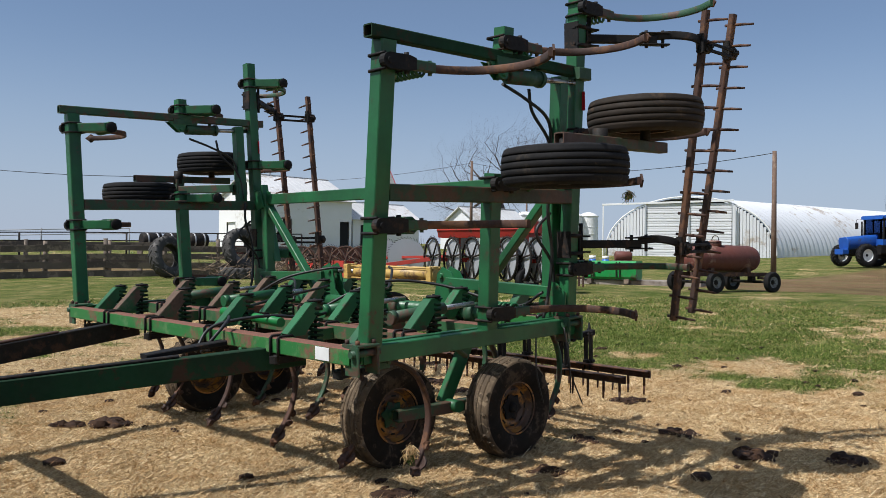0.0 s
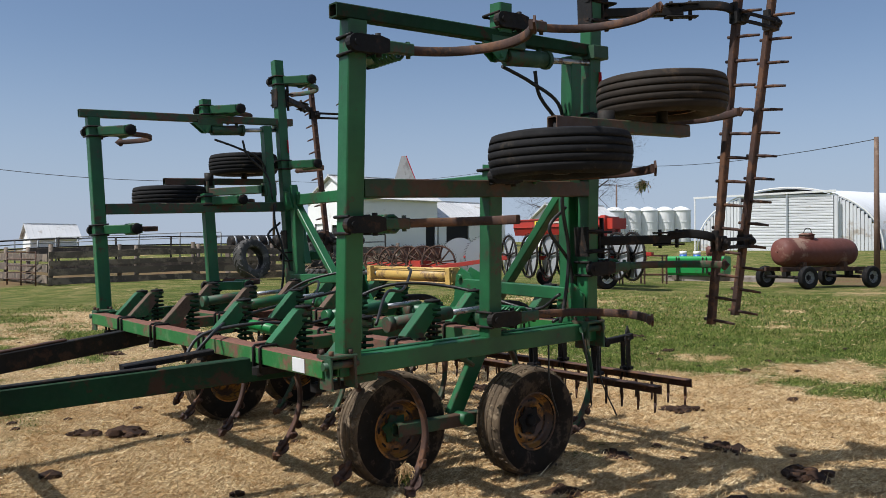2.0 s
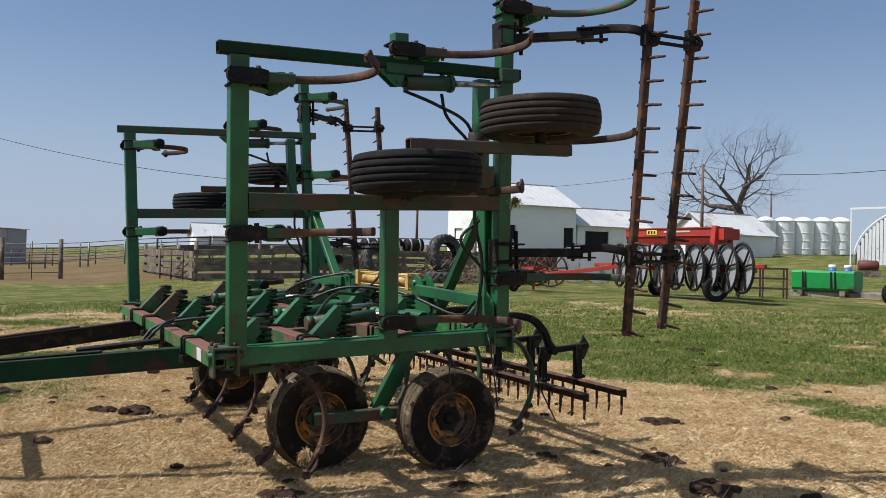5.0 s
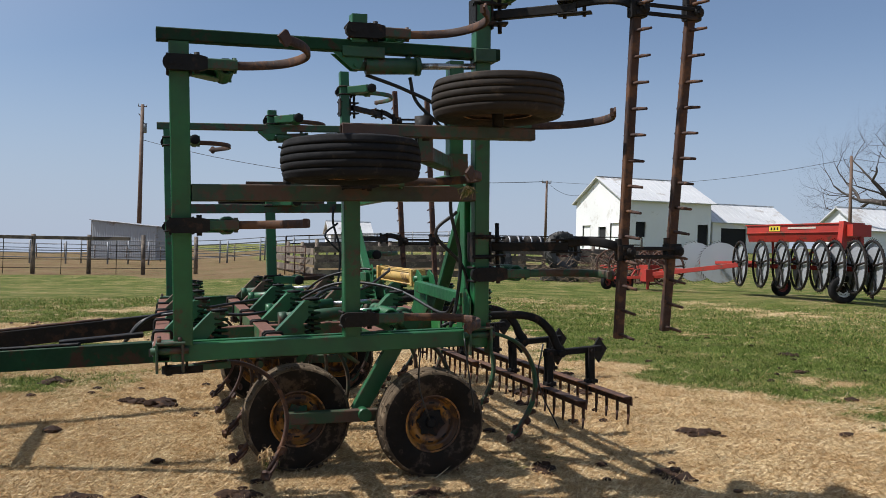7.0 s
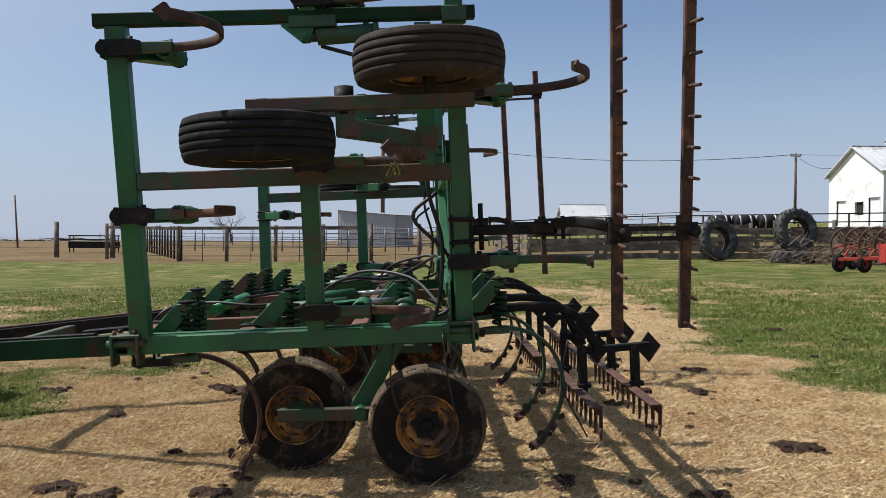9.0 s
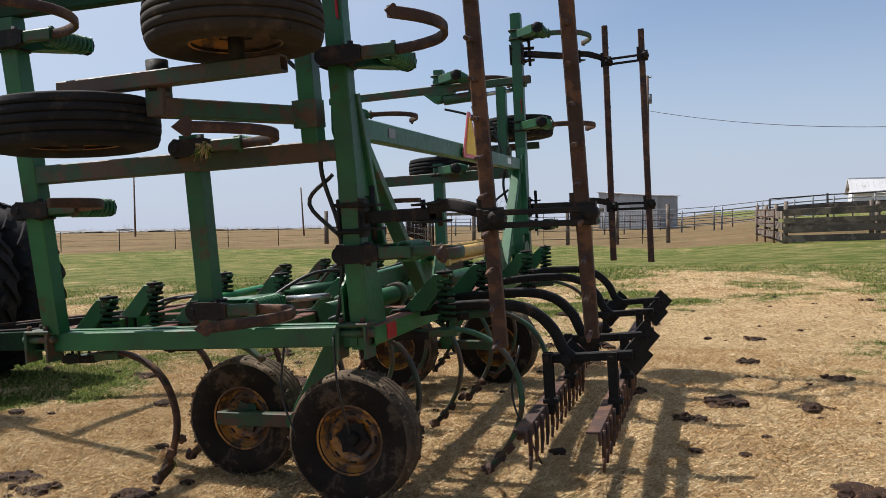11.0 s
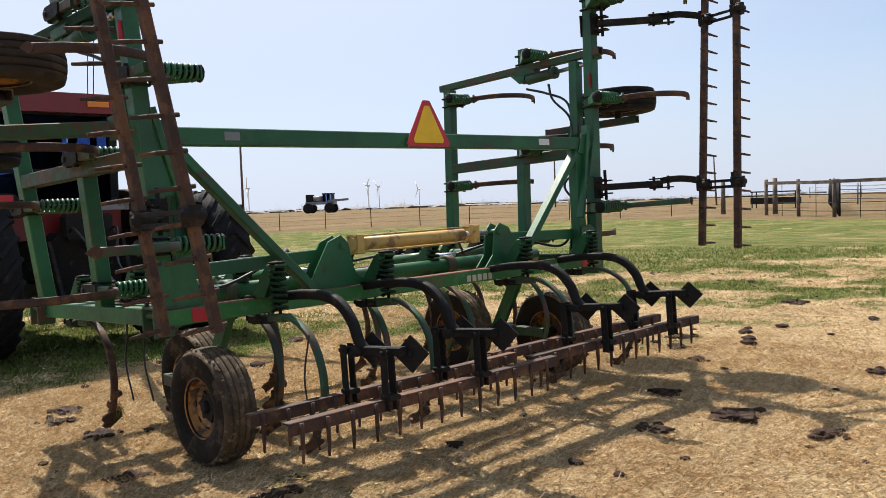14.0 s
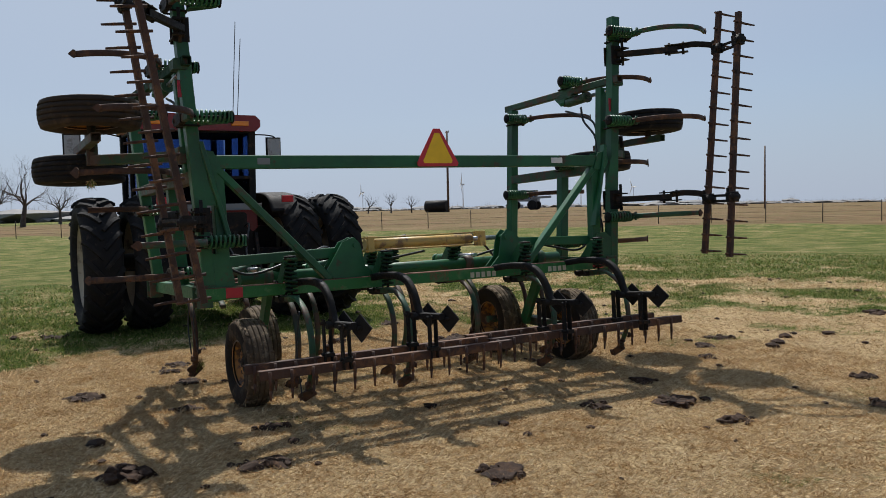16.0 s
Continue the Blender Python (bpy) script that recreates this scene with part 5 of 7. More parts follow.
def cab_tractor(name, m, label, paint, rear_r, front_r, track, rim_mat, group=""):
    """A row-crop tractor: rear at local x = 0, nose towards -x."""
    t = empty(name, m, label, "tractor", group)
    for s in (-1, 1):
        for y in (track / 2, track / 2 - 0.66) if paint is TRED else (track / 2,):
            lug_tyre("rear_wheel", t, Matrix.Translation((0, s * y, rear_r - 0.02)) @ pose(0, 0, 0, 90 if s < 0 else -90, 0, 0), rear_r, 0.52 if paint is TRED else 0.68, rear_r * (0.64 if paint is TRED else 0.54), rim_mat)
        lug_tyre("front_wheel", t, Matrix.Translation((-2.75, s * (track / 2 - 0.55 if paint is TRED else track / 2 * 0.93), front_r - 0.02)) @ pose(0, 0, 0, 90 if s < 0 else -90, 0, 0), front_r, 0.42, front_r * 0.52, rim_mat, 20)
        bm = B()
        sweep(bm, spline([(-0.95, s * 0.92, 1.15), (-0.85, s * 0.92, 1.72), (-0.45, s * 0.92, 1.94), (0.22, s * 0.92, 1.90), (0.50, s * 0.92, 1.66)], 5), 0.46, 0.035, (0, 1, 0))
        part("fender", bm, BLACK, t, "black fender")
        bm = B()
        rod(bm, (0, s * 0.3, rear_r), (0, s * (track / 2 - 0.1), rear_r), 0.13, 16)
        part("rear_axle", bm, DARK, t)
        rod_bm = rod(B(), (-2.75, 0, front_r), (-2.75, s * (track / 2 - 0.7), front_r), 0.09, 12)
        part("front_axle", rod_bm, DARK, t)
    part("transmission", bar(B(), (-2.2, 0, 1.0), (0.45, 0, 1.0), 0.80, 0.90, bev=0.08), BLACK, t)
    for s in (-1, 1):
        part("fuel_tank", bar(B(), (-1.5, s * 0.78, 1.12), (-0.25, s * 0.78, 1.12), 0.42, 0.62, bev=0.08), BLACK, t)
    bm = B()
    sweep(bm, spline([(-3.55, 0, 1.45), (-3.0, 0, 1.52), (-1.5, 0, 1.66), (-1.15, 0, 1.70)], 5), 0.82, 0.80, (0, 1, 0))
    part("hood", bm, paint, t)
    part("engine", bar(B(), (-3.4, 0, 1.0), (-1.3, 0, 1.0), 0.6, 0.5, bev=0.05), DARK, t)
    part("nose_weight", bar(B(), (-3.9, 0, 0.95), (-3.45, 0, 0.95), 0.75, 0.35, bev=0.05), paint, t)
    # cab: floor box, posts, roof, panes
    cy, roof = (-0.30, 3.12) if paint is TRED else (-0.1, 3.3)
    mid = (roof + 1.56) / 2
    part("cab_base", bar(B(), (-1.35, cy, 1.58), (0.12, cy, 1.58), 1.75, 0.42, bev=0.06), paint, t)
    part("cab_roof", bar(B(), (-1.45, cy, roof - 0.10), (0.22, cy, roof - 0.10), 1.88, 0.24, bev=0.09), paint, t)
    part("roof_lining", bar(B(), (-1.35, cy, roof - 0.23), (0.10, cy, roof - 0.23), 1.75, 0.03), BLACK, t)
    for x in (-1.28, 0.06):
        for s in (-1, 1):
            part("cab_post", bar(B(), (x, s * 0.82 + cy, 1.76), (x * 0.97, s * 0.84 + cy, roof - 0.18), 0.10, 0.10, up=(1, 0, 0)), BLACK, t)
    for s in (-1, 1):
        part("door_post", bar(B(), (-0.55, s * 0.83 + cy, 1.76), (-0.55, s * 0.85 + cy, roof - 0.18), 0.07, 0.07, up=(1, 0, 0)), BLACK, t)
        g = part("side_pane", bar(B(), (-1.22, s * 0.83 + cy, mid), (0.0, s * 0.83 + cy, mid), 0.008, roof - 2.02), GLASS, t)
        g.visible_shadow = False
    for x in (0.085, -1.30):
        g = part("window_pane", bar(B(), (x, cy - 0.77, mid), (x, cy + 0.77, mid), 0.008, roof - 2.02), GLASS, t)
        g.visible_shadow = False
    part("window_bar", bar(B(), (0.09, cy - 0.80, 2.20), (0.09, cy + 0.80, 2.20), 0.04, 0.05), BLACK, t)
    part("console", bar(B(), (-1.2, 0, 1.95), (0.0, 0, 1.95), 1.1, 0.5, bev=0.05), BLACK, t)
    part("seat", bar(B(), (-0.62, 0, 1.85), (-0.25, 0, 1.95), 0.5, 0.16, bev=0.05), BLACK, t)
    part("seat_back", bar(B(), (-0.20, cy, 1.9), (-0.12, cy, 2.62), 0.56, 0.14, up=(1, 0, 0), bev=0.05), BLACK, t)
    part("steering_column", rod(B(), (-1.2, 0, 1.8), (-0.95, 0, 2.2), 0.05, 10), BLACK, t)
    for s in (-1, 1):
        part("roof_light", bar(B(), (0.235, s * 0.62 + cy - 0.13, roof - 0.11), (0.235, s * 0.62 + cy + 0.13, roof - 0.11), 0.03, 0.07), AMBER, t, "amber roof lamp")
        part("tail_light", bar(B(), (0.56, s * 0.92 - 0.09, 1.86), (0.56, s * 0.92 + 0.09, 1.86), 0.03, 0.10), RED_TAPE, t)
        bm = B()
        sweep(bm, spline([(-1.2, s * 0.80 + cy, roof - 0.25), (-1.2, s * 1.25 + cy, roof - 0.16), (-1.2, s * 1.60 + cy, roof - 0.18), (-1.2, s * 1.60 + cy, 2.85)], 4), 0.025, 0.025, (1, 0, 0), 6, True)
        part("mirror_arm", bm, BLACK, t)
        mir = part("mirror", bar(B(), (-1.2, s * 1.60 + cy, 2.50), (-1.2, s * 1.60 + cy, 2.92), 0.26, 0.06, up=(1, 0, 0), bev=0.03), BLACK, t)
        part("mirror_glass", bar(B(), (-1.166, s * 1.60 + cy, 2.52), (-1.166, s * 1.60 + cy, 2.90), 0.22, 0.006, up=(1, 0, 0)), SILVER, mir)
    part("exhaust_pipe", rod(B(), (-1.75, 0.42, 1.7), (-1.75, 0.42, 2.95), 0.055, 12), DARK, t)
    for y in (0.55, 0.62):
        part("aerial", rod(B(), (0.1, y - 0.3, roof - 0.05), (0.05, y - 0.2, roof + (1.45 if y < 0.6 else 1.2)), 0.006, 5), BLACK, t)
    # three-point linkage and drawbar
    for s in (-1, 1):
        part("lift_arm", bar(B(), (0.25, s * 0.42, 0.62), (1.05, s * 0.40, 0.72), 0.05, 0.09), DARK, t)
        part("lift_link", bar(B(), (0.45, s * 0.44, 1.35), (0.75, s * 0.42, 0.70), 0.05, 0.06), DARK, t)
        part("hydraulic_hose", sweep(B(), spline([(0.4, s * 0.2, 1.35), (0.75, s * 0.25, 1.5), (1.1, s * 0.1, 1.1), (1.5, s * 0.12, 0.9)], 5), 0.03, 0.03, (0, 1, 0), 6, True), HOSE, t)
    part("top_link", bar(B(), (0.35, 0, 1.25), (0.95, 0, 1.38), 0.06, 0.06), DARK, t)
    part("drawbar", bar(B(), (-0.4, 0.1, 0.48), (0.75, 0.42, 0.46) if paint is TRED else (1.0, 0, 0.46), 0.12, 0.07), DARK, t)
    part("valve_block", bar(B(), (0.38, 0, 1.52), (0.58, 0, 1.52), 0.55, 0.30, bev=0.03), DARK, t)
    part("light_bar", bar(B(), (0.42, -0.55, 1.75), (0.42, 0.55, 1.75), 0.05, 0.10), GREY, t)
    return t


red_tractor = cab_tractor("tractor", pose(-5.8, 1.28, ground_z(-5.8, 1.3), 0, 0, 0), "dark red cab tractor hitched to the cultivator on grass", TRED, 0.975, 0.72, 3.55, CREAM)
bx, by_ = 54.6, 15.8
cab_tractor("tractor", pose(bx, by_, ground_z(bx, by_), 0, 0, -28), "bright blue tractor parked in the cattle yard", BLUE, 1.0, 0.75, 2.4, WHITE)


# ---- buildings ----
def gable_house(name, label, x0, x1, y0, y1, eave, ridge, base, walls, roofm, openings=(), vent=None, cat="building"):
    """A house with its ridge along x. openings: (face, along0, along1, z0, z1, glass?)."""
    h = empty(name, pose(0, 0, 0), label, cat)
    t = 0.2
    cx, cyy = (x0 + x1) / 2, (y0 + y1) / 2
    spans = {"W": [], "S": [], "E": [], "N": []}
    for f, *rest in openings:
        spans[f].append(rest)

    def wall(face):
        a0, a1 = (y0, y1) if face in "WE" else (x0 + t, x1 - t)
        cuts = sorted(spans[face])
        pieces, a = [], a0
        for c0, c1, z0, z1, kind in cuts:
            pieces += [(a, c0, base, eave), (c0, c1, base, z0), (c0, c1, z1, eave)]
            a = c1
        pieces.append((a, a1, base, eave))
        for p0, p1, za, zb in pieces:
            if p1 - p0 < 0.01 or zb - za < 0.01:
                continue
            if face in "WE":
                xx = x0 if face == "W" else x1 - t
                part("wall", box(B(), (xx, p0, za), (xx + t, p1, zb)), walls, h)
            else:
                yy = y0 if face == "S" else y1 - t
                part("wall", box(B(), (p0, yy, za), (p1, yy + t, zb)), walls, h)
        for c0, c1, z0, z1, kind in cuts:
            nm = "door" if kind == "door" else "window"
            if face in "WE":
                xx = x0 + 0.12 if face == "W" else x1 - 0.14
                lo, hi = (xx, c0, z0), (xx + 0.03, c1, z1)
                fr = [((x0 - 0.03, c0 - 0.06, z0 - 0.06), (x0 + 0.1, c0, z1 + 0.06)), ((x0 - 0.03, c1, z0 - 0.06), (x0 + 0.1, c1 + 0.06, z1 + 0.06)), ((x0 - 0.05, c0, z1), (x0 + 0.1, c1, z1 + 0.08))]
            else:
                yy = y0 + 0.12
                lo, hi = (c0, yy, z0), (c1, yy + 0.03, z1)
                fr = [((c0 - 0.06, y0 - 0.03, z0 - 0.06), (c0, y0 + 0.1, z1 + 0.06)), ((c1, y0 - 0.03, z0 - 0.06), (c1 + 0.06, y0 + 0.1, z1 + 0.06)), ((c0, y0 - 0.05, z1), (c1, y0 + 0.1, z1 + 0.08))]
            # dark slab painted as the unlit inside behind the opening
            ob = part(nm, box(B(), lo, hi), WHITE if kind == "white" else DARKOPEN, h)
            for a, b in fr:
                part("frame", box(B(), a, b), walls, ob)

    for f in "WSEN":
        wall(f)
    for xx in (x0, x1 - t):
        bm = B()
        plate(bm, [(y0, eave), (y1, eave), (cyy, ridge - 0.02)], t, Matrix.Translation((xx + t / 2, 0, 0)) @ Matrix(((0, 0, 1, 0), (1, 0, 0, 0), (0, 1, 0, 0), (0, 0, 0, 1))))
        part("gable", bm, walls, h)
    for s in (-1, 1):
        ye = y0 - 0.35 if s < 0 else y1 + 0.35
        slope = (ridge - eave) / (cyy - y0)
        ze = eave - 0.35 * slope
        d = Vector((0, ye - cyy, ze - ridge))
        bm = B()
        up = Vector((1, 0, 0)).cross(d).normalized()
        up = up if up.z > 0 else -up
        c0 = Vector((x0 - 0.35, (ye + cyy) / 2, (ze + ridge) / 2)) + up * 0.07
        c1 = Vector((x1 + 0.35, (ye + cyy) / 2, (ze + ridge) / 2)) + up * 0.07
        bar(bm, c0, c1, d.length, 0.10, up=up)
        rf = part("roof", bm, roofm, h)
        k = 0
        x = x0 - 0.2
        while x < x1 + 0.3:
            q0 = Vector((x, cyy, ridge)) + up * 0.135
            q1 = Vector((x, ye, ze)) + up * 0.135
            part("roof_seam", bar(B(), q0, q1, 0.03, 0.03, up=up), roofm, rf)
            x += 0.6
    part("ridge_cap", bar(B(), (x0 - 0.36, cyy, ridge + 0.16), (x1 + 0.36, cyy, ridge + 0.16), 0.3, 0.05), roofm, h)
    if vent:
        part("roof_vent", rod(B(), (vent, cyy, ridge), (vent, cyy, ridge + 0.55), 0.16, 14), GALV, h)
        part("vent_cap", rod(B(), (vent, cyy, ridge + 0.55), (vent, cyy, ridge + 0.75), 0.24, 14, 0.05), GALV, h)
    return h


gb0 = ground_z(40, 64) - 0.3
gable_house("farmhouse", "white block farm building with pale metal gable roof", 36.3, 45.4, 61.2, 70.3, 6.8, 9.0, gb0, WHITE, SHINGLE,
            (("W", 61.7, 63.4, 2.4, 4.7, "white"), ("W", 64.2, 65.6, 3.3, 4.4, "window"), ("W", 67.2, 68.8, 2.4, 4.6, "white"), ("S", 37.6, 38.6, 3.5, 4.85, "window"), ("S", 44.0, 45.1, 2.3, 4.8, "door")), vent=39.0)
gable_house("lean_to_shed", "low white outbuilding beside the farm building", 45.9, 54.5, 61.6, 67.5, 5.2, 6.9, gb0, WHITE, SHINGLE, (("S", 46.8, 49.6, 2.2, 4.6, "door"),))
gable_house("storage_shed", "small white metal gable shed in the farmyard", 54.6, 62.2, 52.6, 58.4, 4.6, 6.5, ground_z(58, 55) - 0.3, TIN, SHINGLE, (("W", 54.2, 56.2, 2.2, 4.1, "door"),))
gable_house("far_barn", "distant white gable roof beyond the fences", 17.6, 22.8, 101.5, 105.5, 3.7, 5.2, 0.4, WHITE, SHINGLE)


def loafing_shed():
    """Low tin shed with a single slope, seen over the corral."""
    h = empty("tin_shed", pose(-5.54, 92.56, ground_z(-5.5, 92.6), 0, 0, -28.6), "low weathered tin shed behind the corral, greyed by painted-in shade", "shed")
    w, d, a, b = 7.5, 4.0, 4.1, 3.5
    def panel(nm, p0, p1, za, zb):
        bm = B()
        n = 36
        p0, p1 = Vector(p0), Vector(p1)
        dirn = (p1 - p0).normalized()
        nrm = Vector((dirn.y, -dirn.x, 0))
        lo, hi = [], []
        for k in range(n * 2 + 1):
            u = k / (n * 2)
            p = p0.lerp(p1, u) + nrm * (0.025 if k % 2 else 0.0)
            lo.append(bm.verts.new((p.x, p.y, 0)))
            hi.append(bm.verts.new((p.x, p.y, za + (zb - za) * u)))
        for k in range(n * 2):
            bm.faces.new((lo[k], lo[k + 1], hi[k + 1], hi[k]))
        # the wall's shade is put into the grey of this tin
        part(nm, bm, TIN_SHADED, h)
    panel("wall", (-w / 2, -d / 2, 0), (w / 2, -d / 2, 0), a, b)
    panel("wall", (w / 2, -d / 2, 0), (w / 2, d / 2, 0), b, b)
    panel("wall", (w / 2, d / 2, 0), (-w / 2, d / 2, 0), b, a)
    bm = B()
    bar(bm, (-w / 2 - 0.25, 0, a + 0.06), (w / 2 + 0.2, 0, b + 0.05), d + 0.5, 0.07)
    part("roof", bm, TIN_SHADED, h)
    part("corner_post", box(B(), (-w / 2 - 0.1, -d / 2, 0), (-w / 2 + 0.05, -d / 2 + 0.15, a)), WOOD, h)
    part("corner_post", box(B(), (-w / 2 - 0.1, d / 2 - 0.15, 0), (-w / 2 + 0.05, d / 2, a)), WOOD, h)


loafing_shed()


def quonset():
    """White arched machine shed with a corrugated front wall and an open lean-to rib at its side."""
    ax = Vector((0.506, -0.862, 0)).normalized()
    back = Vector((-ax.y, ax.x, 0))
    o = Vector((61.0, 34.1, ground_z(61.0, 34.1) - 0.1))
    m = Matrix(((ax.x, back.x, 0, o.x), (ax.y, back.y, 0, o.y), (0, 0, 1, o.z), (0, 0, 0, 1)))
    h = empty("quonset_barn", m, "large white arched metal barn with corrugated front wall", "barn")
    W, H, D = 7.0, 5.2, 26.0
    def arc(u):
        a = math.pi * u
        return -W * math.cos(a), H * math.sin(a) ** 0.85 if math.sin(a) > 0 else 0
    bm = B()
    n, rows = 60, 2
    ring = []
    for k in range(n + 1):
        x, z = arc(k / n)
        ring.append((x, z))
    prev = None
    ribs = 104
    for j in range(ribs + 1):
        y = 0.4 + D * j / ribs
        e = 0.05 if j % 2 else 0.0
        row = [bm.verts.new((x * (1 + e / W) + 0.85 * (y - 0.4), y, z * (1 + e / H))) for x, z in ring]
        if prev:
            for k in range(n):
                bm.faces.new((prev[k], prev[k + 1], row[k + 1], row[k]))
        prev = row
    part("arched_roof", bm, TIN, h)
    # front wall: horizontal corrugated panels between two steel posts, vertical ones at the sides
    z = 0.0
    while z < 4.55:
        bm = B()
        bar(bm, (-3.6, 0.25, z + 0.11), (3.5, 0.25, z + 0.11), 0.09, 0.20, bev=0.03)
        part("wall_panel", bm, TIN, h)
        z += 0.225
    for s in (-1, 1):
        x = 3.75
        while x < 6.8:
            zt = H * math.sin(math.acos(min(1, x / W))) ** 0.85
            part("wall_panel", bar(B(), (s * x, 0.28, 0), (s * x, 0.28, zt - 0.05), 0.24, 0.07, up=(0, 1, 0), bev=0.03), TIN, h)
            x += 0.27
    for x in (-3.65, 0.0, 3.6):
        part("wall_post", bar(B(), (x, 0.16, 0), (x, 0.16, 4.75), 0.14, 0.14, up=(0, 1, 0)), GALV, h)
    part("door_track", bar(B(), (-7.4, 0.12, 4.62), (3.7, 0.12, 4.95), 0.12, 0.16), WHITE, h)
    part("track_post", bar(B(), (-7.3, 0.12, 0), (-7.3, 0.12, 4.62), 0.10, 0.10, up=(0, 1, 0)), WHITE, h)
    bm = B()
    sweep(bm, [(x * 1.02, 0.3, z * 1.02) for x, z in ring], 0.12, 0.12, (0, 1, 0))
    part("arch_rib", bm, WHITE, h)
    # side wing wall going back
    for k in range(14):
        y = 0.4 + k * 0.28
        part("side_panel", bar(B(), (3.7 + 0.12 * k, y - 0.5, 0), (3.7 + 0.12 * k, y - 0.5, 4.5 - 0.1 * k), 0.24, 0.06, up=(0, 1, 0), bev=0.03), TIN, h)


quonset()


def grain_bin(x, y, first=None):
    z0 = ground_z(x, y)
    if first:
        return copy_thing(first, pose(x, y, z0))
    h = empty("grain_bin", pose(x, y, z0), "white ribbed metal grain bin in a farmyard row", "grain bin", "grain bins in a row")
    bm = B()
    prof = []
    for k in range(28):
        prof.append((1.05 + (0.02 if k % 2 else 0), 3.4 * k / 27))
    lathe(bm, prof, 32)
    part("bin_wall", bm, WHITE, h)
    bm = B()
    disc(bm, [(1.12, 3.38), (1.1, 3.46), (0.8, 3.68), (0.45, 3.84), (0.15, 3.9)], 32)
    part("bin_roof", bm, WHITE, h)
    for k in range(3):
        part("hoop", sweep(B(), [(1.08 * math.cos(a * math.pi / 16), 1.08 * math.sin(a * math.pi / 16), 0.6 + 0.8 * k) for a in range(33)], 0.04, 0.04, (0, 0, 1)), WHITE, h)
    return h


first_bin = grain_bin(64.2, 57.8)
for k in range(1, 6):
    grain_bin(64.2 + 9.25 * k / 5, 57.8 - 3.8 * k / 5, first_bin)


# ---- poles and wires ----
def utility_pole(x, y, top, r=0.14, arm=True, kit=False, label="brown wooden utility pole with overhead wires", lean=0.0):
    z0 = ground_z(x, y) - 0.2
    h = empty("utility_pole", pose(x, y, 0, 0, lean, 0), label, "utility pole", "poles along the farm line")
    part("pole", rod(B(), (0, 0, z0), (0, 0, top), r, 12, r * 0.72), POLEWOOD, h)
    if arm:
        part("crossarm", bar(B(), (-0.55, 0, top - 0.25), (0.55, 0, top - 0.25), 0.09, 0.11), POLEWOOD, h)
        for a in (-0.5, 0.0, 0.5):
            part("insulator", rod(B(), (a, 0, top - 0.2), (a, 0, top + 0.08), 0.05, 8, 0.03), GREY, h)
    if kit:
        part("transformer", rod(B(), (0.34, 0, top - 3.6), (0.34, 0, top - 2.4), 0.26, 14), GREY, h)
        part("cutout", bar(B(), (-0.2, 0, top - 1.5), (-0.45, 0, top - 1.2), 0.1, 0.1), GREY, h)
        part("conduit", rod(B(), (0.2, 0.1, z0), (0.2, 0.1, top - 5), 0.05, 6), GREY, h)
        part("meter_box", bar(B(), (0.25, 0, z0 + 1.5), (0.25, 0, z0 + 2.6), 0.3, 0.2, up=(1, 0, 0)), GREY, h)
    return h


utility_pole(-5.62, 109.9, 19.5, 0.30, True, True, "tall wooden pole with transformer near the tin shed")
utility_pole(53.8, 53.3, 10.9, 0.17, False)
utility_pole(38.75, 16.1, 7.4, 0.15, False, label="grey wooden pole standing before the arched barn")
utility_pole(38.2, 81.6, 10.0, 0.16, True)
utility_pole(-110.5, 65.0, 12.5, 0.20, True, label="wooden utility pole far across the field")
utility_pole(-40.9, 81.2, 5.1, 0.10, False, label="thin bare pole standing by the field fence", lean=-3)
utility_pole(-65.3, 84.3, 7.5, 0.12, False, label="thin bare pole beyond the corral")
utility_pole(79, 68, 10.5, 0.14, False)


def wire(p, q, sag, r=0.02):
    pts = []
    p, q = Vector(p), Vector(q)
    for k in range(25):
        u = k / 24
        pts.append(p.lerp(q, u) - Vector((0, 0, sag * 4 * u * (1 - u))))
    tagged(part("overhead_wire", sweep(B(), pts, 2 * r, 2 * r, (0, 0, 1), 5, True), HOSE, None), "thin black overhead wire slung between wooden poles", "wire", "overhead wires")


wire((-5.62, 109.9, 15.0), (38.2, 81.6, 9.9), 1.9, 0.035)
wire((38.2, 81.6, 9.9), (36.4, 70.0, 7.6), 0.5)
wire((38.2, 81.6, 9.9), (53.8, 53.3, 10.7), 1.1)
wire((53.8, 53.3, 10.7), (38.75, 16.1, 7.3), 1.0)


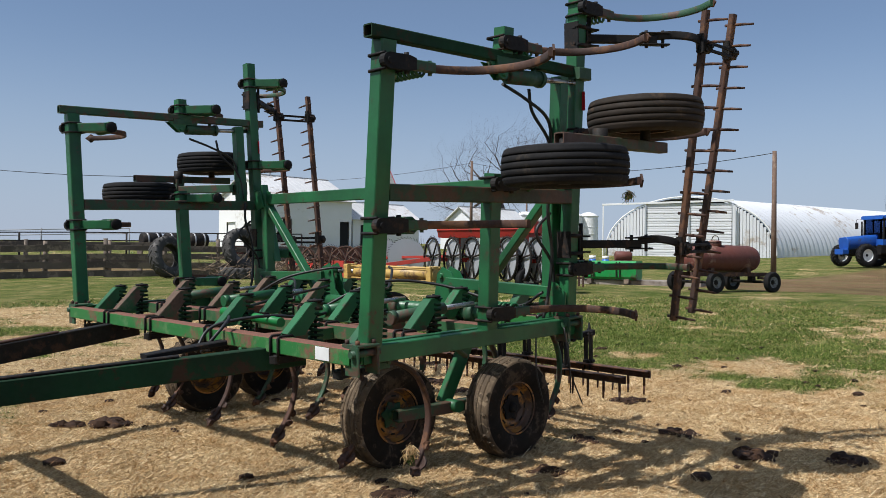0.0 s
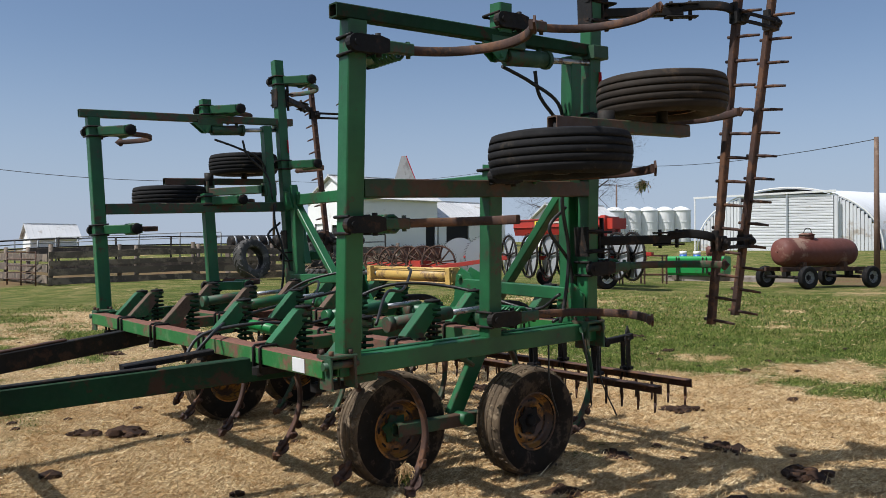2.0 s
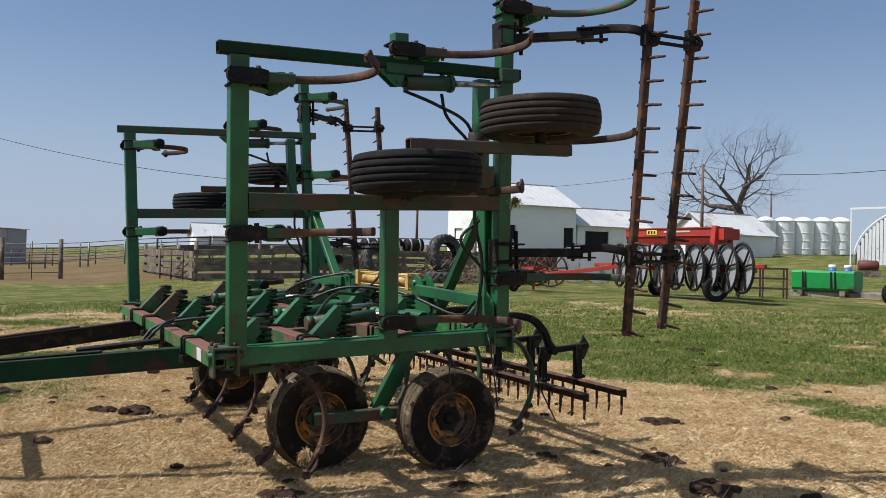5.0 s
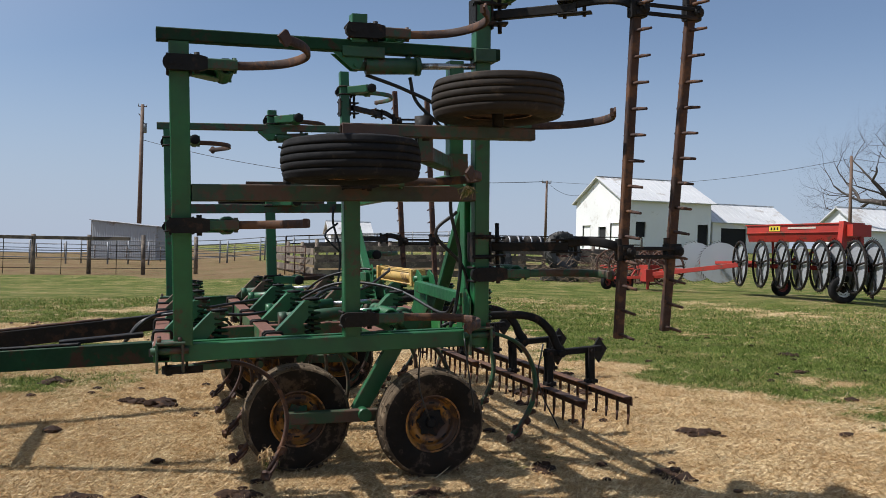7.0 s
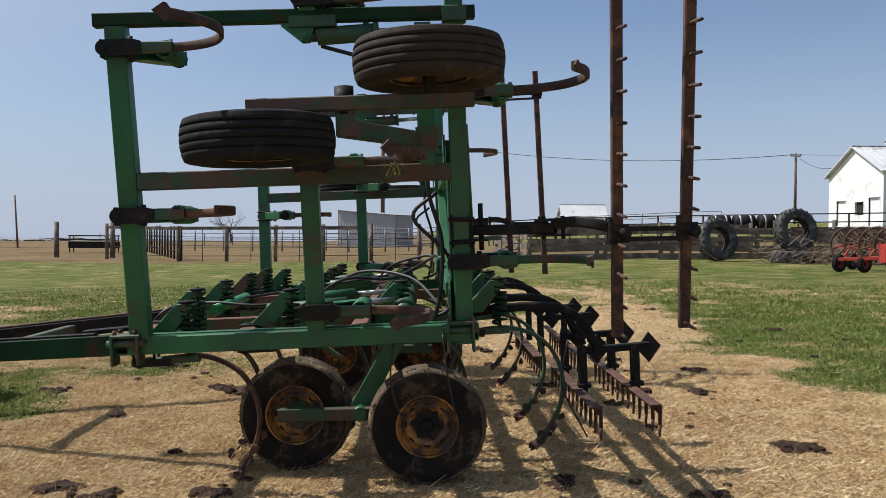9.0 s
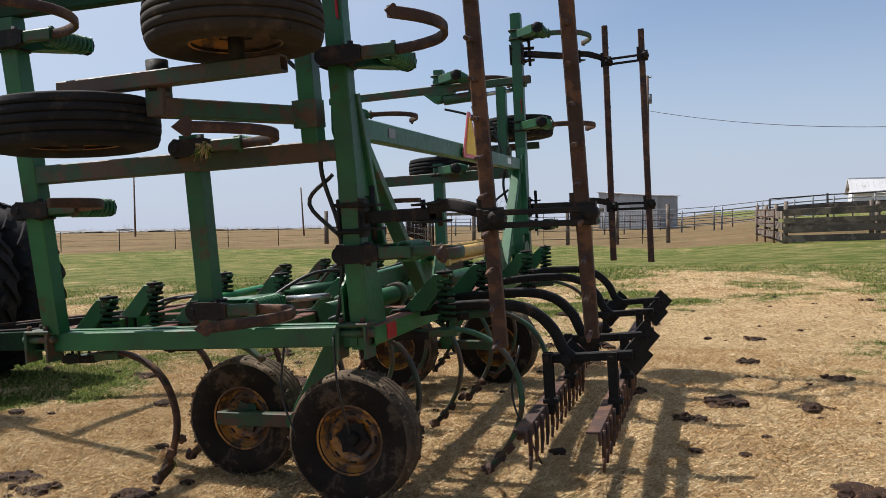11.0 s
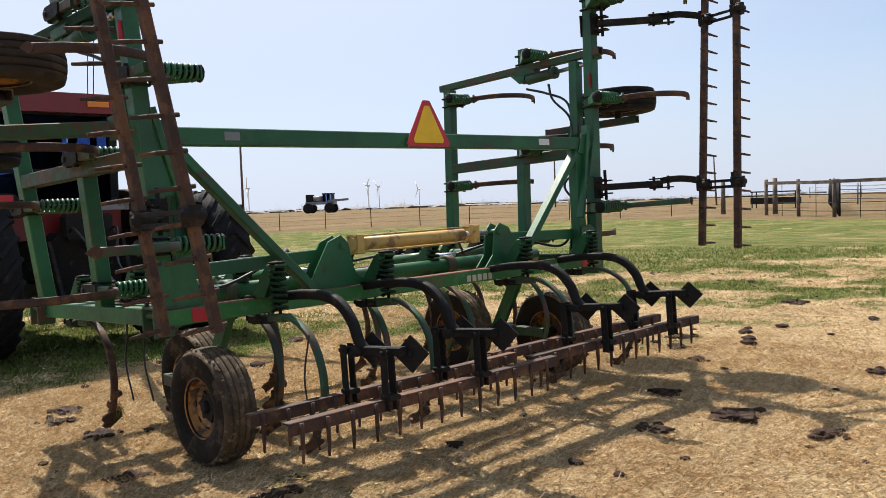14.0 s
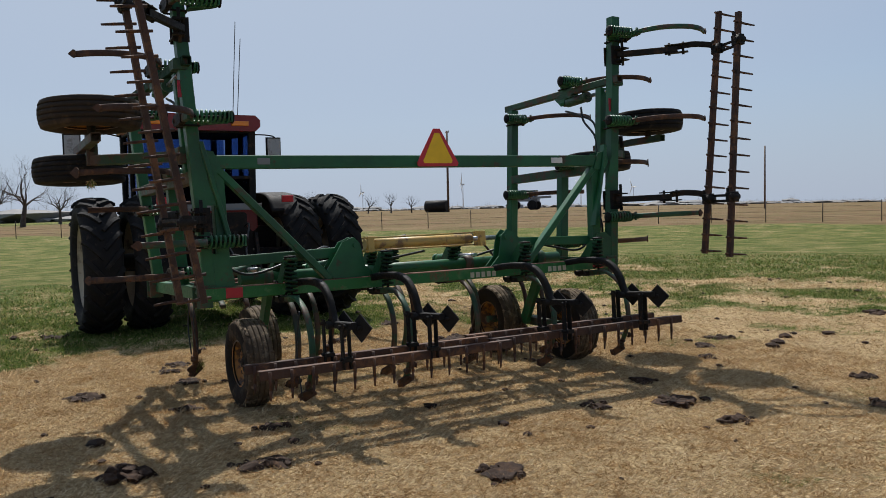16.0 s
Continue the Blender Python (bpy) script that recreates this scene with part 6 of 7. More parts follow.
# ---- bare trees ----
def bare_tree(x, y, height, spread, seed, name="bare_tree", label="leafless spreading tree standing behind the farmyard", depth=7, r0=None):
    rnd = random.Random(seed)
    z0 = ground_z(x, y) - 0.1
    h = empty(name, pose(x, y, z0), label, "tree", "bare trees")
    trunk, crown = B(), B()
    def grow(p, d, length, r, level):
        segs = 3
        pts = [p]
        dd = d
        for k in range(segs):
            dd = (dd + Vector((rnd.uniform(-1, 1), rnd.uniform(-1, 1), rnd.uniform(-0.5, 0.9))) * 0.20).normalized()
            pts.append(pts[-1] + dd * length / segs)
        r1 = r * 0.62
        bm = trunk if level == 0 else crown
        for k in range(segs):
            a, b = r + (r1 - r) * k / segs, r + (r1 - r) * (k + 1) / segs
            rod(bm, pts[k], pts[k + 1], a, 9 if level == 0 else (5 if level < 3 else 3), b, caps=False)
        if level >= depth:
            return
        n = 3 if level < 2 else rnd.choice((2, 3))
        if level == 0:
            n = 5
        for k in range(n):
            a = 2 * math.pi * (k + rnd.random() * 0.7) / n
            tilt = rnd.uniform(0.45, 0.95) if level == 0 else rnd.uniform(0.3, 0.8)
            side = dd.cross(Vector((0.3, 0.2, 1) if abs(dd.z) < 0.9 else (1, 0, 0))).normalized()
            o = (side * math.cos(a) + dd.cross(side) * math.sin(a))
            nd = (dd * math.cos(tilt) + o * math.sin(tilt) * spread).normalized()
            start = pts[-1] if k else pts[-1]
            if level > 0 and k == 0:
                start = pts[rnd.choice((1, 2))]
            grow(start, nd, length * rnd.uniform(0.66, 0.86), r1 * rnd.uniform(0.6, 0.85), level + 1)
    grow(Vector((0, 0, 0)), Vector((0.05, 0, 1)), height * 0.24, r0 or height * 0.032, 0)
    part("trunk", trunk, BARK, h)
    part("crown", crown, BARK, h)


bare_tree(67.2, 61.0, 20.5, 1.45, 3, depth=8, r0=0.72)
bare_tree(-110.5, 4.2, 11.5, 1.1, 5, label="leafless tree in the far hedge", depth=6)
bare_tree(-132.5, 2.0, 10.5, 1.1, 8, label="leafless tree in the far hedge", depth=6)
bare_tree(-122, 9.5, 8.0, 1.1, 14, label="leafless tree in the far hedge", depth=6)
bare_tree(-142, 54.0, 6.0, 1.0, 9, label="leafless tree in the far hedge", depth=6)
bare_tree(-32, 136.6, 8.6, 1.3, 12, label="leafless round tree beyond the corral", depth=6)
for k, (x, y, hh) in enumerate(((-120.3, 55.5, 4.5), (-118.7, 58.9, 4.8), (-117.2, 61.9, 4.6), (-135, 44, 4.5))):
    bare_tree(x, y, hh, 0.8, 20 + k, label="small bare sapling at the field edge", depth=4)

# hedges and woods on the skyline: many small twig clumps
def woods(name, label, arcs, seed, mat_):
    """Low scrub: many small uneven clumps with a few bare stems standing out of them."""
    rnd = random.Random(seed)
    bm = B()
    ball = bmesh.new()
    bmesh.ops.create_icosphere(ball, subdivisions=1, radius=1.0)
    ball.verts.ensure_lookup_table()
    shape = [v.co.copy() for v in ball.verts]
    tris = [[v.index for v in f.verts] for f in ball.faces]
    ball.free()
    for a0, a1, dist, hgt, cnt in arcs:
        for _ in range(cnt):
            a = radians(rnd.uniform(a0, a1))
            d = dist * rnd.uniform(0.92, 1.1)
            x, y = math.sin(a) * d, math.cos(a) * d
            z = ground_z(x, y)
            hh = hgt * rnd.uniform(0.05, 0.16) * (2.4 if rnd.random() < 0.04 else 1.0)
            w = hh * rnd.uniform(1.6, 4.5)
            vs = [bm.verts.new((x + q.x * w * rnd.uniform(0.7, 1.3), y + q.y * w * rnd.uniform(0.7, 1.3), z + hh * 0.35 + q.z * hh * rnd.uniform(0.45, 0.8))) for q in shape]
            for t in tris:
                bm.faces.new([vs[i] for i in t])
            for k in range(9):
                p = Vector((x + rnd.gauss(0, w * 0.4), y + rnd.gauss(0, w * 0.4), z))
                rod(bm, p, p + Vector((rnd.gauss(0, hh * 0.2), rnd.gauss(0, hh * 0.2), hh * rnd.uniform(0.8, 2.1))), hh * 0.035, 3, hh * 0.008, caps=False)
    tagged(part(name, bm, mat_, None), label, "woods", kind="stuff")


# twig colour made paler, so distance haze is painted into it
HAZE_TWIGS = worn("haze_paled_twigs", (0.23, 0.22, 0.21), (0.18, 0.175, 0.17), (0.21, 0.19, 0.16), 0.3, 1.0, 0.3, bmp=0.0)
woods("distant_hedge", "hazy leafless hedges and woods along the skyline", ((-110, -84, 190, 9, 320), (-84, -20, 420, 7.5, 700), (55, 70, 160, 6, 120), (40, 62, 260, 8, 200)), 4, HAZE_TWIGS)


# ---- fences ----
def wood_fence():
    f = empty("board_fence", pose(0, 0, 0), "grey weathered board fence round the cattle yard", "fence")
    line = [(5.32, 37.6), (9.1, 37.2), (11.8, 36.8), (14.5, 36.2), (17.0, 35.4), (19.5, 34.6), (22.0, 33.8)]
    rnd = random.Random(6)
    for k, (x, y) in enumerate(line):
        z = ground_z(x, y)
        part("fence_post", rod(B(), (x, y, z - 0.2), (x + rnd.uniform(-0.05, 0.05), y, z + 1.75 + rnd.uniform(-0.1, 0.25)), 0.12, 9, 0.10), WOOD, f)
    for (xa, ya), (xb, yb) in zip(line, line[1:]):
        for h in (0.20, 0.60, 1.00, 1.42):
            if rnd.random() < 0.06:
                continue
            za, zb = ground_z(xa, ya) + h + rnd.uniform(-0.05, 0.05), ground_z(xb, yb) + h + rnd.uniform(-0.05, 0.05)
            part("fence_board", bar(B(), (xa - 0.1, ya - 0.15, za), (xb + 0.1, yb - 0.15, zb), 0.05, rnd.choice((0.24, 0.28, 0.31))), WOOD, f)
    # return going back from the near end
    back = [(5.32, 37.6), (5.2, 41.6), (5.0, 46.0), (4.8, 51.0)]
    for x, y in back[1:]:
        z = ground_z(x, y)
        part("fence_post", rod(B(), (x, y, z - 0.2), (x, y, z + 1.8), 0.12, 9, 0.10), WOOD, f)
    for (xa, ya), (xb, yb) in zip(back, back[1:]):
        for h in (0.3, 0.8, 1.3):
            part("fence_board", bar(B(), (xa - 0.12, ya, ground_z(xa, ya) + h), (xb - 0.12, yb, ground_z(xb, yb) + h), 0.05, 0.36), WOOD, f)
    # second row of boards across the pen
    inner = [(5.2, 41.6), (9.5, 41.2), (13.5, 40.6), (17.5, 39.8)]
    for x, y in inner[1:]:
        z = ground_z(x, y)
        part("fence_post", rod(B(), (x, y, z - 0.2), (x, y, z + 1.8), 0.12, 9, 0.10), WOOD, f)
    for (xa, ya), (xb, yb) in zip(inner, inner[1:]):
        for h in (0.75, 1.55):
            part("fence_board", bar(B(), (xa, ya, ground_z(xa, ya) + h), (xb, yb, ground_z(xb, yb) + h), 0.05, 0.34), WOOD, f)


wood_fence()
gt = empty("pipe_gate", pose(4.6, 40.2, ground_z(4.6, 40.2), 0, 0, 100), "rusty steel pipe gate standing open by the board fence", "gate")
for k in range(5):
    part("gate_rail", rod(B(), (-1.7, 0, 0.3 + 0.32 * k), (1.7, 0, 0.3 + 0.32 * k), 0.03, 7), RUSTY, gt)
for x in (-1.7, 0.0, 1.7):
    part("gate_upright", rod(B(), (x, 0, -0.05), (x, 0, 1.62), 0.035, 7), RUSTY, gt)


def pipe_fence(name, label, line, height, rails, post_r=0.07, mat_=WOOD, rail_mat=None, rail_r=0.03, step=2.7, stays=0):
    f = empty(name, pose(0, 0, 0), label, "fence")
    pts = []
    for (xa, ya), (xb, yb) in zip(line, line[1:]):
        n = max(1, round(math.hypot(xb - xa, yb - ya) / step))
        pts += [(xa + (xb - xa) * k / n, ya + (yb - ya) * k / n) for k in range(n)]
    pts.append(line[-1])
    rnd = random.Random(len(pts))
    for x, y in pts:
        z = ground_z(x, y)
        part("fence_post", rod(B(), (x, y, z - 0.2), (x + rnd.uniform(-0.03, 0.03), y, z + height + rnd.uniform(-0.05, 0.1)), post_r, 8), mat_, f)
    for a, b in zip(pts, pts[1:]):
        for h in rails:
            part("fence_rail", rod(B(), (a[0], a[1], ground_z(*a) + h), (b[0], b[1], ground_z(*b) + h), rail_r, 6, caps=False), rail_mat or mat_, f)
        for k in range(stays):
            u = (k + 1) / (stays + 1)
            x, y = a[0] + (b[0] - a[0]) * u, a[1] + (b[1] - a[1]) * u
            part("fence_stay", rod(B(), (x, y, ground_z(x, y)), (x, y, ground_z(x, y) + height - 0.1), 0.02, 5), rail_mat or mat_, f)
    return f


FRONT = [(-21.0, 51.4), (-15.5, 48.6), (-9.2, 47.4), (-0.3, 47.0)]
pipe_fence("corral_fence", "weathered corral fence of wooden posts and rails", FRONT, 2.25, (0.35, 0.85, 1.35), 0.12, WOOD, DARK, 0.02, 2.8, 1)
tr = empty("top_rail", pose(0, 0, 0), "grey weathered plank rail along the corral posts", "rail")
for pa, pb in (((-21.0, 51.26), (-15.5, 48.46)), ((-15.5, 48.46), (-9.25, 47.27))):
    part("plank", bar(B(), (*pa, ground_z(*pa) + 2.10), (*pb, ground_z(*pb) + 2.08), 0.05, 0.2), WOOD, tr)
part("plank", bar(B(), (-9.2, 47.26, ground_z(-9.2, 47.3) + 2.08), (-4.0, 47.0, ground_z(-4.0, 47.1) + 2.08), 0.05, 0.2), WOOD, tr)
pipe_fence("corral_fence", "steel pipe rails closing the back of the corral", [(-27, 76), (-10, 71), (3, 71), (14, 67)], 1.9, (0.5, 0.9, 1.3, 1.65), 0.07, GREY, GREY, 0.035, 3.2)
pipe_fence("corral_fence", "steel pipe alley fence inside the corral", [(-15.6, 49.6), (-20.5, 61.0), (-26.5, 75.0)], 2.2, (0.5, 1.0, 1.5, 2.05), 0.07, DARK, DARK, 0.04, 1.9)
pipe_fence("corral_fence", "steel pipe alley fence inside the corral", [(-9.0, 73), (10, 70), (23, 60)], 2.0, (0.6, 1.1, 1.6, 2.0), 0.06, GREY, GREY, 0.04, 3.5)
pipe_fence("wire_fence", "slack wire fence on steel posts along the field", [(-76, -14), (-50.5, 29), (-44.0, 36.6), (-25.2, 53.5)], 1.35, (0.35, 0.7, 1.05), 0.03, DARK, DARK, 0.006, 3.6)
pipe_fence("wire_fence", "wire netting fence on thin posts beyond the yard", [(4.0, 76), (-16, 99), (-45, 114)], 1.5, (0.4, 0.8, 1.4), 0.06, WOOD, DARK, 0.01, 5.0)
pipe_fence("yard_rail", "steel rails above the cattle yard boards", [(5.5, 51), (15, 49), (28, 44)], 2.1, (1.2, 1.6, 2.1), 0.06, DARK, DARK, 0.04, 3.0)
# gateway of the corral: stout post and a low bar
for x, y, label in ((-25.2, 53.5, "stout weathered wooden corner post of the corral"), (-21.4, 53.5, "stout wooden gate post of the corral with a low bar")):
    z = ground_z(x, y)
    gw = empty("end_post", pose(x, y, z), label, "post", "gate posts of the corral")
    part("post", rod(B(), (0, 0, -0.2), (0, 0, 2.45), 0.17, 10, 0.15), WOOD, gw)
    if x < -22:
        part("low_bar", rod(B(), (0, 0, 1.25), (3.8, 0, 1.25 + ground_z(-21.4, 53.5) - z), 0.05, 6), DARK, gw)
# feed bunk by the corral
fb = empty("feed_bunk", pose(-28.2, 68, ground_z(-28.2, 68)), "dark steel feed bunk far out in the corral", "feeder")
part("trough", box(B(), (-2, -0.5, 0.35), (2, 0.5, 0.9)), DARK, fb)
part("top_frame", box(B(), (-2, -0.5, 1.35), (2, 0.5, 1.45)), DARK, fb)
for x in (-1.9, 1.9):
    for y in (-0.4, 0.4):
        part("leg", rod(B(), (x, y, -0.1), (x, y, 1.4), 0.05, 6), DARK, fb)


# ---- old tyres against the fence ----
def old_tyre(x, y, z, m, r=1.06, w=0.56):
    t = empty("old_tractor_tyre", Matrix.Translation((x, y, z)) @ m, "worn black tractor tyre leaning against the yard fence", "tyre", "old tyres by the fence")
    bm = B()
    prof = [(r * 0.52, -w * 0.36), (r * 0.6, -w * 0.46), (r * 0.8, -w * 0.5), (r * 0.93, -w * 0.42), (r * 0.95, 0), (r * 0.93, w * 0.42), (r * 0.8, w * 0.5), (r * 0.6, w * 0.46), (r * 0.52, w * 0.36), (r * 0.56, w * 0.32), (r * 0.8, w * 0.38), (r * 0.88, 0), (r * 0.8, -w * 0.38), (r * 0.56, -w * 0.32)]
    lathe(bm, prof, 40, closed=True)
    part("casing", bm, RUBBER_OLD, t)
    bm = B()
    for k in range(20):
        for s in (-1, 1):
            a = 2 * math.pi * (k + (0.5 if s > 0 else 0)) / 20
            p = Vector((math.cos(a), math.sin(a), 0)) * r * 0.95
            q = Vector((math.cos(a + 0.26), math.sin(a + 0.26), 0)) * r * 0.92 + Vector((0, 0, s * w * 0.46))
            bar(bm, p, q, 0.07, 0.07, up=p)
    tagged(part("tread", bm, RUBBER_OLD, t), kind="stuff")
    return t


gz = ground_z(13.8, 34.4)
old_tyre(13.8, 34.4, gz + 1.02, pose(0, 0, 0, 78, 0, 18))
gz2 = ground_z(16.7, 32.8)
old_tyre(16.7, 32.8, gz2 + 0.26, pose(0, 0, 0, 0, 0, 0), 1.0, 0.55)
old_tyre(16.92, 33.0, gz2 + 1.46, pose(0, 0, 0, 80, 0, 12))
for k, (x, y) in enumerate(((16.9, 43), (18.2, 42.7), (19.5, 42.4))):
    cb = empty("steel_barrel", pose(x, y, ground_z(x, y) + 1.8, 0, 90, 0), "dark steel barrel with pale bands lying behind the board fence", "barrel", "barrels behind the fence")
    bm = B()
    disc(bm, [(0.32, -0.6), (0.42, -0.55), (0.42, 0.55), (0.32, 0.6)], 20)
    part("barrel", bm, DARK, cb)
    for q in (-0.3, 0.3):
        part("band", rod(B(), (0, 0, q - 0.05), (0, 0, q + 0.05), 0.428, 20), SILVER, cb, "pale band round the barrel")
    part("barrel_rack", bar(B(), (1.8, 0, -0.65), (0.4, 0, -0.65), 0.6, 0.08), WOOD, cb)


# ---- red wheel rake and drill ----


def ring_mesh(bm, r, tube, seg=28):
    pts = [Vector((r * math.cos(k * 2 * math.pi / seg), r * math.sin(k * 2 * math.pi / seg), 0)) for k in range(seg + 1)]
    sweep(bm, pts, tube, tube, (0, 0, 1))


def finger_wheel(parent, m, r, rim=None, guard=None, arms=3):
    """Raking wheel: sheet guard, rim hoop, crossed spokes and bent spring teeth."""
    bm = B()
    ring_mesh(bm, r, 0.07)
    ring_mesh(bm, r * 0.14, 0.06, 12)
    ob = part("finger_wheel", bm, rim or DARK, parent)
    ob.matrix_basis = m
    for k in range(arms):
        a = 2 * math.pi * k / arms + 0.5
        for s in (-0.16, 0.16):
            d = Vector((math.cos(a), math.sin(a), 0)) * r * 0.12
            e = Vector((math.cos(a + s * 2.2), math.sin(a + s * 2.2), 0)) * r
            part("spoke", rod(B(), d, e, 0.034, 5), rim or DARK, ob)
    bm = B()
    for k in range(40):
        a = 2 * math.pi * k / 40
        d, e = Vector((math.cos(a), math.sin(a), 0)), Vector((math.cos(a + 0.15), math.sin(a + 0.15), 0))
        rod(bm, d * r, e * (r + 0.10), 0.012, 3, 0.007, caps=False)
    tagged(part("teeth", bm, DARK, ob), kind="stuff")
    if guard:
        bm = B()
        disc(bm, [(0.03, 0.075), (r * 0.95, 0.06), (r * 0.95, 0.068), (0.03, 0.083)], 36)
        for f in bm.faces:
            f.smooth = False
        part("guard", bm, guard, ob, "dull grey sheet metal wheel guard")
    return ob


def hay_rake():
    x, y = 17.98, 17.2
    s = empty("hay_rake", pose(x, y, ground_z(x, y)), "red wheel rake with long box and dark spoked wheels", "farm machine")
    bm = B()
    m = pose(0.12, 0.25, 0, 0, 0, 3.8) @ Matrix(((1, 0, 0, 0), (0, 0, 1, 0), (0, 1, 0, 0), (0, 0, 0, 1)))
    plate(bm, [(-0.26, 1.86), (0.26, 1.86), (0.36, 2.16), (0.36, 2.40), (-0.36, 2.40), (-0.36, 2.16)], 4.3, m)
    part("hopper", bm, RED, s, "bright red steel box")
    k9 = pose(0.12, 0.25, 0, 0, 0, 3.8)
    part("hopper_lid", bar(B(), k9 @ Vector((0, -2.2, 2.42)), k9 @ Vector((0, 2.2, 2.42)), 0.80, 0.045), RED, s)
    part("hopper_seam", bar(B(), k9 @ Vector((-0.37, -2.15, 2.15)), k9 @ Vector((-0.37, 2.15, 2.15)), 0.02, 0.03), RED, s)
    part("maker_panel", bar(B(), k9 @ Vector((-0.372, 0.55, 2.29)), k9 @ Vector((-0.372, 1.05, 2.29)), 0.012, 0.17), plain("yellow_panel", (0.8, 0.62, 0.05), 0.5), s, "yellow panel with plain bars")
    for k in range(3):
        part("panel_mark", bar(B(), k9 @ Vector((-0.381, 0.62 + 0.14 * k, 2.29)), k9 @ Vector((-0.381, 0.70 + 0.14 * k, 2.29)), 0.006, 0.10), BLACK, s)
    part("stripe", bar(B(), k9 @ Vector((-0.374, -1.0, 2.30)), k9 @ Vector((-0.374, 0.2, 2.30)), 0.01, 0.06), plain("pale_stripe", (0.55, 0.5, 0.42), 0.5), s)
    # mast, beams and braces
    part("mast", bar(B(), (-0.55, -2.15, 0.55), (-0.35, -2.15, 2.45), 0.20, 0.20, up=(0, 1, 0)), RED, s)
    part("mast", bar(B(), (0.1, -2.35, 0.8), (0.1, -2.35, 2.35), 0.12, 0.14, up=(0, 1, 0)), RED, s)
    part("end_box", box(B(), (-0.35, -2.5, 2.0), (0.35, -2.0, 2.36)), RED, s)
    part("row_beam", bar(B(), (-0.45, 2.4, 1.02), (-0.62, -4.1, 1.02), 0.12, 0.14), RED, s)
    part("rear_beam", bar(B(), (0.55, 2.8, 1.25), (0.35, -3.6, 1.15), 0.12, 0.12), RED, s)
    part("brace", bar(B(), (-0.5, -1.9, 1.75), (-0.6, 0.5, 1.05), 0.07, 0.07), RED, s)
    part("brace", bar(B(), (0.3, 1.8, 1.2), (0.1, 1.6, 1.9), 0.08, 0.08), RED, s)
    part("tongue", bar(B(), (-0.5, 2.4, 1.05), (-2.6, 5.2, 0.55), 0.14, 0.16), RED, s)
    part("tongue_foot", bar(B(), (-2.6, 5.2, 0.7), (-2.6, 5.2, 0.0), 0.08, 0.08, up=(1, 0, 0)), RED, s)
    part("tongue_head", box(B(), (-2.8, 5.0, 0.3), (-2.45, 5.4, 0.75)), RED, s)
    for y_ in (2.2, 1.1, 0.1, -0.75, -1.64, -2.25, -3.05, -3.7):
        finger_wheel(s, Matrix.Translation((-0.78, y_, 1.08)) @ pose(0, 0, 0, 90, 0, 70), 0.76, None, GALV, 3)
        part("wheel_arm", bar(B(), (-0.45, y_ + 0.05, 1.08), (-0.78, y_, 1.08), 0.05, 0.05), DARK, s)
    # two solid silver wheels folded at the far end
    for x_, y_ in ((0.57, 6.83), (0.82, 5.5)):
        bm = B()
        disc(bm, [(0.02, -0.03), (0.10, -0.045), (0.12, -0.02), (0.76, -0.008), (0.79, -0.02), (0.79, 0.02), (0.02, 0.02)], 40)
        for f in bm.faces:
            f.smooth = False
        wheel = part("disc_wheel", bm, GALV, s, "solid silver raking wheel")
        wheel.matrix_basis = Matrix.Translation((x_, y_, 1.08)) @ pose(0, 0, 0, 90, 0, -34)
        bm = B()
        for k in range(40):
            q = 2 * math.pi * k / 40
            rod(bm, Vector((math.cos(q), math.sin(q), 0)) * 0.78, Vector((math.cos(q + 0.15), math.sin(q + 0.15), 0)) * 0.88, 0.013, 3, 0.008, caps=False)
        tagged(part("teeth", bm, DARK, wheel), kind="stuff")
    part("rear_beam", bar(B(), (0.55, 2.8, 1.15), (0.75, 7.0, 1.05), 0.10, 0.10), RED, s)
    for y_ in (-2.45, -2.05):
        tyre_parts("wheel", s, Matrix.Translation((-0.62 + (y_ + 2.45), y_, 0.40)) @ pose(0, 0, 0, 90, 0, -20), 0.42, 0.26, 0.22, RUBBER, WHITE)
    part("axle", rod(B(), (-0.75, -2.45, 0.42), (-0.55, -2.0, 0.62), 0.06, 8), RED, s)
    tyre_parts("wheel", s, Matrix.Translation((0.5, 1.6, 0.34)) @ pose(0, 0, 0, 90, 0, 0), 0.36, 0.24, 0.2, RUBBER, RED)
    part("axle", rod(B(), (0.5, 1.6, 0.34), (0.45, 1.6, 1.2), 0.05, 8), RED, s)


hay_rake()


def second_rake():
    x, y = 16.0, 23.6
    s = empty("hay_rake", pose(x, y, ground_z(x, y)), "older red hay rake with rusty finger wheels", "farm machine")
    part("frame_beam", bar(B(), (0.4, -2.2, 0.85), (0.2, 4.0, 0.85), 0.13, 0.13), RED, s)
    part("frame_beam", bar(B(), (0.3, -1.4, 0.6), (-1.6, 0.2, 0.45), 0.11, 0.11), RED, s)
    part("gearbox", box(B(), (-0.2, -0.5, 0.45), (0.35, 0.3, 1.0)), RED, s)
    for k in range(5):
        y_ = -1.3 + k * 1.05
        finger_wheel(s, Matrix.Translation((0.1, y_, 0.92)) @ pose(0, 0, 0, 90, 0, -48), 0.66, RUSTY, None, 5)
        part("wheel_arm", bar(B(), (0.35, y_, 0.88), (0.1, y_, 0.92), 0.05, 0.05), RED, s)
    for x_, y_ in ((-0.9, -0.2), (0.1, 2.6), (-1.5, 0.35)):
        tyre_parts("wheel", s, Matrix.Translation((x_, y_, 0.31)) @ pose(0, 0, 0, 90, 0, 25), 0.31, 0.18, 0.16, RUBBER, RED)
        part("strut", bar(B(), (x_, y_, 0.31), (x_ + 0.35, y_, 0.8), 0.06, 0.06), RED, s)


second_rake()


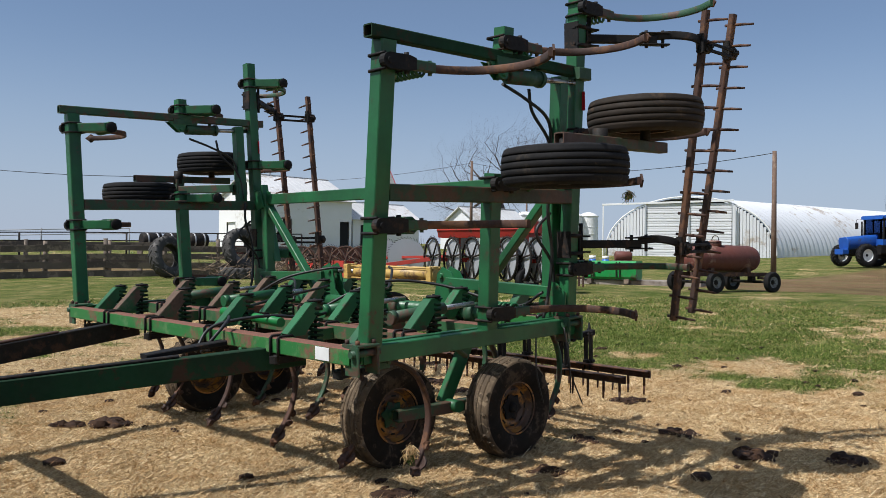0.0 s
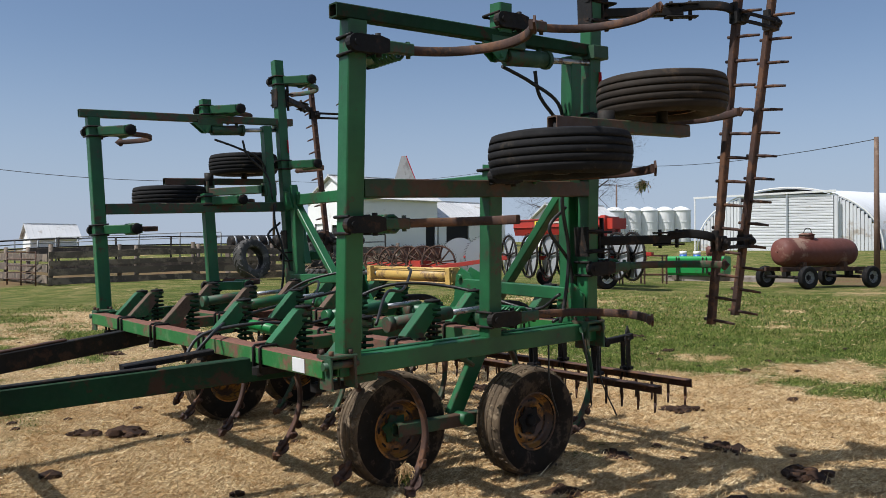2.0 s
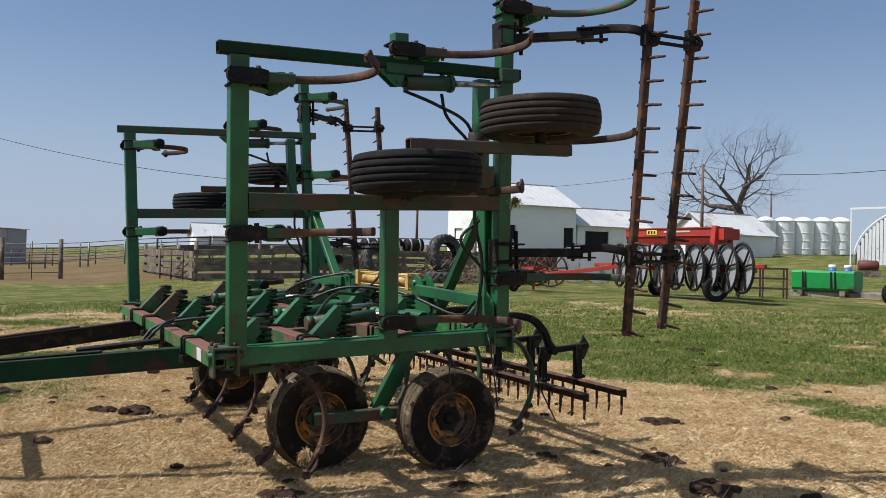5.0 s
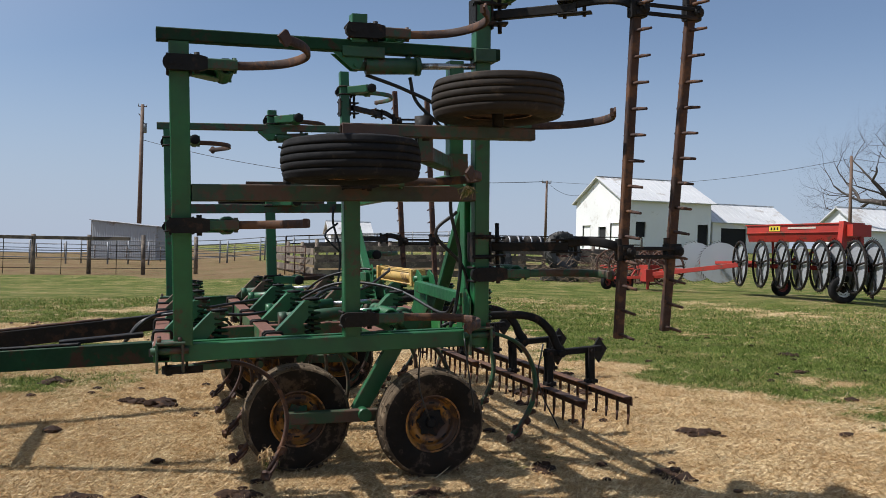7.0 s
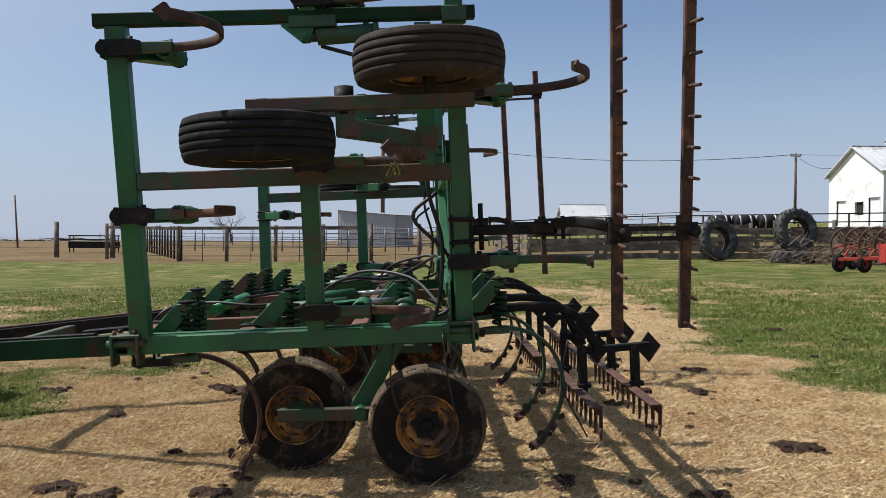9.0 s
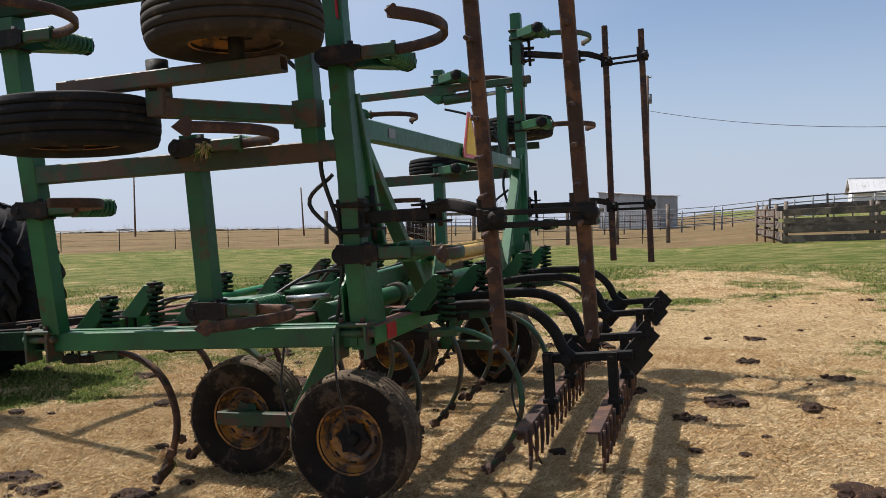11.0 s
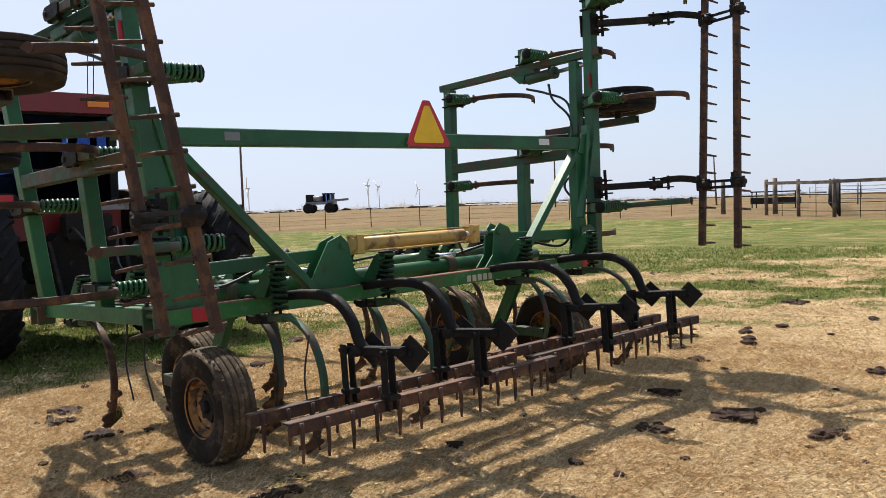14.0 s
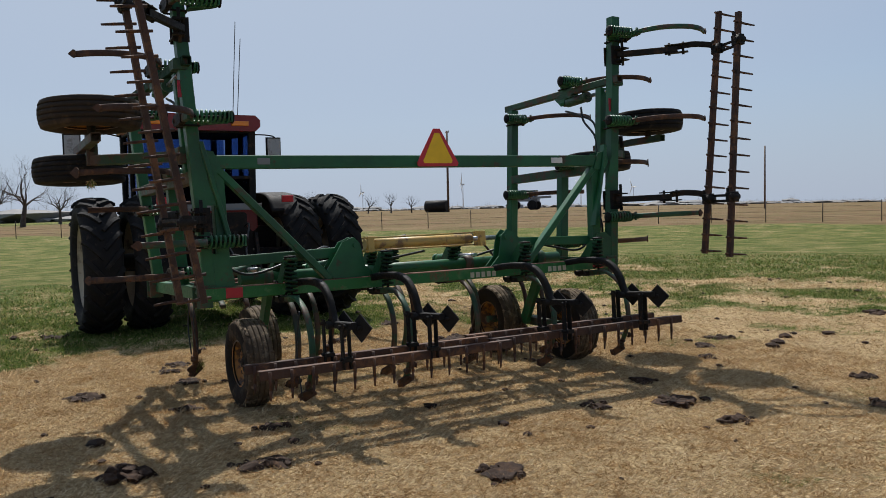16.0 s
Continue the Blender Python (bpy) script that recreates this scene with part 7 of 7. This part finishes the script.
# ---- brush heap and rusty frames by the yard ----
rnd = random.Random(15)
bm = B()
for k in range(900):
    p = Vector((19.2 + rnd.gauss(0, 1.9), 32.6 + rnd.gauss(0, 1.4), 0))
    p.z = ground_z(p.x, p.y) + abs(rnd.gauss(0.35, 0.4))
    d = Vector((rnd.gauss(0, 1), rnd.gauss(0, 1), rnd.gauss(0.2, 0.6))).normalized() * rnd.uniform(0.4, 1.2)
    rod(bm, p - d * 0.5, p + d * 0.5, 0.018, 3, 0.006, caps=False)
tagged(part("brush_heap", bm, worn("dead_twigs", (0.24, 0.17, 0.11), (0.17, 0.12, 0.08), (0.3, 0.22, 0.15), 0.3, 0.95, 2), None), "tangled heap of dead brush and twigs by the fence", "brush", kind="stuff")
wagon = empty("rusty_wagon", pose(23.5, 36.6, ground_z(23.5, 36.6), 0, 0, -8), "rust-brown flat steel wagon side behind the brush", "wagon")
part("side_panel", box(B(), (-5, -0.1, 0.7), (5.5, 0.1, 1.55)), TANKRUST, wagon)
for x in (-4, 0, 4.5):
    part("stake", bar(B(), (x, -0.15, 0), (x, -0.15, 1.7), 0.1, 0.1, up=(0, 1, 0)), DARK, wagon)


# ---- tanks and a loader bucket ----
def tank_trailer():
    x, y = 22.8, 10.5
    s = empty("tank_trailer", pose(x, y, ground_z(x, y), 0, 0, -14), "rusty red cylindrical tank on a four-wheel trailer", "trailer")
    bm = B()
    prof = [(0.02, -1.62), (0.29, -1.60), (0.42, -1.50), (0.47, -1.32), (0.47, 1.32), (0.42, 1.50), (0.29, 1.60), (0.02, 1.62)]
    lathe(bm, prof, 32, Matrix.Translation((0, 0, 1.17)) @ pose(0, 0, 0, 0, 90, 0))
    part("tank", bm, TANKRUST, s)
    bm = B()
    rod(bm, (-0.35, 0, 1.6), (-0.35, 0, 1.74), 0.24, 18)
    rod(bm, (-0.35, 0, 1.74), (-0.35, 0, 1.80), 0.28, 18, 0.16)
    part("hatch", bm, TANKRUST, s)
    part("hatch_ring", sweep(B(), spline([(-0.5, 0, 1.76), (-0.4, 0, 1.94), (-0.2, 0, 1.94), (-0.1, 0, 1.74)], 4), 0.03, 0.03, (0, 1, 0), 6, True), DARK, s)
    for dy in (-0.35, 0.35):
        part("chassis_rail", bar(B(), (-1.8, dy, 0.62), (1.9, dy, 0.62), 0.09, 0.14), RUSTY, s)
    for dx in (-0.9, 0.9):
        part("saddle", bar(B(), (dx, -0.45, 0.76), (dx, 0.45, 0.76), 0.16, 0.16), RUSTY, s)
    for dx in (-1.25, 1.55):
        part("axle", rod(B(), (dx, -0.9, 0.36), (dx, 0.9, 0.36), 0.05, 8), DARK, s)
        part("axle_post", bar(B(), (dx, 0, 0.36), (dx, 0, 0.60), 0.2, 0.2, up=(0, 1, 0)), DARK, s)
        for dy in (-0.9, 0.9):
            tyre_parts("wheel", s, Matrix.Translation((dx, dy, 0.36)) @ pose(0, 0, 0, 90 if dy < 0 else -90, 0, 0), 0.37, 0.2, 0.19, RUBBER, GREY)
    part("drawbar", bar(B(), (1.9, 0, 0.5), (3.0, 0, 0.4), 0.09, 0.09), RUSTY, s)


tank_trailer()
# this green box form stands for a loader bucket with dark slots
s = empty("loader_bucket", pose(24.7, 16.45, ground_z(24.7, 16.45) + 0.1, 0, 0, -75), "bright green loader bucket with black slot bars on timbers", "tank")
bm = B()
plate(bm, [(-0.38, 0.22), (-0.3, 0.12), (0.3, 0.12), (0.40, 0.25), (0.42, 0.80), (0.34, 0.88), (-0.34, 0.88), (-0.42, 0.80)], 2.35, Matrix(((0, 0, 1, 0), (1, 0, 0, 0), (0, 1, 0, 0), (0, 0, 0, 1))))
part("bucket_body", bm, BUCKETGREEN, s)
for x in (-0.72, -0.62, 0.35, 0.5):
    part("slot_bar", bar(B(), (x, -0.435, 0.2), (x, -0.435, 0.84), 0.05, 0.02, up=(0, 1, 0)), DARK, s)
for x in (-0.8, 0.8):
    part("skid", box(B(), (x - 0.1, -0.5, -0.05), (x + 0.1, 0.5, 0.13)), WOOD, s)
s = empty("concrete_slab", pose(25.6, 15.6, ground_z(25.6, 15.6) - 0.1, 0, 0, -72), "low pale concrete feed slab in the yard", "slab")
part("slab", bar(B(), (-2.4, 0, 0.12), (2.6, 0, 0.12), 1.6, 0.34, bev=0.03), CONCRETE, s)
s = empty("rust_tank", pose(46.9, 31.1, ground_z(46.9, 31.1), 0, 0, -45), "small rust-brown tank lying before the barn", "tank")
bm = B()
disc(bm, [(0.28, -0.6), (0.36, -0.52), (0.36, 0.52), (0.28, 0.6)], 20, Matrix.Translation((0, 0, 0.7)) @ pose(0, 0, 0, 0, 90, 0))
part("tank", bm, TANKRUST, s)
part("cradle", box(B(), (-0.7, -0.45, -0.1), (0.7, 0.45, 0.4)), WOOD, s)
for k, (x, y) in enumerate(((47.3, 34.1), (47.7, 33.2))):
    s = empty("plastic_drum", pose(x, y, ground_z(x, y)), "blue and white plastic drum in the yard", "drum", "drums in the yard")
    part("drum", rod(B(), (0, 0, 0), (0, 0, 0.36), 0.26, 16), TRIMBLUE, s)
    part("lid", rod(B(), (0, 0, 0.36), (0, 0, 0.62), 0.25, 16), WHITE, s)
s = empty("hay_feeder", pose(21.0, 16.2, ground_z(21.0, 16.2), 0, 0, -40), "small rusty steel rack standing on the grass", "rack")
for x in (-0.8, 0, 0.8):
    for y in (-0.35, 0.35):
        part("upright", bar(B(), (x, y, 0), (x, y, 1.05), 0.06, 0.06, up=(0, 1, 0)), RUSTY, s)
for z in (0.35, 0.7, 1.05):
    for y in (-0.35, 0.35):
        part("rail", bar(B(), (-0.85, y, z), (0.85, y, z), 0.05, 0.06), RUSTY, s)


# ---- far field things ----
s = empty("field_sprayer", pose(-120, 86.3, ground_z(-120, 86.3), 0, 0, 38), "grey-green high-wheel sprayer far across the field", "sprayer")
part("body", box(B(), (-2.7, -0.8, 1.5), (2.6, 0.8, 2.0)), GREY, s)
part("engine_hood", box(B(), (-2.6, -0.8, 2.0), (-1.5, 0.8, 3.3)), DARK, s)
part("cab", box(B(), (0.5, -0.8, 2.0), (2.2, 0.8, 3.3)), GLASS, s)
part("cab_roof", box(B(), (0.4, -0.9, 3.3), (2.3, 0.9, 3.5)), GREEN_OLD, s)
for x in (0.55, 1.3, 2.15):
    part("cab_post", box(B(), (x - 0.06, -0.84, 2.0), (x + 0.06, 0.84, 3.3)), DARK, s)
part("boom", bar(B(), (1.5, -0.9, 2.1), (5.2, -0.9, 2.3), 0.25, 0.40), GREY, s)
part("spray_tank", rod(B(), (-1.4, 0, 2.45), (0.4, 0, 2.45), 0.62, 16), GREY, s)
for x in (-2.1, 1.8):
    for y in (-1.3, 1.3):
        part("wheel", rod(B(), (x, y - 0.2, 0.85), (x, y + 0.2, 0.85), 0.88, 20), RUBBER, s)
        part("leg", bar(B(), (x, y * 0.9, 0.85), (x, y * 0.6, 1.9), 0.2, 0.2, up=(1, 0, 0)), GREY, s)
s = empty("water_tank", pose(-111.5, 63.4, ground_z(-111.5, 63.4), 0, 0, 40), "grey cylindrical tank lying at the field edge", "tank")
bm = B()
disc(bm, [(0.8, -1.8), (0.95, -1.7), (0.95, 1.7), (0.8, 1.8)], 20, Matrix.Translation((0, 0, 0.95)) @ pose(0, 0, 0, 0, 90, 0))
part("tank", bm, DARK, s)
part("stand", box(B(), (-0.9, -0.4, -0.1), (0.9, 0.4, 0.45)), DARK, s)


def turbine(x, y, hh, seed):
    t = empty("wind_turbine", pose(x, y, ground_z(x, y), 0, 0, -118 + seed * 5), "white wind turbine on the hazy skyline", "wind turbine", "wind turbines on the skyline")
    part("tower", rod(B(), (0, 0, 0), (0, 0, hh), hh * 0.022, 10, hh * 0.014), WHITE, t)
    part("nacelle", bar(B(), (-3, 0, hh), (3, 0, hh), 3, 3), WHITE, t)
    for k in range(3):
        a = radians(seed * 23 + 120 * k)
        part("blade", rod(B(), (3.4, 0, hh), (3.4, math.sin(a) * hh * 0.5, hh + math.cos(a) * hh * 0.5), 1.2, 5, 0.3), WHITE, t)


for k, (a, d, hh) in enumerate(((-59.26, 1700, 20), (-51.4, 1750, 19), (-50.7, 1900, 18), (-48.0, 1900, 15), (-66, 1800, 15))):
    turbine(math.sin(radians(a)) * d, math.cos(radians(a)) * d, hh * d / 1000 * 1.4, k + 1)


# ---- dung and litter ----
def cow_pat(x, y, r, seed):
    rnd = random.Random(seed)
    bm = B()
    sx, rot = rnd.uniform(0.65, 1.0), rnd.uniform(0, 3.1)
    c = Vector((x, y, ground_z(x, y) + 0.006))
    prof = [(1.0, -0.03), (0.93, 0.07), (0.80, 0.15), (0.62, 0.20), (0.42, 0.20), (0.22, 0.19), (0.02, 0.17)]
    rings = lathe(bm, [(a * r, h * r) for a, h in prof], 22)
    off = Vector((seed * 3.7, seed * 1.3, 0))
    turn = Matrix.Rotation(rot, 3, "Z")
    for ring in rings:
        for v in ring:
            q = v.co / r
            k = 1 + 0.75 * noise.noise(q * 1.3 + off) + 0.35 * noise.noise(q * 3.5 + off)
            up = 0.75 + 1.5 * noise.noise(q * 2.6 - off) + 0.8 * noise.noise(q * 6 + off)
            v.co = c + turn @ Vector((v.co.x * k * sx, v.co.y * k, max(-0.02, v.co.z * max(0.12, up) * 0.8)))
    # broken lumps round it
    for k in range(9):
        a, d, q0 = rnd.uniform(0, 6.28), rnd.uniform(0.2, 1.15) * r, r * rnd.uniform(0.12, 0.30)
        px, py = x + math.cos(a) * d, y + math.sin(a) * d
        for v in bmesh.ops.create_icosphere(bm, subdivisions=2, radius=q0)["verts"]:
            q = v.co.copy()
            v.co = Vector((px, py, ground_z(px, py) + q0 * 0.4)) + Vector((q.x * 1.3, q.y, q.z * 0.7)) * (1 + 0.6 * noise.noise(q / q0 * 1.4 + off + Vector((k, 0, 0))))
    ob = part("cow_pat", bm, DUNG, None)
    tagged(ob, "dark dried cow pat lying on mown grass", "cow pat", "cow pats")


PATS = ((-1.86, 3.1, 0.19), (-0.14, -0.53, 0.13), (1.75, -0.44, 0.15), (1.47, -1.26, 0.2), (1.8, -1.85, 0.17), (-3.0, 4.7, 0.16), (-3.77, 3.18, 0.15), (-2.35, -0.12, 0.15),
        (2.75, 2.96, 0.14), (-2.03, -0.3, 0.14), (-1.36, -0.22, 0.13), (1.28, 3.38, 0.12), (2.08, 3.04, 0.16), (2.5, 6.8, 0.12), (-0.2, 9.1, 0.16), (0.86, -0.08, 0.13),
        (-1.2, -1.22, 0.15), (1.8, 2.36, 0.12), (2.79, 0.81, 0.15), (2.35, 5.11, 0.11), (0.81, 4.7, 0.11), (-5.7, -1.1, 0.16), (0.0, 5.75, 0.14), (5.6, 8.0, 0.14),
        (6.5, 3.8, 0.11), (7.6, 5.4, 0.14), (-2.13, 3.32, 0.14), (3.1, 4.25, 0.13), (0.31, 5.22, 0.12))
for k, (x, y, r) in enumerate(PATS):
    cow_pat(x, y, r, 40 + k)


rnd = random.Random(77)
bm = B()
for k in range(300):
    x, y = rnd.uniform(-6, 9), rnd.uniform(-4.5, 12)
    r = rnd.uniform(0.012, 0.045) * (1.6 if rnd.random() < 0.1 else 1)
    c = Vector((x, y, float(ground_np(np.array([x]), np.array([y]))[0]) + r * 0.2))
    for v in bmesh.ops.create_icosphere(bm, subdivisions=1, radius=r)["verts"]:
        q = v.co.copy()
        v.co = c + Vector((q.x * 1.4, q.y * 1.1, q.z * 0.6)) * (1 + 0.5 * noise.noise(q * 60 + c * 9))
tagged(part("dung_crumbs", bm, DUNG, None), "small dark crumbs of dung scattered over stubble", "dung", kind="stuff")


def blades(name, label, n, area, lo, hi, width, lie, mat_, seed, keep):
    """Many single blades: n tries in area, kept where keep(x, y) is larger than a random number."""
    g = np.random.default_rng(seed)
    x = g.uniform(area[0], area[1], n)
    y = g.uniform(area[2], area[3], n)
    k = keep(x, y) > g.uniform(0, 1, n)
    x, y = x[k], y[k]
    n = len(x)
    z = ground_np(x, y)
    ln = g.uniform(lo, hi, n)
    a = g.uniform(0, 2 * np.pi, n)
    el = np.clip(g.normal(lie, 0.35, n), 0.03, 1.5)
    dx, dy, dz = np.cos(a) * np.cos(el) * ln, np.sin(a) * np.cos(el) * ln, np.sin(el) * ln
    b = a + g.uniform(1.0, 2.1, n)
    w = width * g.uniform(0.6, 1.4, n)
    wx, wy = np.cos(b) * w, np.sin(b) * w
    co = np.empty((n, 3, 3))
    co[:, 0] = np.stack([x - wx, y - wy, z - 0.003], -1)
    co[:, 1] = np.stack([x + wx, y + wy, z + w], -1)
    co[:, 2] = np.stack([x + dx, y + dy, z + dz], -1)
    me = bpy.data.meshes.new(name)
    me.vertices.add(3 * n)
    me.vertices.foreach_set("co", co.ravel())
    me.loops.add(3 * n)
    me.loops.foreach_set("vertex_index", np.arange(3 * n, dtype=np.int32))
    me.polygons.add(n)
    me.polygons.foreach_set("loop_start", np.arange(0, 3 * n, 3, dtype=np.int32))
    me.polygons.foreach_set("loop_total", np.full(n, 3, dtype=np.int32))
    me.update(calc_edges=True)
    me.materials.append(mat_)
    tagged(new(name, me), label, "grass", kind="stuff")


def straw_keep(x, y):
    return np.clip((dryness(x, y) - 0.25) * 1.8, 0.05, 1) * np.clip(0.25 + 0.8 * layered(x, y, 0.5, 31) + 0.8 * (layered(x, y, 0.10, 33) - 0.5), 0.08, 1)


def green_keep(x, y):
    return np.clip((0.62 - dryness(x, y)) * 2.2, 0.0, 1) * np.clip(layered(x, y, 0.45, 37) * 2.6 - 0.6, 0.05, 1)


blades("dry_grass", "short dry straw and mown stubble on the ground", 1000000, (-5.5, 6.5, -4.6, 6.0), 0.02, 0.06, 0.0019, 0.35, STRAW, 3, straw_keep)
blades("dry_grass", "paler loose straw lying further from the machine", 360000, (-9, 11, -6, 14), 0.03, 0.085, 0.0028, 0.35, STRAW, 13, lambda x, y: straw_keep(x, y) * (1 - 0.8 * ((np.abs(x - 0.5) < 6) & (np.abs(y - 0.7) < 5.3))))
blades("loose_stems", "long pale straw stems lying loose on stubble", 16000, (-5.5, 6.5, -4.6, 6.0), 0.07, 0.16, 0.0019, 0.12, STRAW, 19, straw_keep)


def edge_fade(x, y, far):
    return 1 - step_np(np.hypot(x - 1.5, y - 4), far - 6, far)


blades("green_grass", "coarser pasture grass further out from the machine", 700000, (-16, 20, -8, 24), 0.035, 0.10, 0.0065, 0.8, BLADE, 6, lambda x, y: green_keep(x, y) * edge_fade(x, y, 19) * 0.8 * (1 - edge_fade(x, y, 11)))
blades("dry_grass", "straw litter among the grass further out", 420000, (-16, 20, -8, 24), 0.04, 0.11, 0.005, 0.35, STRAW, 7, lambda x, y: np.clip(straw_keep(x, y) * 1.0 + 0.12, 0, 1) * edge_fade(x, y, 19) * (1 - edge_fade(x, y, 11)))
blades("green_grass", "short green pasture grass with dry patches", 800000, (-9, 11, -6, 14), 0.025, 0.075, 0.0036, 0.8, BLADE, 4, lambda x, y: green_keep(x, y) * edge_fade(x, y, 13))
